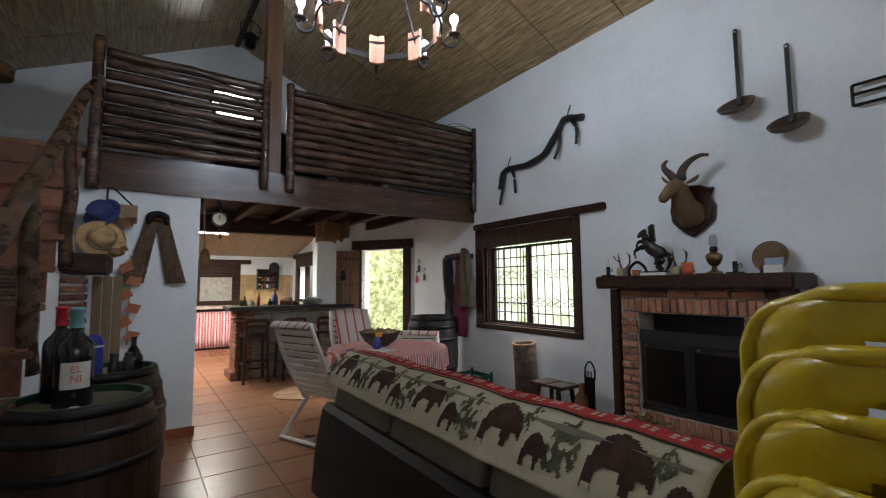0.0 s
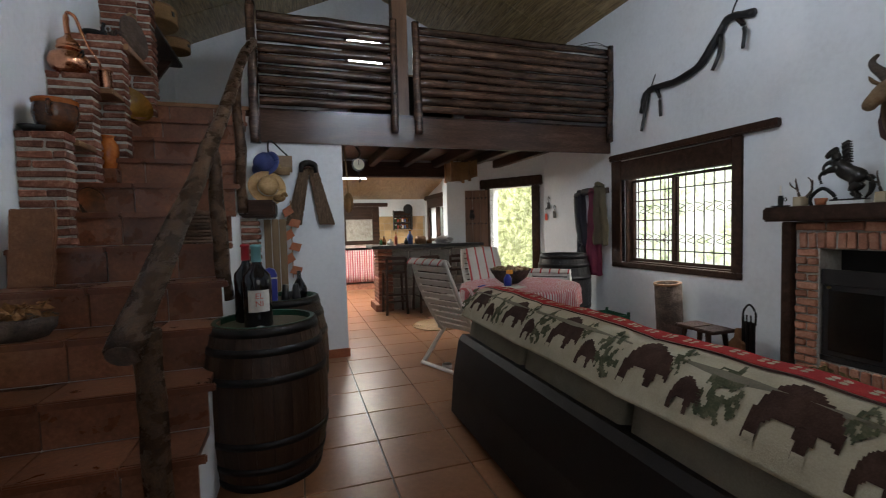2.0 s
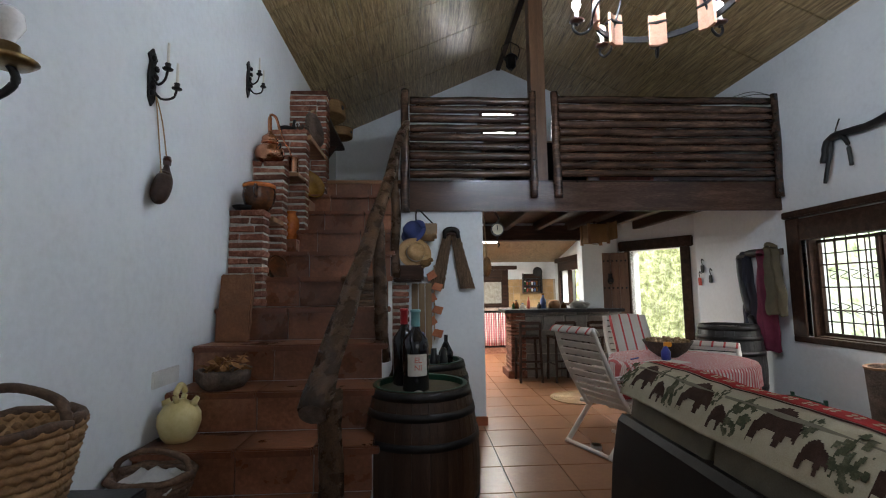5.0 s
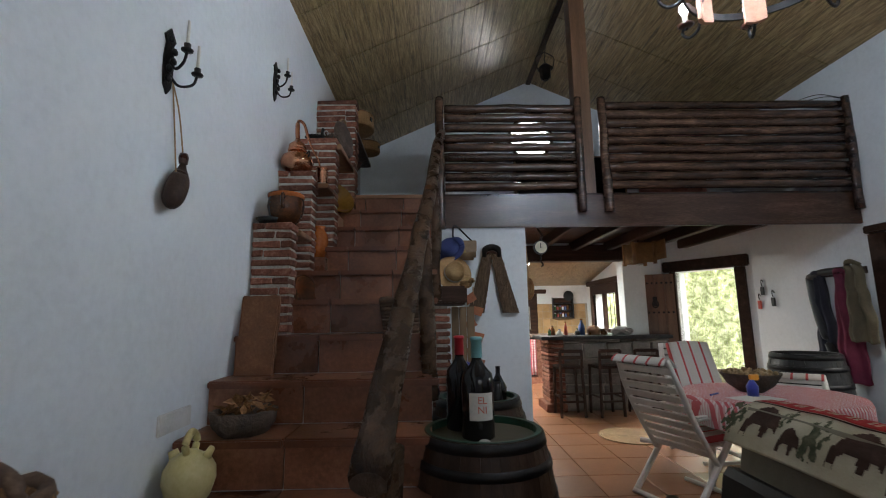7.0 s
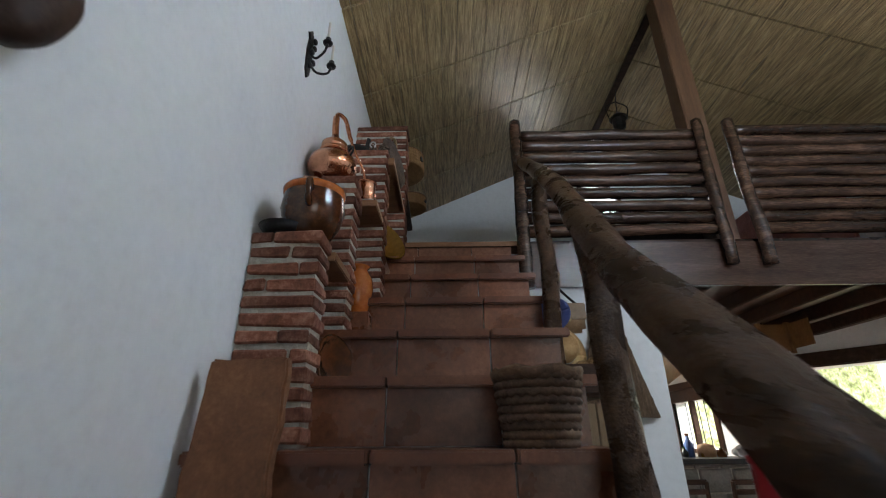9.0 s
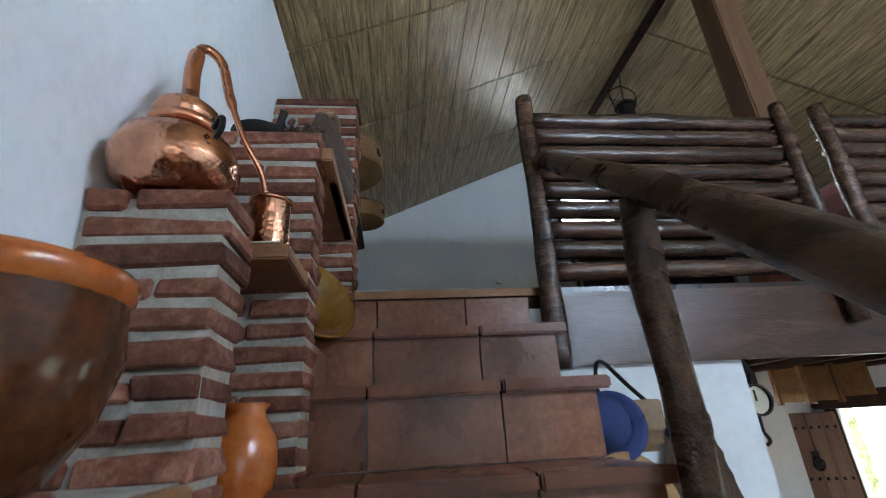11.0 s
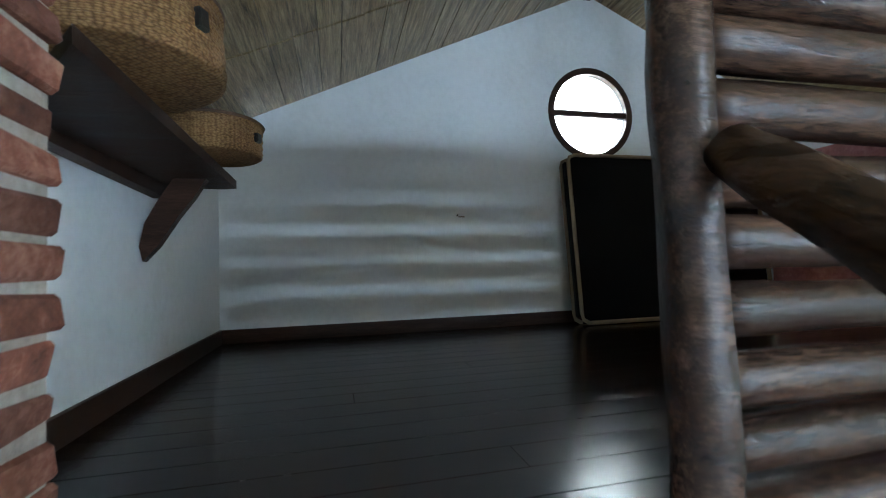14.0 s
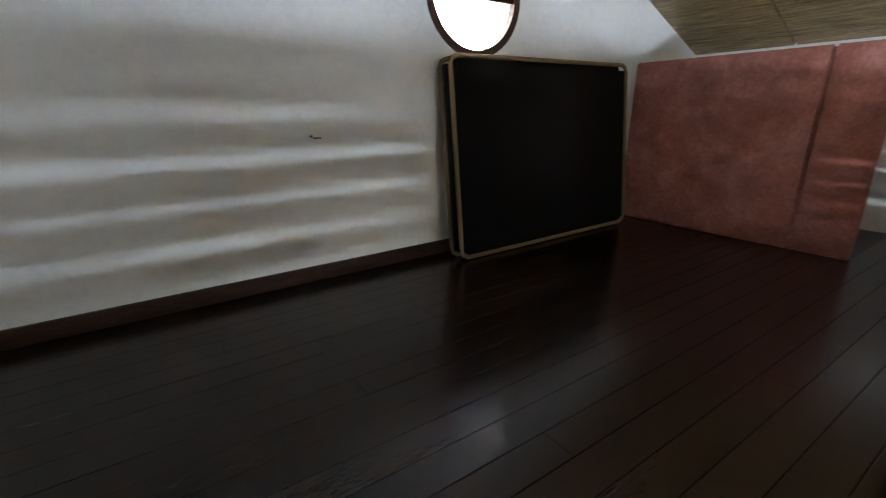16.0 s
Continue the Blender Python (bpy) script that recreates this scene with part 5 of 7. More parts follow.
slat = thing("wooden_shutter", "pale brown wooden plank leaning under the block", "plank", at=pose(-0.27, 4.14, 0))
for k in range(3):
    part("board", boxed(k * 0.062, k * 0.062 + 0.058, 0, 0.025, 0.05, 1.41, bevel=0.004), surface("tan_plank_%d" % k, (0.12, 0.075, 0.035), (0.2, 0.13, 0.065), (0.28, 0.19, 0.1), 0.6, 3.0, 40.0, (6, 6, 0.7)), slat)
string = thing("clay_tile_string", "string of small red clay roof tiles", "tile string", at=pose(-0.05, 4.62, 0))
part("cord", piped([(0, 0, 1.60), (0.0, -0.01, 0.85)], 0.006, 6), ROPE, string)
for k in range(6):
    bm = prism(bmesh.new(), [(-0.05, 0), (0.05, 0.012), (0.045, 0.09), (-0.04, 0.075)], -0.035, -0.008, "y")
    bmesh.ops.transform(bm, matrix=pose(0.012 * (-1) ** k, 0, 0.88 + 0.115 * k, 0, 24 * (-1) ** k, 0), verts=bm.verts)
    part("small_tile", bm, TERRACOTTA, string)

def hat(label, at, tilt, material, band, brim=0.15, crown=0.085, high=0.10):
    h = thing("hat", label, "hat", "hats on the stair side", at=pose(*at, *tilt))
    bm = turned([(crown, 0), (crown * 1.02, 0.01), (crown * 0.95, high * 0.8), (crown * 0.6, high), (0, high * 0.96)], 28)
    part("crown", bm, material, h, smooth=True)
    bm = sheet(bmesh.new(), 36, 3, lambda u, v: Vector(((crown * 0.96 + (brim - crown) * v) * math.cos(u * 6.2832), (crown * 0.96 + (brim - crown) * v) * math.sin(u * 6.2832), 0.012 * v * math.sin(u * 12.566))))
    part("brim", thick(bm, 0.004), material, h, smooth=True)
    part("band", turned([(crown * 1.03, 0.006), (crown * 1.035, 0.022), (crown * 1.02, 0.024)], 28), band, h, smooth=True)
    return h
hat("tan straw hat with a pale band", (-0.24, 4.36, 1.70), (70, 8, 16), STRAW_HAT, PAPER, 0.17)
hat("blue cloth sun hat", (-0.255, 4.49, 1.93), (60, -14, -24), BLUE, BLUE, 0.14, 0.085, 0.09)
bag = thing("leather_satchel", "tan leather satchel hung by its strap", "satchel", at=pose(-0.13, 4.56, 1.93))
part("pouch", boxed(-0.11, 0.11, -0.04, 0.04, -0.09, 0.08, bevel=0.025), surface("tan_satchel_leather", (0.13, 0.075, 0.035), (0.22, 0.14, 0.07), (0.3, 0.2, 0.11), 0.5, 5.0, 60.0), bag, smooth=True)
part("flap", boxed(-0.112, 0.112, -0.05, -0.035, -0.02, 0.085, bevel=0.006), surface("tan_satchel_flap", (0.11, 0.06, 0.03), (0.19, 0.12, 0.06), (0.27, 0.18, 0.10), 0.5, 5.0, 60.0), bag)
part("strap", piped(bent([(-0.09, 0, 0.08), (-0.10, 0, 0.16), (-0.08, -0.02, 0.23), (0.02, 0, 0.14), (0.10, 0, 0.06)], 5), 0.008, 6), LEATHER, bag)
part("buckle", boxed(-0.012, 0.012, -0.056, -0.048, -0.03, 0.0), BRASS, bag)
glove = thing("work_glove", "tan work glove resting on the timber block", "glove", at=pose(-0.14, 4.28, 1.565))
bm = ball(bmesh.new(), (0, 0, 0.035), 0.05, 12, (1.1, 0.7, 0.7))
for k in range(4):
    tube(bm, bent([(0.02, -0.02 + 0.015 * k, 0.05), (0.05, -0.03 + 0.02 * k, 0.075), (0.065, -0.03 + 0.02 * k, 0.05)], 4), 0.013, 8)
part("leather", bm, STRAW, glove, smooth=True)

chaps = thing("goat_hide_chaps", "pair of brown goat-hide chaps hung on the wall", "hide chaps", at=pose(0.12, 4.655, 1.36))
for side, x0, x1 in ((-1, -0.02, -0.15), (1, 0.04, 0.17)):
    bm = sheet(bmesh.new(), 8, 22, lambda u, v: Vector((x0 * v * v * 0.2 + (x0 + (x1 - x0) * (1 - v)) + (u - 0.5) * (0.095 + 0.06 * (1 - v)) + 0.008 * noise.noise(Vector((u * 9, v * 20, side))), -0.03 - 0.018 * math.sin(u * 3.14) + 0.006 * noise.noise(Vector((u * 14, v * 30, 2))), 0.56 * v)))
    part("leg_hide", thick(bm, 0.012), FUR, chaps, smooth=False)
part("strap", piped(bent([(-0.06, -0.03, 0.52), (-0.05, -0.05, 0.58), (0.01, -0.04, 0.605), (0.07, -0.05, 0.58), (0.08, -0.03, 0.52)], 5), 0.022, 8, 0, 0, 1.4), LEATHER, chaps, smooth=True)
part("strap", piped(bent([(-0.05, -0.04, 0.54), (0.01, -0.06, 0.56), (0.07, -0.04, 0.54)], 5), 0.012, 8), SHIELD, chaps, smooth=True)

# ---------- sofa with its blanket ----------
SY0, SY1 = 0.56, 2.87
sofa = thing("sofa", "dark brown leather sofa seen from behind with beige cushions", "sofa")
part("back_shell", prism(bmesh.new(), [(0.955, 0.05), (0.975, 0.30), (1.02, 0.54), (1.05, 0.575), (1.15, 0.56), (1.22, 0.30), (1.22, 0.05)], SY0, SY1, "y"), LEATHER, sofa, smooth=False)
part("seat_base", boxed(1.221, 1.92, SY0 + 0.16, SY1 - 0.16, 0.05, 0.30, bevel=0.02), LEATHER, sofa)
for y0 in (SY0, SY1 - 0.155):
    part("arm", boxed(1.10, 1.93, y0, y0 + 0.155, 0.05, 0.56, bevel=0.05), LEATHER, sofa, smooth=True)
w = (SY1 - SY0) / 3
def cushion(x0, x1, y0, y1, z0, z1, puff=0.03, cuts=6):
    bm = boxed(x0, x1, y0, y1, z0, z1)
    bmesh.ops.subdivide_edges(bm, edges=bm.edges[:], cuts=cuts, use_grid_fill=True)
    c, h = Vector(((x0 + x1) / 2, (y0 + y1) / 2, (z0 + z1) / 2)), Vector(((x1 - x0) / 2, (y1 - y0) / 2, (z1 - z0) / 2))
    for v in bm.verts:
        q = Vector(((v.co[i] - c[i]) / h[i] for i in range(3)))
        r = max(abs(a) for a in q)
        s = q.normalized() * r if q.length > 1e-6 else q
        round_ = q.lerp(s, 0.22)
        v.co = c + Vector((round_[i] * h[i] for i in range(3)))
    return bm
for k in range(3):
    a, b = SY0 + w * k + 0.004, SY0 + w * (k + 1) - 0.004
    bm = cushion(-0.135, 0.115, a, b, 0, 0.415)
    bmesh.ops.transform(bm, matrix=pose(1.19, 0, 0.45, 0, 13, 0), verts=bm.verts)
    part("back_cushion", bm, BEIGE, sofa, smooth=True)
    part("seat_cushion", cushion(1.30, 1.94, a, b, 0.29, 0.45), BEIGE, sofa, smooth=True)

def drape(u, v, lift=0.0):
    """The blanket's surface: u runs over the sofa back, v along it."""
    prof = [(1.045, 0.70), (1.07, 0.755), (1.11, 0.815), (1.168, 0.866), (1.235, 0.892), (1.305, 0.895), (1.37, 0.865), (1.43, 0.80)]
    f = u * (len(prof) - 1)
    i = min(int(f), len(prof) - 2)
    t = f - i
    x, z = prof[i][0] * (1 - t) + prof[i + 1][0] * t, prof[i][1] * (1 - t) + prof[i + 1][1] * t
    y = SY0 - 0.01 + (SY1 - SY0 + 0.02) * v
    sag = 0.018 * abs(math.sin(math.pi * 3 * v)) ** 0.5 - 0.012
    fold = 0.010 * noise.noise(Vector((u * 4, v * 14, 1.0)))
    nx, nz = -(1 - u * 1.1), 0.4 + u * 0.6
    return Vector((x + (fold + lift) * nx * 0.7, y, z + sag * (0.4 + 0.6 * u) + (fold + lift) * nz))

blanket = thing("bear_blanket", "cream woven blanket with animals, trees and a red border", "blanket")
part("cloth", thick(sheet(bmesh.new(), 34, 150, lambda u, v: drape(u, v)), 0.005), BLANKET, blanket, smooth=True)

def patch(name, outline, u0, v0, su, sv, material, lift=0.004, cells=22, gaps=0.0, seed=0):
    """A figure woven into the blanket: small stitched cells wherever its outline reaches."""
    bm = bmesh.new()
    def inside(x, y):
        hit, n = False, len(outline)
        for i in range(n):
            (xa, ya), (xb, yb) = outline[i], outline[(i + 1) % n]
            if (ya > y) != (yb > y) and x < (xb - xa) * (y - ya) / (yb - ya) + xa:
                hit = not hit
        return hit
    corner = {}
    def at(i, j):
        if (i, j) not in corner:
            corner[i, j] = bm.verts.new(drape(min(max(u0 + j / cells * su, 0), 1), v0 + i / cells * sv, lift))
        return corner[i, j]
    for i in range(-2, cells + 3):
        for j in range(cells + 1):
            x, y = (i + 0.5) / cells, (j + 0.5) / cells
            if inside(x, y) and (not gaps or noise.noise(Vector((x * 7, y * 7, seed * 5.3))) > -gaps):
                bm.faces.new((at(i, j), at(i + 1, j), at(i + 1, j + 1), at(i, j + 1)))
    return part(name, bm, material, blanket, smooth=True)

BEAR = [(0.02, 0.0), (0.18, 0.0), (0.2, 0.25), (0.3, 0.36), (0.55, 0.36), (0.6, 0.02), (0.74, 0.02), (0.76, 0.4), (0.86, 0.36), (1.0, 0.28), (1.02, 0.42), (0.92, 0.6), (0.85, 0.74), (0.74, 0.76), (0.6, 0.88), (0.4, 0.96), (0.18, 0.86), (0.05, 0.6), (0.0, 0.3)]
def ragged(seed, n=30):
    r = random.Random(seed)
    return [(0.5 + (0.36 + r.uniform(-0.11, 0.12)) * math.cos(6.2832 * k / n), 0.5 + (0.42 + r.uniform(-0.12, 0.1)) * math.sin(6.2832 * k / n)) for k in range(n)]
PAW = [(0, 0), (1, 0), (0.9, 1), (0.1, 1)]
for k in range(5):
    v = 0.96 - 0.205 * k
    patch("woven_bear", BEAR, 0.12, v, 0.40, -0.088, BLANKET_BROWN, seed=k)
    for a in (0.03, 0.6):
        patch("woven_paw", PAW, 0.115, v - 0.088 * a, 0.045, -0.013, BLANKET, 0.006, 4)
    patch("woven_cub", BEAR, 0.09, v - 0.10, 0.25, -0.046, BLANKET_BROWN)
    patch("woven_tree", ragged(k), 0.06, v + 0.075, 0.46, -0.072, BLANKET_GREEN, 0.004, 30, 0.12, k)
    patch("woven_bush", ragged(k + 40, 18), 0.28, v - 0.075, 0.26, -0.035, BLANKET_GREEN, 0.004, 18, 0.05, k + 9)
part("red_border", sheet(bmesh.new(), 8, 150, lambda u, v: drape(0.56 + 0.20 * u, v, 0.0035)), BLANKET_RED, blanket, "deep red woven border band", smooth=True)
for u in (0.535, 0.775):
    part("dark_edging", sheet(bmesh.new(), 2, 150, lambda a, v: drape(u + 0.018 * a, v, 0.004)), BLANKET_BROWN, blanket, smooth=True)
for k in range(26):
    v = 0.02 + k * 0.038
    for du in (0.625, 0.665):
        for dv in (-0.006, 0.006):
            patch("woven_blossom", [(0, 0.5), (0.25, 0), (0.75, 0), (1, 0.5), (0.75, 1), (0.25, 1)], du - 0.016, v + dv - 0.0045, 0.032, 0.009, BLANKET, 0.006, 5)
arm_cloth = thing("white_crochet_throw", "white crochet throw over the sofa arm", "throw")
bm = sheet(bmesh.new(), 16, 14, lambda u, v: Vector((1.30 + 0.6 * u, SY0 - 0.012 + 0.17 * v, 0.565 + 0.012 * noise.noise(Vector((u * 6, v * 4, 7))) - 0.05 * max(0, 0.1 - v) * 8)))
part("cloth", thick(bm, 0.006), plain("cream_crochet", (0.6, 0.57, 0.5), 0.95, bumpy=0.8), arm_cloth, smooth=True)

# ---------- stack of yellow chairs ----------
def yellow_chair(at, label):
    c = thing("yellow_chair", label, "chair", "stack of yellow plastic chairs", at=at)
    def shell(u, v):
        x = (u - 0.5) * 2
        z = 0.42 + 0.44 * v
        round_ = max(0.0, (z - 0.72) / 0.14)
        wide = 0.235 - 0.11 * (1 - math.sqrt(max(0.0, 1 - round_ ** 2))) + 0.012 * (1 - v)
        return Vector((x * wide, 0.09 * abs(x) ** 2.6 - 0.05 * v + 0.04, z - 0.02 * abs(x) ** 3 * v))
    bm = bmesh.new()
    n, m = 28, 24
    grid = [[bm.verts.new(shell(i / n, j / m)) for j in range(m + 1)] for i in range(n + 1)]
    for i in range(n):
        for j in range(m):
            slot = 8 <= j < 17 + min(2, i - 10, 23 - i) and 10 <= i < 24
            if not slot:
                bm.faces.new((grid[i][j], grid[i + 1][j], grid[i + 1][j + 1], grid[i][j + 1]))
    part("back_shell", thick(bm, 0.022), YELLOW, c, smooth=True)
    rim = [shell(0, j / m) for j in range(0, m)] + [shell(i / n, 1) for i in range(n + 1)] + [shell(1, 1 - j / m) for j in range(1, m + 1)]
    part("rim", piped(rim, 0.018, 8), YELLOW, c, smooth=True)
    part("seat", cushion(-0.25, 0.25, 0.04, 0.46, 0.36, 0.455), YELLOW, c, smooth=True)
    for x in (-0.21, 0.21):
        part("leg", piped([(x, 0.42, 0.40), (x * 1.12, 0.46, 0.0)], [0.035, 0.022], 10), YELLOW, c, smooth=True)
        part("leg", piped([(x, 0.07, 0.42), (x * 1.12, -0.02, 0.0)], [0.035, 0.022], 10), YELLOW, c, smooth=True)
    return c
for k in range(5):
    yellow_chair(pose(0.93 + 0.05 * k, 0.185 + 0.008 * k, 0.112 * k, 0, 0, -81), "bright yellow moulded plastic chair" + (" at the floor" if k == 0 else " stacked on others"))

# ---------- fireplace ----------
fp = thing("fireplace", "red brick fireplace with a black iron firebox", "fireplace")
FX = 3.36
part("breast", boxed(FX + 0.02, XR - 0.002, 1.20, 1.345, 0, 1.285), MORTAR, fp)
part("breast", boxed(FX + 0.02, XR - 0.002, 2.115, 2.265, 0, 1.285), MORTAR, fp)
part("breast", boxed(FX + 0.02, XR - 0.002, 1.346, 2.114, 1.095, 1.285), MORTAR, fp)
part("breast", boxed(FX + 0.02, XR - 0.002, 1.346, 2.114, 0, 0.33), MORTAR, fp)
part("firebox_back", boxed(3.60, XR - 0.003, 1.346, 2.114, 0.331, 1.094), SOOT, fp)
def lay(y0, y1, z0, z1, rows, length, soldier=False):
    for k in range(rows):
        z = z0 + (z1 - z0) * k / rows
        h = (z1 - z0) / rows - 0.012
        y = y0 - (0 if soldier else (k % 2) * length * 0.5)
        while y < y1 - 0.01:
            a, b = max(y, y0), min(y + length, y1)
            if b - a > 0.03:
                brick(fp, FX + rng.uniform(-0.003, 0.003), a + 0.005, z + 0.006, 0.05, round(b - a - 0.010, 3), round(h, 3), BRICK_OLD)
            y += length
lay(1.20, 2.265, 1.215, 1.285, 1, 0.22)
lay(1.20, 2.265, 1.095, 1.215, 1, 0.058, True)
lay(1.20, 1.345, 0.0, 1.095, 19, 0.14)
lay(2.118, 2.265, 0.0, 1.095, 19, 0.14)
lay(1.346, 2.116, 0.22, 0.33, 1, 0.058, True)
lay(1.346, 2.116, 0.0, 0.22, 3, 0.2)
part("mantel_leg", boxed(FX - 0.02, XR - 0.004, 2.275, 2.345, 0.24, 1.285, bevel=0.006), DARK_WOOD, fp)
part("mantel_leg", boxed(FX - 0.02, XR - 0.004, 1.12, 1.19, 0.24, 1.285, bevel=0.006), DARK_WOOD, fp)
part("mantel_beam", boxed(3.27, XR - 0.002, 1.02, 2.44, 1.288, 1.392, bevel=0.014), DARK_WOOD, fp, "thick dark wooden mantel beam")
part("hearth_slab", boxed(3.02, FX - 0.004, 1.05, 2.45, 0.0, 0.20, bevel=0.01), STEP_TILE, fp, "raised clay-tiled hearth")
part("iron_frame", boxed(FX + 0.03, FX + 0.05, 1.35, 2.11, 0.335, 0.37), SOOT, fp)
part("iron_frame", boxed(FX + 0.03, FX + 0.05, 1.35, 2.11, 0.86, 0.96), SOOT, fp)
for y in (1.352, 1.727):
    door_ = part("iron_door", boxed(FX + 0.034, FX + 0.05, y, y + 0.376, 0.372, 0.858, bevel=0.005), SOOT, fp)
    part("door_glass", boxed(FX + 0.026, FX + 0.0335, y + 0.04, y + 0.336, 0.41, 0.82), plain("sooty_fire_glass", (0.008, 0.007, 0.006), 0.12), door_)
    part("knob", ball(bmesh.new(), (FX + 0.018, y + (0.30 if y < 1.5 else 0.33), 0.84), 0.012, 10), BRASS, door_)

# mantel objects
MT = 1.392
def candlestick(at, label):
    c = thing("candle_holder", label, "candle holder", "black candle holders", at=pose(*at))
    part("dish", turned([(0, 0), (0.05, 0), (0.06, 0.012), (0.05, 0.008), (0.02, 0.008), (0, 0.008)], 20), IRON, c, smooth=True)
    part("stem", turned([(0.017, 0.006), (0.016, 0.085), (0, 0.085)], 14), IRON, c)
    part("ring", piped([(0, -0.02 - 0.012 + 0.012 * math.cos(a * 0.5236), 0.055 + 0.012 * math.sin(a * 0.5236)) for a in range(13)], 0.003, 6), IRON, c)
    part("candle", turned([(0.006, 0.085), (0.005, 0.16), (0, 0.16)], 8), WAX, c)
candlestick((3.38, 2.38, MT), "small black candle holder with a thin candle")
candlestick((3.38, 1.38, MT), "black candle holder near the brass lamp")

def deer_skull(at, label):
    s = thing("antler_skull", label, "antlers", "skulls with small antlers", at=pose(*at))
    part("skull", cushion(-0.05, 0.03, -0.03, 0.03, 0, 0.07, cuts=4), plain("old_bone", (0.42, 0.35, 0.23), 0.7), s, smooth=True)
    for side in (-1, 1):
        main = bent([(0.01, side * 0.02, 0.06), (0.03, side * 0.045, 0.11), (0.02, side * 0.05, 0.17), (0.0, side * 0.04, 0.20)], 5)
        bm = piped(main, [0.010 - 0.0005 * i for i in range(len(main))], 8, 0.4)
        tube(bm, bent([(0.028, side * 0.046, 0.12), (0.0, side * 0.07, 0.15), (-0.01, side * 0.075, 0.175)], 3), 0.005, 6)
        part("antler", bm, HORN, s, smooth=True)
deer_skull((3.40, 2.25, MT), "small bleached skull with short antlers")
deer_skull((3.42, 1.79, MT), "small bleached skull with forked antlers")
shoe = thing("horseshoe", "dark horseshoe standing behind a clay pot", "horseshoe", at=pose(3.50, 2.18, MT))
part("iron", piped(bent([(0, -0.07, 0), (0, -0.075, 0.06), (0, 0, 0.12), (0, 0.075, 0.06), (0, 0.07, 0)], 6), 0.013, 8), IRON, shoe, smooth=True)
pot("clay_cup", "small red clay cup on the mantel", "cup", [(0, 0), (0.03, 0), (0.038, 0.05), (0.034, 0.05), (0.026, 0.008), (0, 0.008)], TERRACOTTA, (3.42, 2.14, MT))
pot("orange_candle_cup", "orange glass candle cup on the mantel", "candle", [(0, 0), (0.038, 0), (0.042, 0.09), (0.036, 0.088), (0.034, 0.02), (0, 0.02)], plain("orange_wax_cup", (0.6, 0.13, 0.05), 0.3), (3.36, 1.69, MT))

horse = thing("horse_statuette", "dark bronze statuette of a rearing horse", "statuette", at=pose(3.44, 2.01, MT))
bm = bmesh.new()
tube(bm, bent([(0, -0.085, 0.10), (0, -0.06, 0.135), (0, -0.01, 0.165), (0, 0.03, 0.20), (0, 0.05, 0.24), (0, 0.055, 0.275)], 4), [0.045, 0.054, 0.058, 0.058, 0.055, 0.05, 0.048, 0.047, 0.048, 0.05, 0.05, 0.046, 0.042, 0.039, 0.037, 0.034, 0.032, 0.03, 0.029, 0.028, 0.026], 12)
tube(bm, bent([(0, 0.045, 0.29), (0, 0.08, 0.285), (0, 0.115, 0.262)], 4), [0.026, 0.028, 0.026, 0.023, 0.021, 0.02, 0.018, 0.016, 0.013], 10)
for side in (-0.026, 0.026):
    tube(bm, bent([(side, -0.08, 0.10), (side, -0.045, 0.055), (side, -0.075, 0.02), (side, -0.06, 0.0)], 4), [0.03, 0.03, 0.028, 0.024, 0.02, 0.017, 0.015, 0.013, 0.012, 0.012, 0.013, 0.014, 0.016], 8)
    tube(bm, bent([(side, 0.03, 0.19), (side, 0.10, 0.205 + side), (side, 0.14, 0.18 + side), (side, 0.13, 0.135 + side)], 4), [0.024, 0.022, 0.02, 0.018, 0.015, 0.013, 0.012, 0.011, 0.010, 0.010, 0.010, 0.011, 0.013], 8)
tube(bm, bent([(0, -0.105, 0.13), (0, -0.145, 0.11), (0, -0.14, 0.05), (0, -0.11, 0.015)], 4), [0.014, 0.018, 0.02, 0.022, 0.022, 0.022, 0.02, 0.018, 0.015, 0.012, 0.010, 0.008, 0.005], 8)
for k in range(9):
    t = k / 8
    p = Vector((0, 0.02 - 0.005 * k + 0.03 * t, 0.32 - 0.014 * k))
    tube(bm, [p, p + Vector((0.006 * (-1) ** k, -0.03, 0.018)), p + Vector((0, -0.055, 0.012))], [0.013, 0.010, 0.003], 6)
box(bm, -0.05, 0.05, -0.12, 0.07, 0, 0.012)
for f in bm.faces:
    f.smooth = True
for v in bm.verts:
    v.co.z += 0.02
horse.empty_display_size = 0.05
horse.scale = (0.72, 1.0, 1.15)
part("figure", bm, surface("dark_bronze", (0.010, 0.009, 0.008), (0.022, 0.019, 0.017), (0.05, 0.043, 0.036), 0.35, 10.0, 60.0, metallic=0.5), horse)
part("plinth", boxed(-0.06, 0.06, -0.13, 0.085, 0, 0.022, bevel=0.003), CERAMIC, horse)

oil = thing("oil_lamp", "brass oil lamp with a clear glass chimney", "oil lamp", at=pose(3.42, 1.53, MT))
part("foot", turned([(0, 0), (0.055, 0), (0.05, 0.015), (0.02, 0.03), (0.015, 0.06), (0, 0.06)], 24), BRASS, oil, smooth=True)
part("font", turned([(0.015, 0.055), (0.035, 0.07), (0.05, 0.10), (0.056, 0.13), (0.05, 0.145), (0.025, 0.155), (0.02, 0.175), (0, 0.175)], 24), BRASS, oil, smooth=True)
part("burner", turned([(0.025, 0.165), (0.028, 0.18), (0.022, 0.20), (0, 0.20)], 16), IRON, oil)
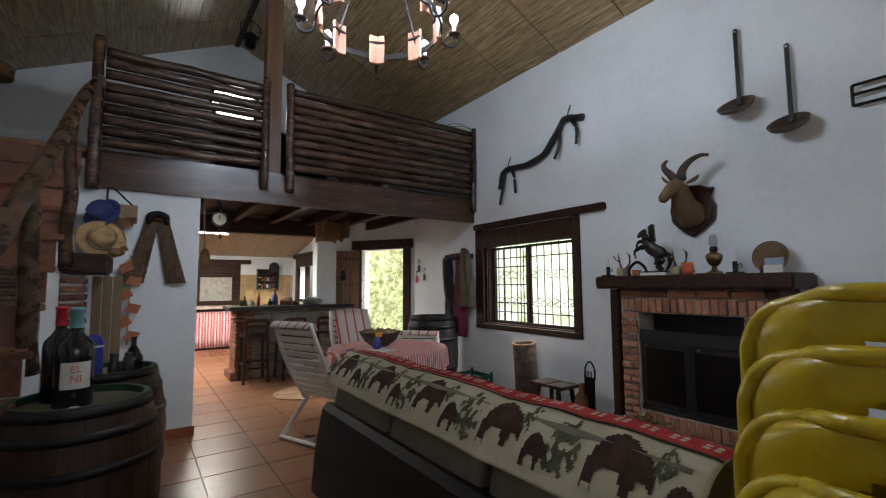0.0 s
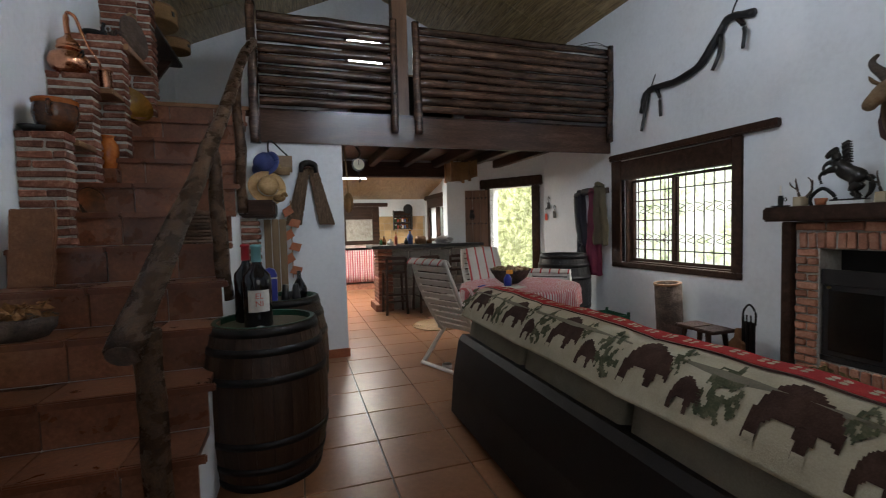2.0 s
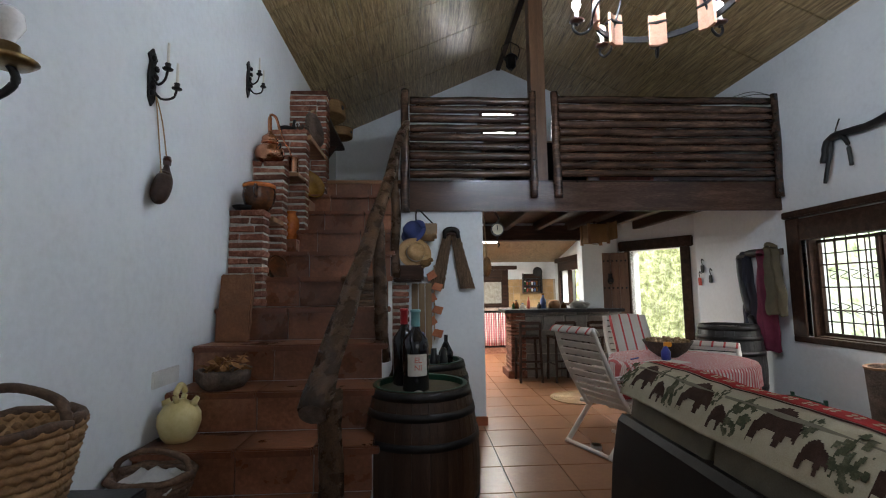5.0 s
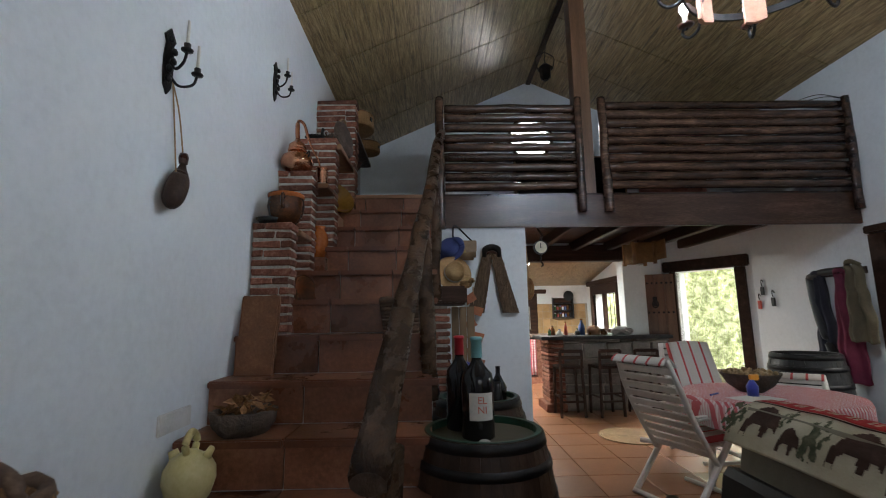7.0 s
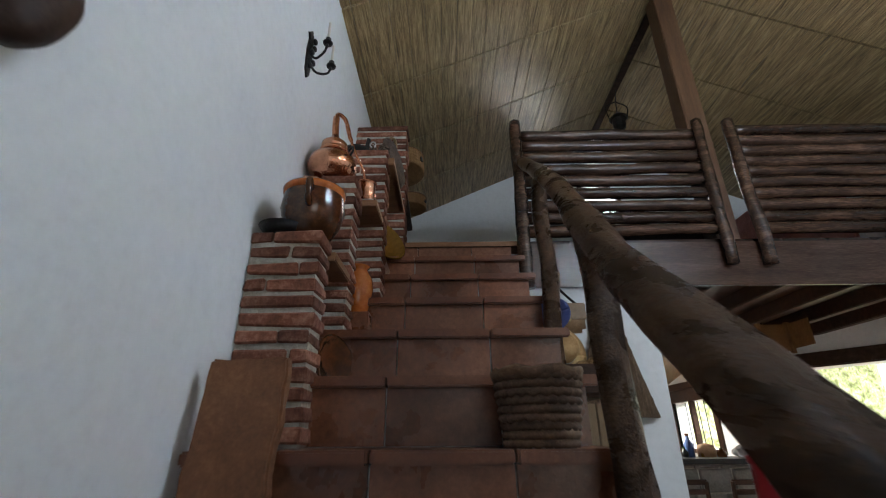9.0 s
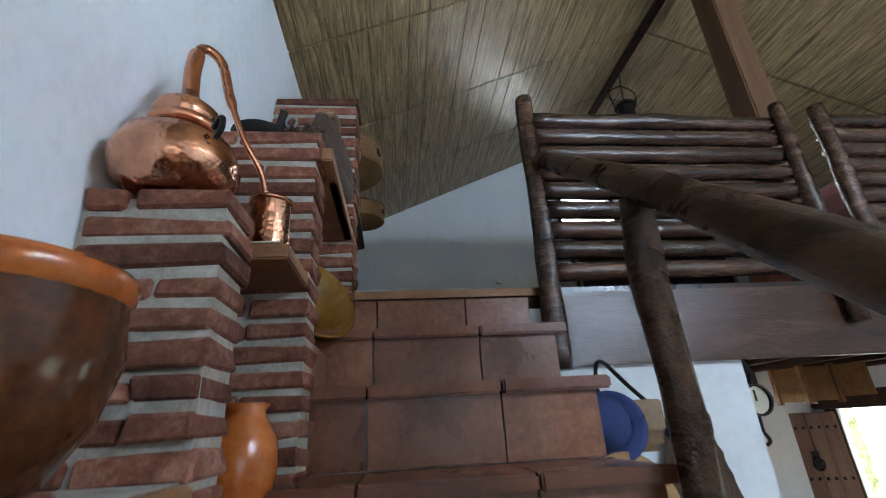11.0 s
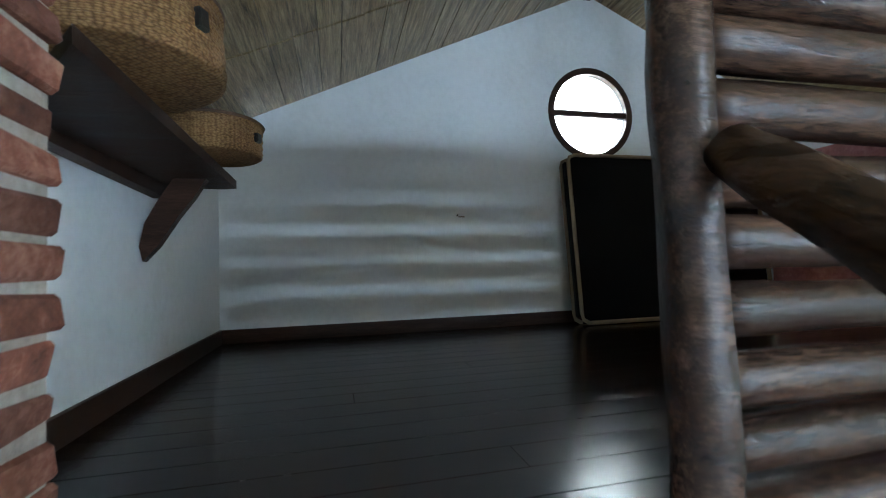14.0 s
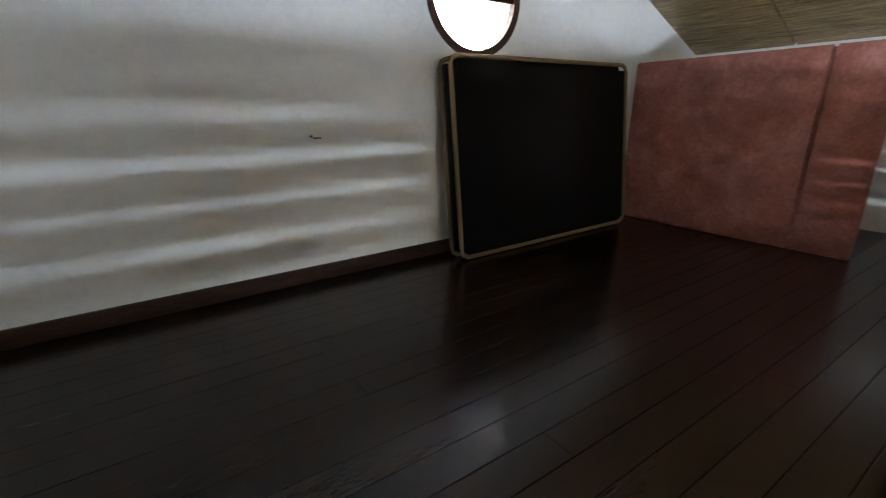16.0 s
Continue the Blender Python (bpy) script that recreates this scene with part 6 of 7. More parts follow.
part("chimney", turned([(0.018, 0.20), (0.03, 0.225), (0.026, 0.26), (0.017, 0.285), (0.015, 0.285), (0.024, 0.258), (0.028, 0.225), (0.016, 0.20)], 18), GLASS, oil, smooth=True)
tray = thing("straw_plate", "round woven straw plate leaning on the wall", "plate", at=pose(3.60, 1.25, MT + 0.118, 0, -80, 0))
for k in range(7):
    part("coil", turned([(0.016 * k + 0.001, -0.005), (0.016 * k + 0.009, 0.006), (0.016 * k + 0.016, -0.005)], 36), STRAW, tray, smooth=True)
frame_ = thing("leaning_postcards", "two pale postcards leaning in a dark box", "postcards", at=pose(3.36, 1.16, MT))
part("box", boxed(-0.02, 0.03, -0.02, 0.06, 0, 0.055), SHIELD, frame_)
part("card", boxed(-0.03, -0.027, -0.07, 0.035, 0.0, 0.05), PAPER, frame_)
part("card", boxed(-0.022, -0.0205, -0.075, 0.03, 0.045, 0.095), plain("blue_postcard", (0.3, 0.36, 0.45), 0.5), frame_)
twig = thing("brass_stick", "small brass hook lying on the mantel", "hook", at=pose(3.35, 1.60, MT))
part("stick", piped([(0, -0.05, 0.006), (0.02, 0.04, 0.006), (0.02, 0.05, 0.04)], 0.005, 6), BRASS, twig)

# hearth things
tongs = thing("fire_tool_stand", "black iron stand with fire tools", "fire tools", at=pose(3.45, 2.66, 0.0))
part("base", boxed(-0.07, 0.07, -0.07, 0.07, 0, 0.02, bevel=0.004), IRON, tongs)
part("back_plate", boxed(-0.012, 0.0, -0.055, 0.06, 0.02, 0.48, bevel=0.004), IRON, tongs)
part("loop", piped(bent([(0, -0.05, 0.46), (0, -0.05, 0.56), (0, 0, 0.62), (0, 0.05, 0.56), (0, 0.05, 0.46)], 5), 0.008, 8), IRON, tongs, smooth=True)
for k, y in enumerate((-0.035, 0.0, 0.035)):
    part("tool", piped([(-0.03, y, 0.06), (-0.03, y, 0.54)], 0.006, 6), IRON, tongs)
bellows = thing("hand_bellows", "wooden hand bellows leaning on the fire tools", "bellows", at=pose(3.38, 2.73, 0.02, 0, 6, 0))
part("board", prism(bmesh.new(), [(-0.015, 0), (0.015, 0), (0.03, 0.10), (0.065, 0.20), (0.055, 0.28), (0.02, 0.32), (0.012, 0.40), (-0.012, 0.40), (-0.02, 0.32), (-0.055, 0.28), (-0.065, 0.20), (-0.03, 0.10)], -0.02, 0.02, "x"), surface("bellows_wood", (0.10, 0.045, 0.018), (0.18, 0.085, 0.035), (0.27, 0.14, 0.06), 0.35, 4.0, 40.0), bellows)
poker = thing("iron_poker", "thin iron poker leaning by the hearth", "poker")
part("rod", piped([(3.42, 2.50, 0.0), (3.55, 2.36, 0.46)], 0.007, 6), IRON, poker)
plant = thing("dry_flower_pot", "low pot of dried yellow-brown flowers on the hearth", "plant", at=pose(3.14, 1.92, 0.20))
part("pot", turned([(0, 0), (0.08, 0), (0.10, 0.06), (0.09, 0.06), (0.07, 0.01), (0, 0.01)], 20), TERRACOTTA, plant, smooth=True)
bm = bmesh.new()
for k in range(170):
    a, r = rng.uniform(0, 6.28), rng.uniform(0.0, 0.20)
    p = Vector((r * math.cos(a) * 0.7, r * math.sin(a), 0.05 + rng.uniform(0, 0.10) * (1.2 - r * 3)))
    m = Matrix.Translation(p) @ Euler((rng.uniform(-1, 1), rng.uniform(-1, 1), a)).to_matrix().to_4x4()
    s = rng.uniform(0.012, 0.03)
    bm.faces.new([bm.verts.new(m @ Vector(q)) for q in ((-s, 0, 0), (0, -s * 0.5, 0.004), (s, 0, 0), (0, s * 0.5, 0.004))])
part("foliage", bm, surface("dried_foliage", (0.05, 0.035, 0.012), (0.13, 0.10, 0.035), (0.26, 0.19, 0.07), 0.9, 20.0, 90.0), plant)
stump = thing("hollow_log", "hollow bark-covered log standing by the wall", "log", at=pose(3.50, 3.50, 0, 0, -4, 0))
bm = turned([(0.125, 0), (0.12, 0.3), (0.125, 0.70), (0.10, 0.705), (0.095, 0.3), (0.10, 0.02), (0, 0.02)], 26)
for v in bm.verts:
    v.co.x *= 1 + 0.12 * noise.noise(v.co * 9)
    v.co.y *= 1 + 0.12 * noise.noise(v.co * 9 + Vector((4, 4, 4)))
part("bark", bm, CORK, stump, smooth=True)
part("cut_rim", turned([(0.098, 0.706), (0.128, 0.707), (0.126, 0.69), (0.10, 0.69)], 26), PALE_WOOD, stump)
bench = thing("low_stool", "small dark wooden stool by the wall", "stool", at=pose(3.38, 3.02, 0))
for k in range(2):
    part("seat_board", boxed(-0.13, 0.13, -0.20 + 0.205 * k, -0.005 + 0.205 * k, 0.35, 0.38, bevel=0.006), DARK_WOOD, bench)
for x in (-0.09, 0.09):
    for y in (-0.12, 0.12):
        part("leg", piped([(x, y, 0.35), (x * 1.35, y * 1.35, 0)], [0.024, 0.02], 8), DARK_WOOD, bench)

# ---------- east wall ----------
tro = thing("ibex_trophy", "mounted ibex head trophy on a red-brown wooden shield", "trophy head")
shield = bmesh.new()
prism(shield, [(1.79, 1.70), (1.87, 1.75), (1.95, 1.83), (1.965, 1.93), (1.93, 2.01), (1.955, 2.08), (1.88, 2.09), (1.79, 2.12), (1.70, 2.09), (1.62, 2.08), (1.65, 2.01), (1.61, 1.93), (1.625, 1.83), (1.71, 1.75)], 3.655, 3.698, "x")
bmesh.ops.bevel(shield, geom=[e for e in shield.edges if all(abs(v.co.x - 3.655) < 1e-4 for v in e.verts)], offset=0.014, segments=2, affect="EDGES")
part("shield", shield, SHIELD, tro)
bm = bmesh.new()
tube(bm, bent([(3.67, 1.79, 1.87), (3.56, 1.785, 1.93), (3.48, 1.775, 2.02), (3.44, 1.765, 2.08)], 5), [0.115, 0.113, 0.11, 0.106, 0.10, 0.094, 0.088, 0.082, 0.078, 0.074, 0.070, 0.068, 0.066, 0.064, 0.062, 0.05], 16)
tube(bm, bent([(3.46, 1.765, 2.09), (3.41, 1.80, 2.06), (3.37, 1.835, 2.01), (3.345, 1.855, 1.965)], 4), [0.062, 0.066, 0.066, 0.063, 0.058, 0.053, 0.048, 0.044, 0.041, 0.039, 0.038, 0.034, 0.022], 14)
for f in bm.faces:
    f.smooth = True
part("head", bm, HIDE, tro)
for pts in ([(3.45, 1.79, 2.13), (3.45, 1.835, 2.19), (3.46, 1.88, 2.24), (3.48, 1.90, 2.285), (3.50, 1.88, 2.32)], [(3.45, 1.75, 2.13), (3.46, 1.745, 2.20), (3.48, 1.70, 2.265), (3.50, 1.63, 2.30), (3.52, 1.57, 2.295)]):
    line = bent(pts, 6)
    part("horn", piped(line, [0.036 * (1 - 0.75 * i / len(line)) * (1 + 0.06 * (i % 2)) for i in range(len(line))], 12), HORN, tro, smooth=True)
for pts in ([(3.47, 1.72, 2.10), (3.47, 1.66, 2.12), (3.46, 1.62, 2.15)], [(3.43, 1.82, 2.11), (3.42, 1.86, 2.14), (3.42, 1.885, 2.18)]):
    part("ear", piped(bent(pts, 5), [0.012, 0.018, 0.023, 0.026, 0.027, 0.026, 0.023, 0.02, 0.015, 0.009, 0.003], 10, flat=0.45), HIDE, tro, smooth=True)
part("eye", ball(bmesh.new(), (3.392, 1.772, 2.078), 0.012, 10), BLACK, tro, smooth=True)

branch = thing("coat_branch", "crooked dark branch with hooks hung on the wall", "branch rack")
bx = 3.655
main = bent([(bx, 4.056, 2.50), (bx, 4.011, 2.657), (bx, 3.908, 2.726), (bx, 3.604, 2.705), (bx, 3.325, 2.767), (bx, 3.133, 2.966), (bx, 3.03, 3.064), (bx, 2.80, 3.014)], 7)
part("limb", piped(main, [0.034 + 0.008 * noise.noise(Vector((i * 0.4, 0, 0))) for i in range(len(main))], 10, 0.3), BLACK, branch, smooth=True)
for a, b, c in (((3.97, 2.70), (3.985, 2.52), (4.03, 2.30)), ((3.86, 2.71), (3.79, 2.60), (3.76, 2.40)), ((3.11, 2.96), (3.10, 2.80), (3.16, 2.66)), ((2.95, 3.04), (2.87, 2.92), (2.87, 2.75))):
    part("peg", piped(bent([(bx, *a), (bx - 0.02, *b), (bx - 0.035, *c)], 5), [0.022 - 0.0007 * i for i in range(11)], 8, 0.2), BLACK, branch, smooth=True)
for y, z in ((2.98, 3.07), (3.90, 2.74)):
    part("hook_wire", piped(bent([(bx - 0.03, y, z - 0.03), (XR - 0.02, y + 0.03, z + 0.06), (XR - 0.01, y, z + 0.14)], 4), 0.006, 6), IRON, branch)

def ladle(y, z_top, z_bowl, label):
    l = thing("copper_ladle", label, "ladle", "long iron ladles on the wall", at=pose(3.66, y, z_bowl))
    part("handle", boxed(-0.006, 0.006, -0.014, 0.014, 0.06, z_top - z_bowl, bevel=0.003), IRON, l)
    part("eyelet", piped([(0, 0.014 * math.cos(a * 0.5236), z_top - z_bowl + 0.012 + 0.014 * math.sin(a * 0.5236)) for a in range(13)], 0.004, 6), IRON, l)
    bm = turned([(0, -0.05), (0.06, -0.045), (0.11, -0.02), (0.125, 0.01), (0.12, 0.012), (0.10, -0.012), (0.05, -0.035), (0, -0.04)], 28)
    bmesh.ops.transform(bm, matrix=pose(-0.06, 0, 0.04, 0, -38, 0), verts=bm.verts)
    part("bowl", bm, surface("tarnished_bronze", (0.05, 0.04, 0.03), (0.12, 0.095, 0.07), (0.22, 0.18, 0.14), 0.4, 8.0, 60.0, metallic=0.7), l, smooth=True)
    part("nail", piped([(0.0, 0, z_top - z_bowl + 0.02), (0.04, 0, z_top - z_bowl + 0.02)], 0.004, 6), IRON, l)
ladle(1.40, 3.22, 2.60, "long-handled bronze ladle hanging on the wall")
ladle(1.09, 2.96, 2.37, "second long-handled bronze ladle hanging lower")
grate = thing("iron_grill", "black wrought-iron trivet hanging on the wall", "trivet", at=pose(3.66, 0.66, 2.50))
for z in (-0.07, 0.0, 0.06):
    part("bar", piped([(0, -0.12, z), (0, 0.11, z)], 0.010, 8), IRON, grate)
for y in (-0.12, 0.11):
    part("upright", piped([(0, y, -0.20 if y < 0 else -0.07), (0, y, 0.06)], 0.010, 8), IRON, grate)

# window in the east wall
win = thing("window_east", "dark wooden window with an iron grille outside", "window", kind="structure")
y0, y1, z0, z1 = WIN
for d in ((2.915, 4.60, 0.775, 0.835), (2.915, 3.015, 0.836, 2.04), (4.44, 4.60, 0.836, 2.04)):
    part("casing", boxed(XR - 0.022, XR + 0.05, *d, bevel=0.005), DARK_WOOD, win)
part("shutter_box", boxed(XR - 0.016, XR + 0.10, 3.016, 4.439, 1.81, 2.03, bevel=0.005), DARK_WOOD, win)
lint = part("lintel", boxed(XR - 0.06, XR + 0.02, 2.60, 4.60, 2.042, 2.115, bevel=0.010), DARK_WOOD, win)
for d in ((3.002, 3.03, 0.832, 1.978), (4.41, 4.438, 0.832, 1.978), (3.031, 4.409, 0.832, 0.846)):
    part("reveal_lining", boxed(XR + 0.052, XR + 0.19, *d), DARK_WOOD, win)
for a, b, x, panes in ((3.04, 3.775, XR + 0.08, False), (3.735, 4.40, XR + 0.115, True)):
    sash = part("sash", boxed(x, x + 0.03, a, a + 0.028, 0.85, 1.80), DARK_WOOD, win)
    box(bm := bmesh.new(), x, x + 0.03, b - 0.028, b, 0.85, 1.80)
    box(bm, x, x + 0.03, a + 0.028, b - 0.028, 0.85, 0.882)
    box(bm, x, x + 0.03, a + 0.028, b - 0.028, 1.772, 1.80)
    part("sash_rails", bm, DARK_WOOD, sash)
    p = part("pane", boxed(x + 0.012, x + 0.016, a + 0.028, b - 0.028, 0.882, 1.772), GLASS, sash)
    p.visible_shadow = False
    if panes:
        for k in (1, 2, 3):
            zz = 0.882 + 0.89 * k / 4
            part("muntin", boxed(x + 0.003, x + 0.0115, a + 0.028, b - 0.028, zz - 0.007, zz + 0.007), DARK_WOOD, sash)
        for yy in (4.20, 3.90):
            part("muntin", boxed(x + 0.0005, x + 0.0028, yy - 0.007, yy + 0.007, 0.882, 1.772), DARK_WOOD, sash)
for k in range(13):
    y = 3.03 + k * 0.113
    part("grille_bar", boxed(XR + 0.200, XR + 0.209, y, y + 0.009, 0.833, 1.975), IRON, win)
    if k < 12:
        for zz in (1.12, 1.45):
            part("grille_scroll", piped(bent([(XR + 0.205, y + 0.012, zz - 0.05), (XR + 0.205, y + 0.095, zz - 0.02), (XR + 0.205, y + 0.02, zz + 0.02), (XR + 0.205, y + 0.105, zz + 0.05)], 4), 0.0045, 5), IRON, win)
for z in (0.98, 1.66):
    part("grille_bar", boxed(XR + 0.195, XR + 0.199, 3.0, 4.44, z, z + 0.012), IRON, win)

# clothes on the right-hand wall
yoke = thing("framed_mirror", "black ox-yoke frame leaning on the wall", "yoke frame")
for pts in ([(3.66, 5.27, 1.69), (3.64, 5.22, 1.35), (3.64, 5.12, 1.0), (3.64, 5.0, 0.7)], [(3.66, 5.27, 1.69), (3.655, 5.1, 1.73), (3.655, 4.87, 1.73)]):
    line = bent(pts, 6)
    part("beam", piped(line, 0.05, 10, 0.1, flat=0.8), BLACK, yoke, smooth=True)
def garment(label, at, width, drop, material, seed, depth=0.07, taper=0.5, cls="jacket"):
    g = thing(cls, label, cls, "clothes hung on the wall", at=pose(*at))
    def s(u, v):
        wv = width * (taper + (1 - taper) * min(1, v * 1.6)) * (1 + 0.10 * noise.noise(Vector((v * 4, seed, 0))))
        f = math.sin(u * math.pi)
        return Vector((-depth * f * (0.75 + 0.35 * math.sin(u * 15 + seed + v * 2)) - 0.03, (u - 0.5) * wv + 0.03 * noise.noise(Vector((seed, v * 5, 1))), -drop * v - 0.04 * noise.noise(Vector((u * 4, seed, 3))) * v))
    part("cloth", thick(sheet(bmesh.new(), 26, 26, s), 0.006), material, g, smooth=True)
    part("collar", piped(bent([(-0.03, -0.06, -0.01), (-0.07, -0.02, 0.03), (-0.07, 0.03, 0.03), (-0.03, 0.07, -0.01)], 4), 0.022, 8), material, g, smooth=True)
    return g
garment("navy coat with a pale tag hung on the wall", (3.69, 5.16, 1.70), 0.26, 1.0, NAVY, 3, 0.05)
garment("maroon jacket hung on the wall", (3.66, 4.86, 1.70), 0.30, 1.05, MAROON, 7, 0.09)
garment("olive hunting jacket over a maroon one", (3.60, 4.66, 1.76), 0.28, 0.72, OLIVE, 11, 0.09)
pegs = thing("coat_hook_board", "dark wooden coat hook board", "coat hooks")
part("board", boxed(XR - 0.02, XR - 0.001, 4.66, 5.25, 1.68, 1.75, bevel=0.004), DARK_WOOD, pegs)
crate = thing("plastic_crate", "dark green slatted plastic crate on the floor", "crate", at=pose(3.25, 4.32, 0))
for k in range(4):
    box(bm := bmesh.new(), -0.27, 0.27, -0.19, -0.175, 0.02 + 0.065 * k, 0.065 + 0.065 * k)
    box(bm, -0.27, 0.27, 0.175, 0.19, 0.02 + 0.065 * k, 0.065 + 0.065 * k)
    box(bm, -0.285, -0.27, -0.19, 0.19, 0.02 + 0.065 * k, 0.065 + 0.065 * k)
    box(bm, 0.27, 0.285, -0.19, 0.19, 0.02 + 0.065 * k, 0.065 + 0.065 * k)
    part("slat", bm, GREEN_CRATE, crate)
part("bottom", boxed(-0.27, 0.27, -0.175, 0.175, 0.0, 0.02), GREEN_CRATE, crate)
for x in (-0.28, 0.28):
    for y in (-0.185, 0.185):
        part("corner_post", boxed(x - 0.012, x + 0.012, y - 0.012, y + 0.012, 0, 0.29), GREEN_CRATE, crate)
for y, z, m in ((6.02, 1.60, BLACK), (6.09, 1.43, plain("red_plastic_tag", (0.55, 0.07, 0.04), 0.4)), (5.86, 1.46, BLACK)):
    ks = thing("key_bunch", "small bunch of keys on a wall hook", "keys", "keys by the door", at=pose(3.685, y, z))
    part("hook", piped(bent([(0.01, 0, 0.10), (-0.01, 0, 0.13), (-0.02, 0, 0.10), (-0.012, 0, 0.05)], 4), 0.006, 6), IRON, ks)
    part("fob", boxed(-0.022, -0.004, -0.03, 0.03, -0.06, 0.045, bevel=0.006), m, ks)

# ---------- garden door ----------
def in_door(bm):
    bmesh.ops.transform(bm, matrix=CH, verts=bm.verts)
    return bm
dr = thing("door_frame", "dark heavy timber door frame with a beam lintel", "door frame", kind="structure")
part("jamb", in_door(boxed(DOOR[0] - 0.13, DOOR[0], -0.03, 0.10, 0, 1.93, bevel=0.006)), DARK_WOOD, dr)
part("jamb", in_door(boxed(DOOR[1], DOOR[1] + 0.09, -0.03, 0.10, 0, 1.93, bevel=0.006)), DARK_WOOD, dr)
part("lintel", in_door(boxed(DOOR[0] - 0.18, DOOR[1] + 0.18, -0.045, 0.10, 1.932, 2.09, bevel=0.014)), DARK_WOOD, dr)
leaf = thing("plank_door", "studded brown plank door leaf standing open", "door", at=Matrix.Translation((3.09, 6.99, 0)) @ Matrix.Rotation(math.atan2(0.17, -0.48), 4, "Z"))
for k in range(4):
    part("board", boxed(0.13 * k, 0.13 * k + 0.127, -0.022, 0.022, 0.02, 1.91, bevel=0.004), surface("door_plank_%d" % k, (0.08, 0.042, 0.024), (0.15, 0.083, 0.05), (0.23, 0.135, 0.085), 0.5, 2.0, 40.0, (6, 6, 0.6), 0.3), leaf)
for z in (0.3, 0.8, 1.35, 1.78):
    for k in range(8):
        part("stud", ball(bmesh.new(), (0.035 + 0.065 * k, 0.024, z), 0.015, 8, (1, 0.6, 1)), IRON, leaf, smooth=True)
part("knocker_plate", boxed(0.24, 0.30, 0.0235, 0.032, 1.44, 1.58, bevel=0.003), IRON, leaf)
part("knocker", piped([(0.27 + 0.04 * math.cos(a * 0.5236), 0.045, 1.47 + 0.05 * math.sin(a * 0.5236)) for a in range(13)], 0.009, 8), IRON, leaf, smooth=True)
curtain = thing("bead_curtain", "fine pale strand curtain in the doorway", "strand curtain")
strands = bmesh.new()
for k in range(34):
    u = DOOR[0] + 0.012 + k * 0.0225
    tube(strands, [CH @ Vector((u, 0.14, 1.92)), CH @ Vector((u + rng.uniform(-0.006, 0.006), 0.14 + rng.uniform(-0.01, 0.01), 1.0)), CH @ Vector((u + rng.uniform(-0.01, 0.01), 0.14, 0.03))], 0.0016, 5)
tagged(part("strands", strands, plain("pale_bead_strand", (0.55, 0.5, 0.36), 0.5), curtain), kind="stuff")

# ---------- dining corner ----------
table = thing("round_table", "round dining table under a red gingham cloth", "table", at=pose(2.02, 3.88, 0))
part("tabletop", turned([(0, 0.70), (0.56, 0.70), (0.57, 0.715), (0.56, 0.735), (0, 0.735)], 48), WHITE_PLASTIC, table)
for a in range(4):
    c, s = math.cos(a * 1.5708 + 0.78), math.sin(a * 1.5708 + 0.78)
    part("leg", piped([(0.36 * c, 0.36 * s, 0.70), (0.42 * c, 0.42 * s, 0)], 0.025, 10), WHITE_PLASTIC, table)
cloth = thing("gingham_tablecloth", "red and white gingham tablecloth with a clear cover", "tablecloth", at=pose(2.02, 3.88, 0.737))
def cl(u, v):
    a, r = u * 6.2832, v * 0.72
    if r < 0.575:
        return Vector((r * math.cos(a), r * math.sin(a), 0.003))
    return Vector(((0.575 + 0.02 * math.sin(a * 11) * (r - 0.575) * 6) * math.cos(a), (0.575 + 0.02 * math.sin(a * 11) * (r - 0.575) * 6) * math.sin(a), 0.003 - (r - 0.575) * 1.25))
part("cloth", sheet(bmesh.new(), 96, 18, cl), GINGHAM, cloth, smooth=True)
paper = thing("paper_sheet", "white paper sheet lying on the table", "paper", at=pose(1.80, 3.68, 0.743, 0, 0, 20))
part("sheet", boxed(-0.15, 0.15, -0.11, 0.11, 0, 0.002), PAPER, paper)
bowl = thing("wooden_bowl", "dark carved wooden bowl full of nuts", "bowl", at=pose(1.98, 3.98, 0.742))
part("shell", turned([(0, 0), (0.08, 0), (0.15, 0.05), (0.20, 0.13), (0.205, 0.14), (0.19, 0.138), (0.14, 0.06), (0.07, 0.02), (0, 0.02)], 28), CORK, bowl, smooth=True)
bm = bmesh.new()
for k in range(70):
    a, r = rng.uniform(0, 6.28), 0.17 * math.sqrt(rng.random())
    ball(bm, (r * math.cos(a), r * math.sin(a), 0.125 + rng.uniform(0, 0.025)), 0.017, 6)
tagged(part("nuts", bm, surface("walnut_shell", (0.12, 0.07, 0.025), (0.25, 0.16, 0.07), (0.38, 0.27, 0.13), 0.7, 20.0, 80.0), bowl, smooth=True), kind="stuff")
spray = thing("spray_bottle", "blue bottle with an orange spray head", "spray bottle", at=pose(1.85, 3.78, 0.742))
part("bottle", turned([(0, 0), (0.035, 0), (0.038, 0.07), (0.02, 0.10), (0.012, 0.115), (0, 0.115)], 16), BLUE_TIN, spray, smooth=True)
part("trigger", boxed(-0.015, 0.05, -0.012, 0.012, 0.11, 0.15, bevel=0.005), plain("orange_plastic", (0.7, 0.28, 0.02), 0.4), spray)
pen = thing("pen", "small blue pen lying on the tablecloth", "pen", at=pose(1.62, 3.86, 0.748, 0, 0, 35))
part("barrel", piped([(-0.06, 0, 0), (0.06, 0, 0)], 0.006, 8), BLUE_TIN, pen)

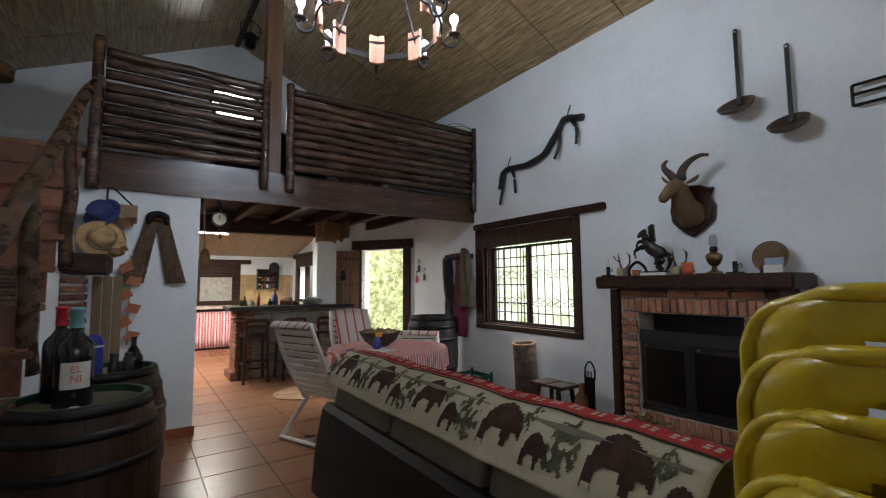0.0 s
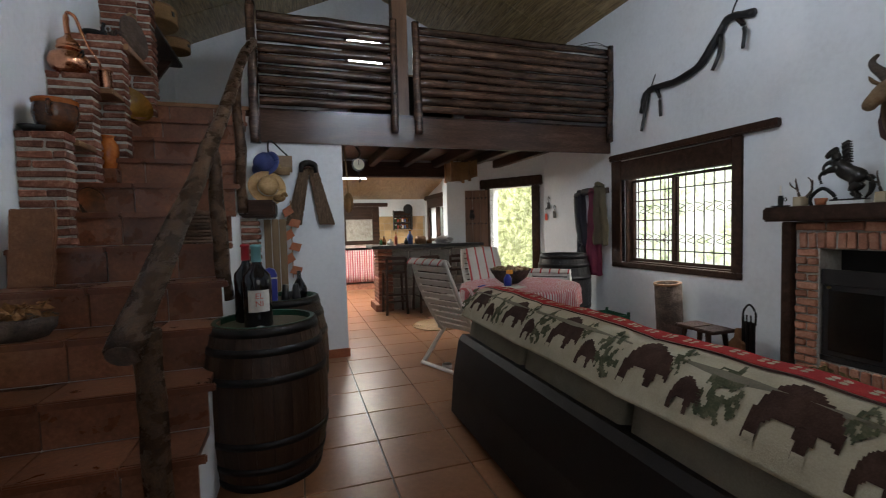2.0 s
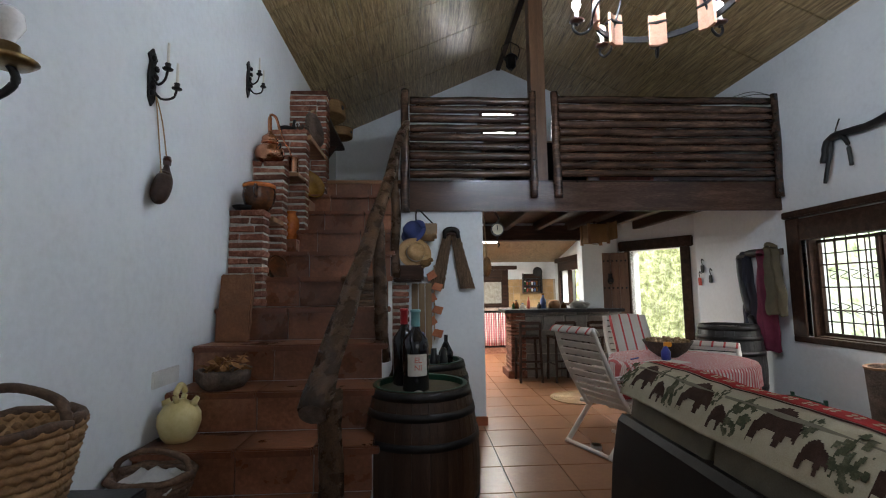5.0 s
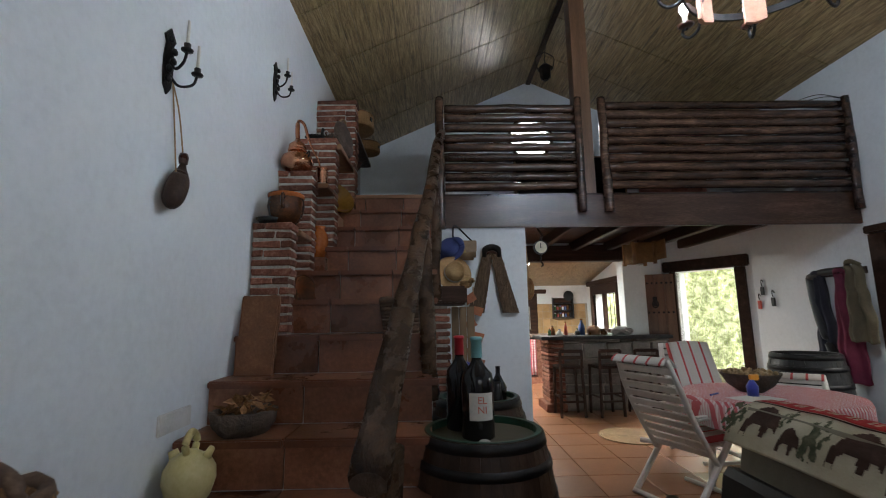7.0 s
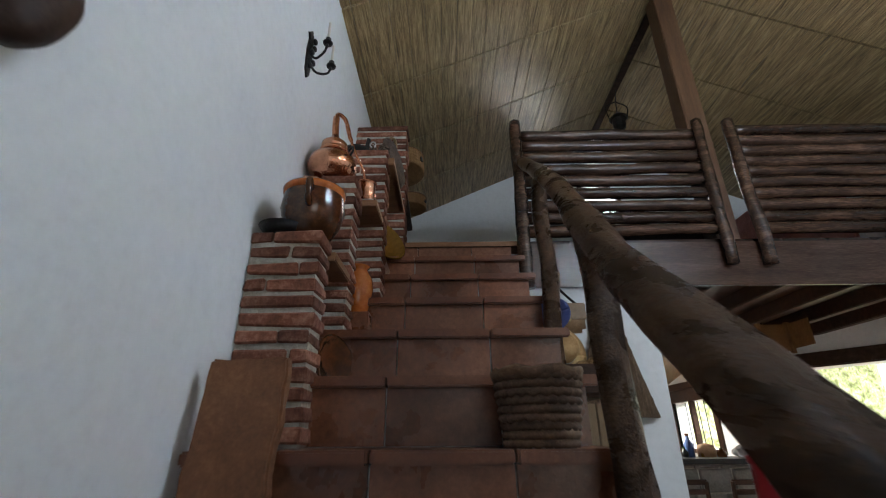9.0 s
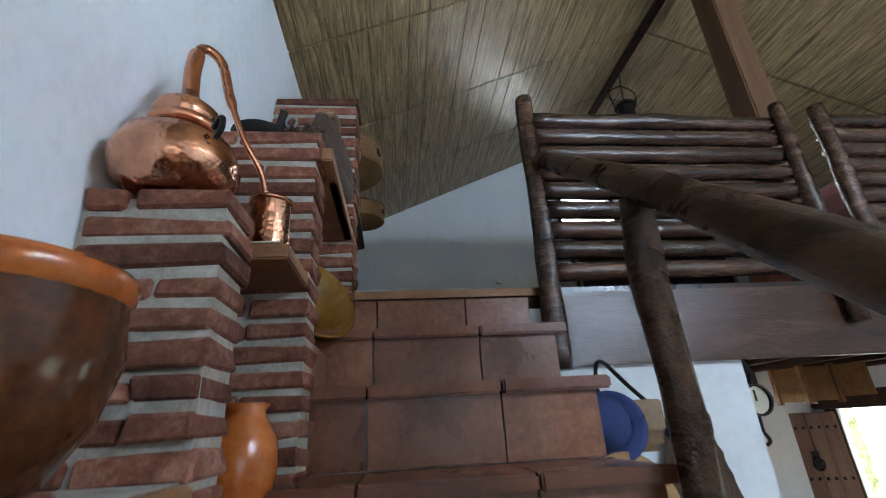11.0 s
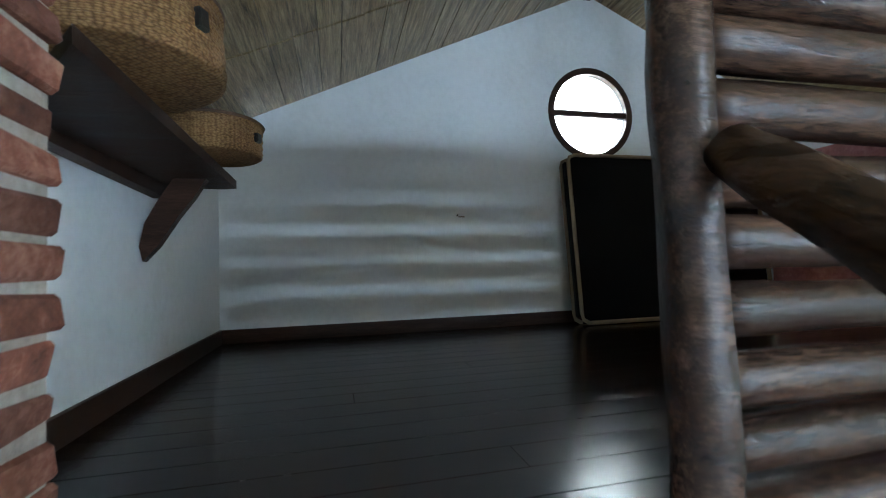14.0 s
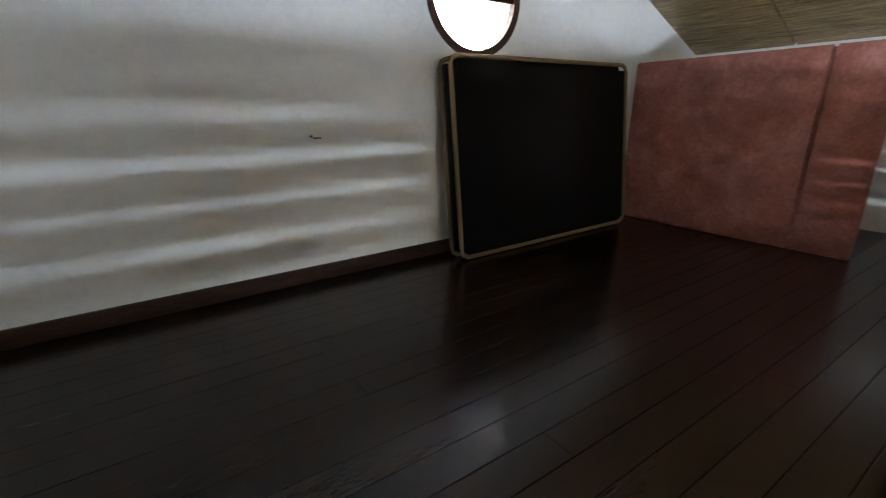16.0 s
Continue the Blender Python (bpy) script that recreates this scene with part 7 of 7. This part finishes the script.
def garden_chair(at, label, cushion_over):
    c = thing("garden_chair", label, "chair", "white slatted chairs round the table", at=at)
    # faces +x; the back leans towards -x
    for y in (-0.25, 0.25):
        part("back_rail", piped(bent([(0.16, y, 0.30), (0.0, y, 0.55), (-0.12, y, 0.80), (-0.20, y * 0.9, 1.02)], 5), [0.024] * 16, 8, flat=0.7), WHITE_PLASTIC, c, smooth=True)
        part("leg", piped([(-0.10, y, 0.0), (0.42, y, 0.56)], 0.022, 8), WHITE_PLASTIC, c)
        part("leg", piped([(0.44, y * 0.92, 0.0), (0.08, y * 0.92, 0.44)], 0.022, 8), WHITE_PLASTIC, c)
        part("arm_rest", boxed(-0.02, 0.46, y - 0.03, y + 0.03, 0.60, 0.63, bevel=0.012), WHITE_PLASTIC, c)
        part("hinge", turned([(0, -0.035), (0.045, -0.035), (0.045, 0.035), (0, 0.035)], 18), WHITE_PLASTIC, c)
        c.children[-1].matrix_local = pose(0.12, y, 0.40, 90, 0, 0)
    for x in (-0.10, 0.44):
        part("foot_bar", piped([(x, -0.25, 0.02), (x, 0.25, 0.02)], 0.018, 8), WHITE_PLASTIC, c)
    for k in range(11):
        t = k / 10
        p = Vector((0.13, 0, 0.36)).lerp(Vector((-0.195, 0, 1.0)), t) + Vector((-0.05 * math.sin(t * 3.14), 0, 0))
        bm = boxed(-0.008, 0.008, -0.24, 0.24, -0.026, 0.026, bevel=0.004)
        bmesh.ops.transform(bm, matrix=Matrix.Translation(p) @ Matrix.Rotation(radians(-26), 4, "Y"), verts=bm.verts)
        part("back_slat", bm, WHITE_PLASTIC, c)
    for k in range(7):
        part("seat_slat", boxed(0.12 + 0.05 * k, 0.165 + 0.05 * k, -0.23, 0.23, 0.40 + 0.004 * k, 0.416 + 0.004 * k), WHITE_PLASTIC, c)
    cu = thing("chair_cushion", "cream chair cushion with red stripes", "cushion", "striped chair cushions", at=at)
    part("seat_pad", cushion(0.10, 0.48, -0.22, 0.22, 0.425, 0.475), STRIPED, cu, smooth=True)
    if cushion_over:
        bm = cushion(-0.03, 0.03, -0.225, 0.225, 0, 0.66)
        bmesh.ops.transform(bm, matrix=Matrix.Translation((0.155, 0, 0.45)) @ Matrix.Rotation(radians(-25), 4, "Y"), verts=bm.verts)
        part("back_pad", bm, STRIPED, cu, smooth=True)
    else:
        bm = sheet(bmesh.new(), 6, 14, lambda u, v: Vector((-0.26 + 0.13 * u, -0.24 + 0.48 * v, 0.985 + 0.055 * math.sin(u * 3.14) - 0.02 * u)))
        part("tied_flap", thick(bm, 0.012), STRIPED, cu, smooth=True)
    return c
garden_chair(pose(1.28, 3.92, 0, 0, 0, 22), "white slatted reclining garden chair beside the table", False)
garden_chair(pose(2.20, 5.10, 0, 0, 0, -90), "white garden chair with a tall striped cushion", True)
low_chair = garden_chair(pose(2.75, 4.60, 0, 0, 0, 225) @ Matrix.Diagonal((1, 1, 0.75, 1)), "low white garden chair beyond the table", False)
rug = thing("jute_rug", "round braided jute rug on the tiles", "rug", at=pose(1.75, 5.66, 0.0))
for k in range(14):
    part("braid", piped([(0.025 * (k + 0.5) * math.cos(a / 32 * 6.2832), 0.025 * (k + 0.5) * math.sin(a / 32 * 6.2832), 0.008) for a in range(33)], 0.0125, 6, flat=0.6), RUG, rug, smooth=True)

# ---------- bar and kitchen ----------
bar = thing("bar_counter", "stone-faced bar with a brick end and black top", "bar")
part("core", boxed(1.30, 2.95, 7.02, 7.36, 0, 0.985), MORTAR, bar)
bm_n = 0
z = 0.0
while z < 0.96:
    hgt = rng.choice((0.14, 0.18, 0.22))
    hgt = min(hgt, 0.985 - z)
    x = 1.42
    while x < 2.94:
        wd = min(rng.uniform(0.18, 0.36), 2.95 - x)
        if wd > 0.04:
            b = boxed(x + 0.008, x + wd - 0.008, 6.985 + rng.uniform(-0.01, 0.008), 7.025, z + 0.008, z + hgt - 0.008)
            for v in b.verts:
                v.co += Vector((rng.uniform(-0.014, 0.014), 0, rng.uniform(-0.014, 0.014)))
            bmesh.ops.bevel(b, geom=list(b.edges), offset=0.01, segments=1, affect="EDGES")
            part("stone", b, STONE, bar)
        x += wd
    z += hgt
for k in range(17):
    brick(bar, 1.19, 6.97, k * 0.058 + 0.006, 0.23, 0.44, 0.045, BRICK)
part("step_brick", boxed(1.13, 1.42, 6.93, 7.46, 0, 0.11, bevel=0.008), BRICK, bar)
part("counter_top", boxed(1.08, 2.95, 6.86, 7.46, 0.987, 1.035, bevel=0.008), BLACK, bar, "black polished bar top")

def bar_stool(at):
    s = thing("bar_stool", "tall dark wooden bar stool with a low back", "bar stool", "bar stools", at=at)
    part("seat", boxed(-0.17, 0.17, -0.17, 0.17, 0.62, 0.655, bevel=0.01), DARK_WOOD, s)
    for x in (-0.145, 0.145):
        part("back_leg", piped([(x * 1.1, -0.165, 0), (x, -0.15, 0.62), (x, -0.17, 0.86)], 0.02, 8), DARK_WOOD, s)
        part("front_leg", piped([(x * 1.1, 0.165, 0), (x, 0.15, 0.62)], 0.02, 8), DARK_WOOD, s)
        part("side_rung", piped([(x * 1.05, -0.155, 0.25), (x * 1.05, 0.155, 0.25)], 0.013, 8), DARK_WOOD, s)
    for zz in (0.20, 0.30):
        part("rung", piped([(-0.15, -0.158, zz), (0.15, -0.158, zz)], 0.014, 8), DARK_WOOD, s)
    for zz in (0.75, 0.83):
        part("back_slat", boxed(-0.15, 0.15, -0.18, -0.155, zz, zz + 0.045, bevel=0.005), DARK_WOOD, s)
    return s
bar_stool(pose(1.40, 6.76, 0))
bar_stool(pose(1.90, 6.74, 0, 0, 0, 6))
bar_stool(pose(2.42, 6.74, 0, 0, 0, -5))

def small_bottle(at, h, r, m, cap, label="small kitchen bottle on the counter"):
    b = thing("kitchen_bottle", label, "bottle", "bottles on the bar", at=pose(*at))
    part("body", turned([(0, 0), (r, 0), (r, h * 0.55), (r * 0.4, h * 0.75), (r * 0.35, h * 0.92), (0, h * 0.92)], 14), m, b, smooth=True)
    part("cap", turned([(r * 0.42, h * 0.9), (r * 0.42, h), (0, h)], 12), cap, b)
tints = [plain("green_bottle", (0.04, 0.10, 0.04), 0.15), plain("amber_bottle", (0.16, 0.06, 0.02), 0.2), CERAMIC, plain("red_carton", (0.35, 0.05, 0.03), 0.5), BLACK, plain("blue_bottle", (0.06, 0.10, 0.25), 0.3), OCHRE_BOWL]
for k, x in enumerate((1.30, 1.36, 1.45, 1.56, 1.72, 1.80, 1.92, 2.02, 2.12)):
    small_bottle((x, 7.26 + 0.05 * (k % 2), 1.035), (0.11, 0.14, 0.09, 0.20, 0.10, 0.24, 0.08, 0.13, 0.09)[k], 0.025 + 0.012 * (k % 3), tints[k % 7], tints[(k + 3) % 7])
bread = thing("bread_box", "round wooden bread box on the bar", "bread box", at=pose(1.98, 7.30, 1.035))
part("box", turned([(0, 0), (0.09, 0), (0.10, 0.06), (0.08, 0.12), (0, 0.14)], 20), PALE_WOOD, bread, smooth=True)
foil = thing("silver_bag", "crumpled silver bag on the bar top", "bag", at=pose(2.35, 7.15, 1.035))
bm = ball(bmesh.new(), (0, 0, 0.05), 0.13, 18, (1.3, 0.8, 0.55))
for v in bm.verts:
    v.co += Vector((noise.noise(v.co * 25), noise.noise(v.co * 25 + Vector((5, 0, 0))), noise.noise(v.co * 25 + Vector((0, 5, 0))))) * 0.025
    v.co.z = max(v.co.z, 0)
part("bag", bm, STEEL, foil)
press = thing("coffee_machine", "dark kitchen machine on the bar", "appliance", at=pose(2.52, 7.25, 1.035))
part("body", boxed(-0.10, 0.10, -0.08, 0.08, 0, 0.20, bevel=0.02), BLACK, press)
part("hood", turned([(0.08, 0.20), (0.10, 0.25), (0.06, 0.29), (0, 0.29)], 16), BLACK, press, smooth=True)

counter = thing("kitchen_counter", "kitchen counter with a red gingham curtain below", "kitchen counter")
part("brick_base", boxed(-1.4, 2.88, 9.62, 10.19, 0, 0.12), BRICK, counter)
part("carcass", boxed(-1.4, 2.88, 9.80, 10.19, 0.12, 0.90), BLACK, counter)
part("worktop", boxed(-1.4, 2.88, 9.58, 10.19, 0.90, 0.95, bevel=0.006), surface("pinkish_marble", (0.28, 0.2, 0.17), (0.42, 0.32, 0.28), (0.55, 0.45, 0.4), 0.25, 4.0, 40.0), counter)
for x in (0.55, 1.62):
    part("brick_post", boxed(x, x + 0.13, 9.62, 9.80, 0.12, 0.90), BRICK, counter)
bm = sheet(bmesh.new(), 90, 4, lambda u, v: Vector((0.68 + 0.94 * u, 9.66 + 0.022 * math.sin(u * 75), 0.16 + 0.70 * v)))
part("curtain", thick(bm, 0.003), GINGHAM_UP, counter, "red gingham curtain", smooth=True)
tiles = structure("kitchen_wall_tiles", boxed(-1.5, 2.89, KY - 0.004, KY - 0.001, 0.95, 1.58), MORTAR)
for i in range(12):
    for j in range(4):
        x = 1.76 + 0.155 * (i - 4)
        if x + 0.15 < 2.89 and (x > 1.72 or 0.95 + 0.155 * j + 0.15 < 1.02 or x < 0.3):
            part("wall_tile", boxed(x, x + 0.15, KY - 0.014, KY - 0.0045, 0.955 + 0.155 * j, 1.105 + 0.155 * j), OCHRE_TILE, tiles)
kw = thing("window_kitchen", "dark framed kitchen window with an iron grid", "window", kind="structure")
for d in ((0.42, 0.55, 0.94, 1.80), (1.64, 1.80, 0.94, 1.80), (0.96, 1.05, 1.041, 1.519), (0.551, 1.639, 0.94, 1.04), (0.551, 1.639, 1.52, 1.80)):
    part("casing", boxed(d[0], d[1], KY - 0.03, KY + 0.04, d[2], d[3], bevel=0.004), DARK_WOOD, kw)
part("lintel", boxed(0.2, 2.0, KY - 0.06, KY + 0.02, 1.802, 1.89, bevel=0.01), DARK_WOOD, kw)
for k in range(7):
    part("grid_bar", boxed(0.60 + 0.165 * k, 0.622 + 0.165 * k, KY + 0.06, KY + 0.07, 1.04, 1.52), IRON, kw)
for zz in (1.2, 1.36):
    part("grid_bar", boxed(0.55, 1.68, KY + 0.072, KY + 0.08, zz, zz + 0.022), IRON, kw)
kw2 = thing("window_kitchen_side", "tall dark framed side window in the kitchen", "window", kind="structure")
for d in ((8.52, 8.62, 1.0, 1.92), (9.82, 9.92, 1.0, 1.92), (8.621, 9.819, 1.0, 1.06), (8.621, 9.819, 1.74, 1.92), (9.19, 9.25, 1.061, 1.739)):
    part("casing", boxed(KX - 0.03, KX + 0.05, *d, bevel=0.004), DARK_WOOD, kw2)
part("lintel", boxed(KX - 0.06, KX + 0.02, 8.35, 10.05, 1.922, 2.02, bevel=0.01), DARK_WOOD, kw2)
for k in range(6):
    part("grid_bar", boxed(KX + 0.15, KX + 0.16, 8.75 + 0.19 * k, 8.762 + 0.19 * k, 1.06, 1.74), IRON, kw2)
rack = thing("spice_rack", "dark wooden spice rack with jars", "spice rack", at=pose(2.34, KY - 0.012, 1.28))
for zz in (0, 0.15, 0.30):
    part("shelf", boxed(-0.21, 0.21, -0.11, 0, zz, zz + 0.015), BLACK, rack)
for x in (-0.22, 0.21):
    part("side", boxed(x, x + 0.012, -0.11, 0, -0.02, 0.43), BLACK, rack)
part("backing", boxed(-0.208, 0.208, -0.012, -0.002, 0.016, 0.42), DARK_WOOD, rack)
for k in range(14):
    j = thing("spice_jar", "small spice jar on the rack", "jar", "spice jars", at=pose(2.17 + 0.055 * (k % 7), KY - 0.07, 1.296 + 0.15 * (k // 7)))
    part("jar", turned([(0, 0), (0.02, 0), (0.02, 0.07), (0, 0.07)], 10), tints[(k * 3) % 7], j)
    part("lid", turned([(0.021, 0.07), (0.021, 0.09), (0, 0.09)], 10), tints[(k * 5 + 2) % 7], j)
disc = thing("dark_pan_lid", "round dark pan hanging beside the spice rack", "pan", at=pose(2.45, KY - 0.13, 1.74, 90, 0, 0))
part("disc", turned([(0, 0), (0.10, 0), (0.11, 0.02), (0, 0.025)], 24), BLACK, disc)
tube_ = thing("fluorescent_light", "lit fluorescent tube on the kitchen ceiling", "ceiling light", at=pose(0.62, 8.0, 2.20))
part("housing", boxed(-0.6, 0.6, -0.04, 0.04, 0.02, 0.23), CERAMIC, tube_)
part("tube", piped([(-0.58, 0, 0), (0.58, 0, 0)], 0.018, 10), TUBE, tube_)
lantern = thing("basket_lantern", "brown wicker box lantern hung under the ceiling", "lantern", at=pose(2.34, 6.40, 1.98))
for x in (-0.14, 0.14):
    for y in (-0.14, 0.14):
        part("corner_post", boxed(x - 0.018, x + 0.018, y - 0.018, y + 0.018, 0, 0.30), WICKER, lantern)
for a, b, c, d in ((-0.12, 0.12, -0.145, -0.135), (-0.12, 0.12, 0.135, 0.145), (-0.145, -0.135, -0.12, 0.12), (0.135, 0.145, -0.12, 0.12)):
    part("panel", boxed(a, b, c, d, 0.02, 0.28), STRAW, lantern)
part("medallion", turned([(0, 0), (0.045, 0), (0.045, 0.012), (0, 0.012)], 16), CERAMIC, lantern)
lantern.children[-1].matrix_local = pose(0, -0.147, 0.16, 90, 0, 0)
part("hanger", piped([(0, 0, 0.28), (0, 0, 0.42)], 0.01, 6), IRON, lantern)
scale = thing("hanging_scale", "round cream-dialled hanging scale", "scale", at=pose(0.655, 4.90, 2.0))
dial = part("dial", turned([(0, -0.012), (0.062, -0.012), (0.062, 0.012), (0, 0.012)], 28), CLOCK_FACE, scale)
part("rim", turned([(0.06, -0.016), (0.07, -0.016), (0.07, 0.03), (0.06, 0.03)], 28), BLACK, scale)
for o in scale.children:
    o.matrix_local = pose(0, 0, 0, 90, 0, 0)
part("pointer", boxed(-0.004, 0.004, -0.016, -0.0125, -0.005, 0.045), BLACK, scale)
part("hook", piped(bent([(0, 0, 0.07), (0.02, 0, 0.12), (0, 0, 0.16), (-0.02, 0, 0.2), (0, 0, 0.27)], 4), 0.012, 8), BLACK, scale, smooth=True)
part("lower_hook", piped(bent([(0, 0, -0.07), (0, 0, -0.13), (0.02, 0, -0.17), (0.0, 0, -0.19)], 4), 0.008, 8), IRON, scale, smooth=True)
gourd = thing("straw_bag", "small straw bag on a long cord by the wall corner", "bag", at=pose(0.55, 5.02, 1.62))
part("bag", ball(bmesh.new(), (0, 0, -0.02), 0.075, 14, (0.7, 0.7, 1.5)), STRAW, gourd, smooth=True)
part("cord", piped([(0, 0, 0.08), (-0.03, 0, 0.65)], 0.008, 6), ROPE, gourd)

# ---------- chandelier light ----------
for k in (0, 2, 3, 4, 5, 6, 7):
    a = math.radians(22 + 45 * k)
    lamp("chandelier_bulb_light", "POINT", BULB_WATTS, pose(CHANDELIER[0] + 0.445 * math.cos(a), CHANDELIER[1] + 0.445 * math.sin(a), CHANDELIER[2] + 0.16), (0.86, 0.93, 1.0), r=0.03)
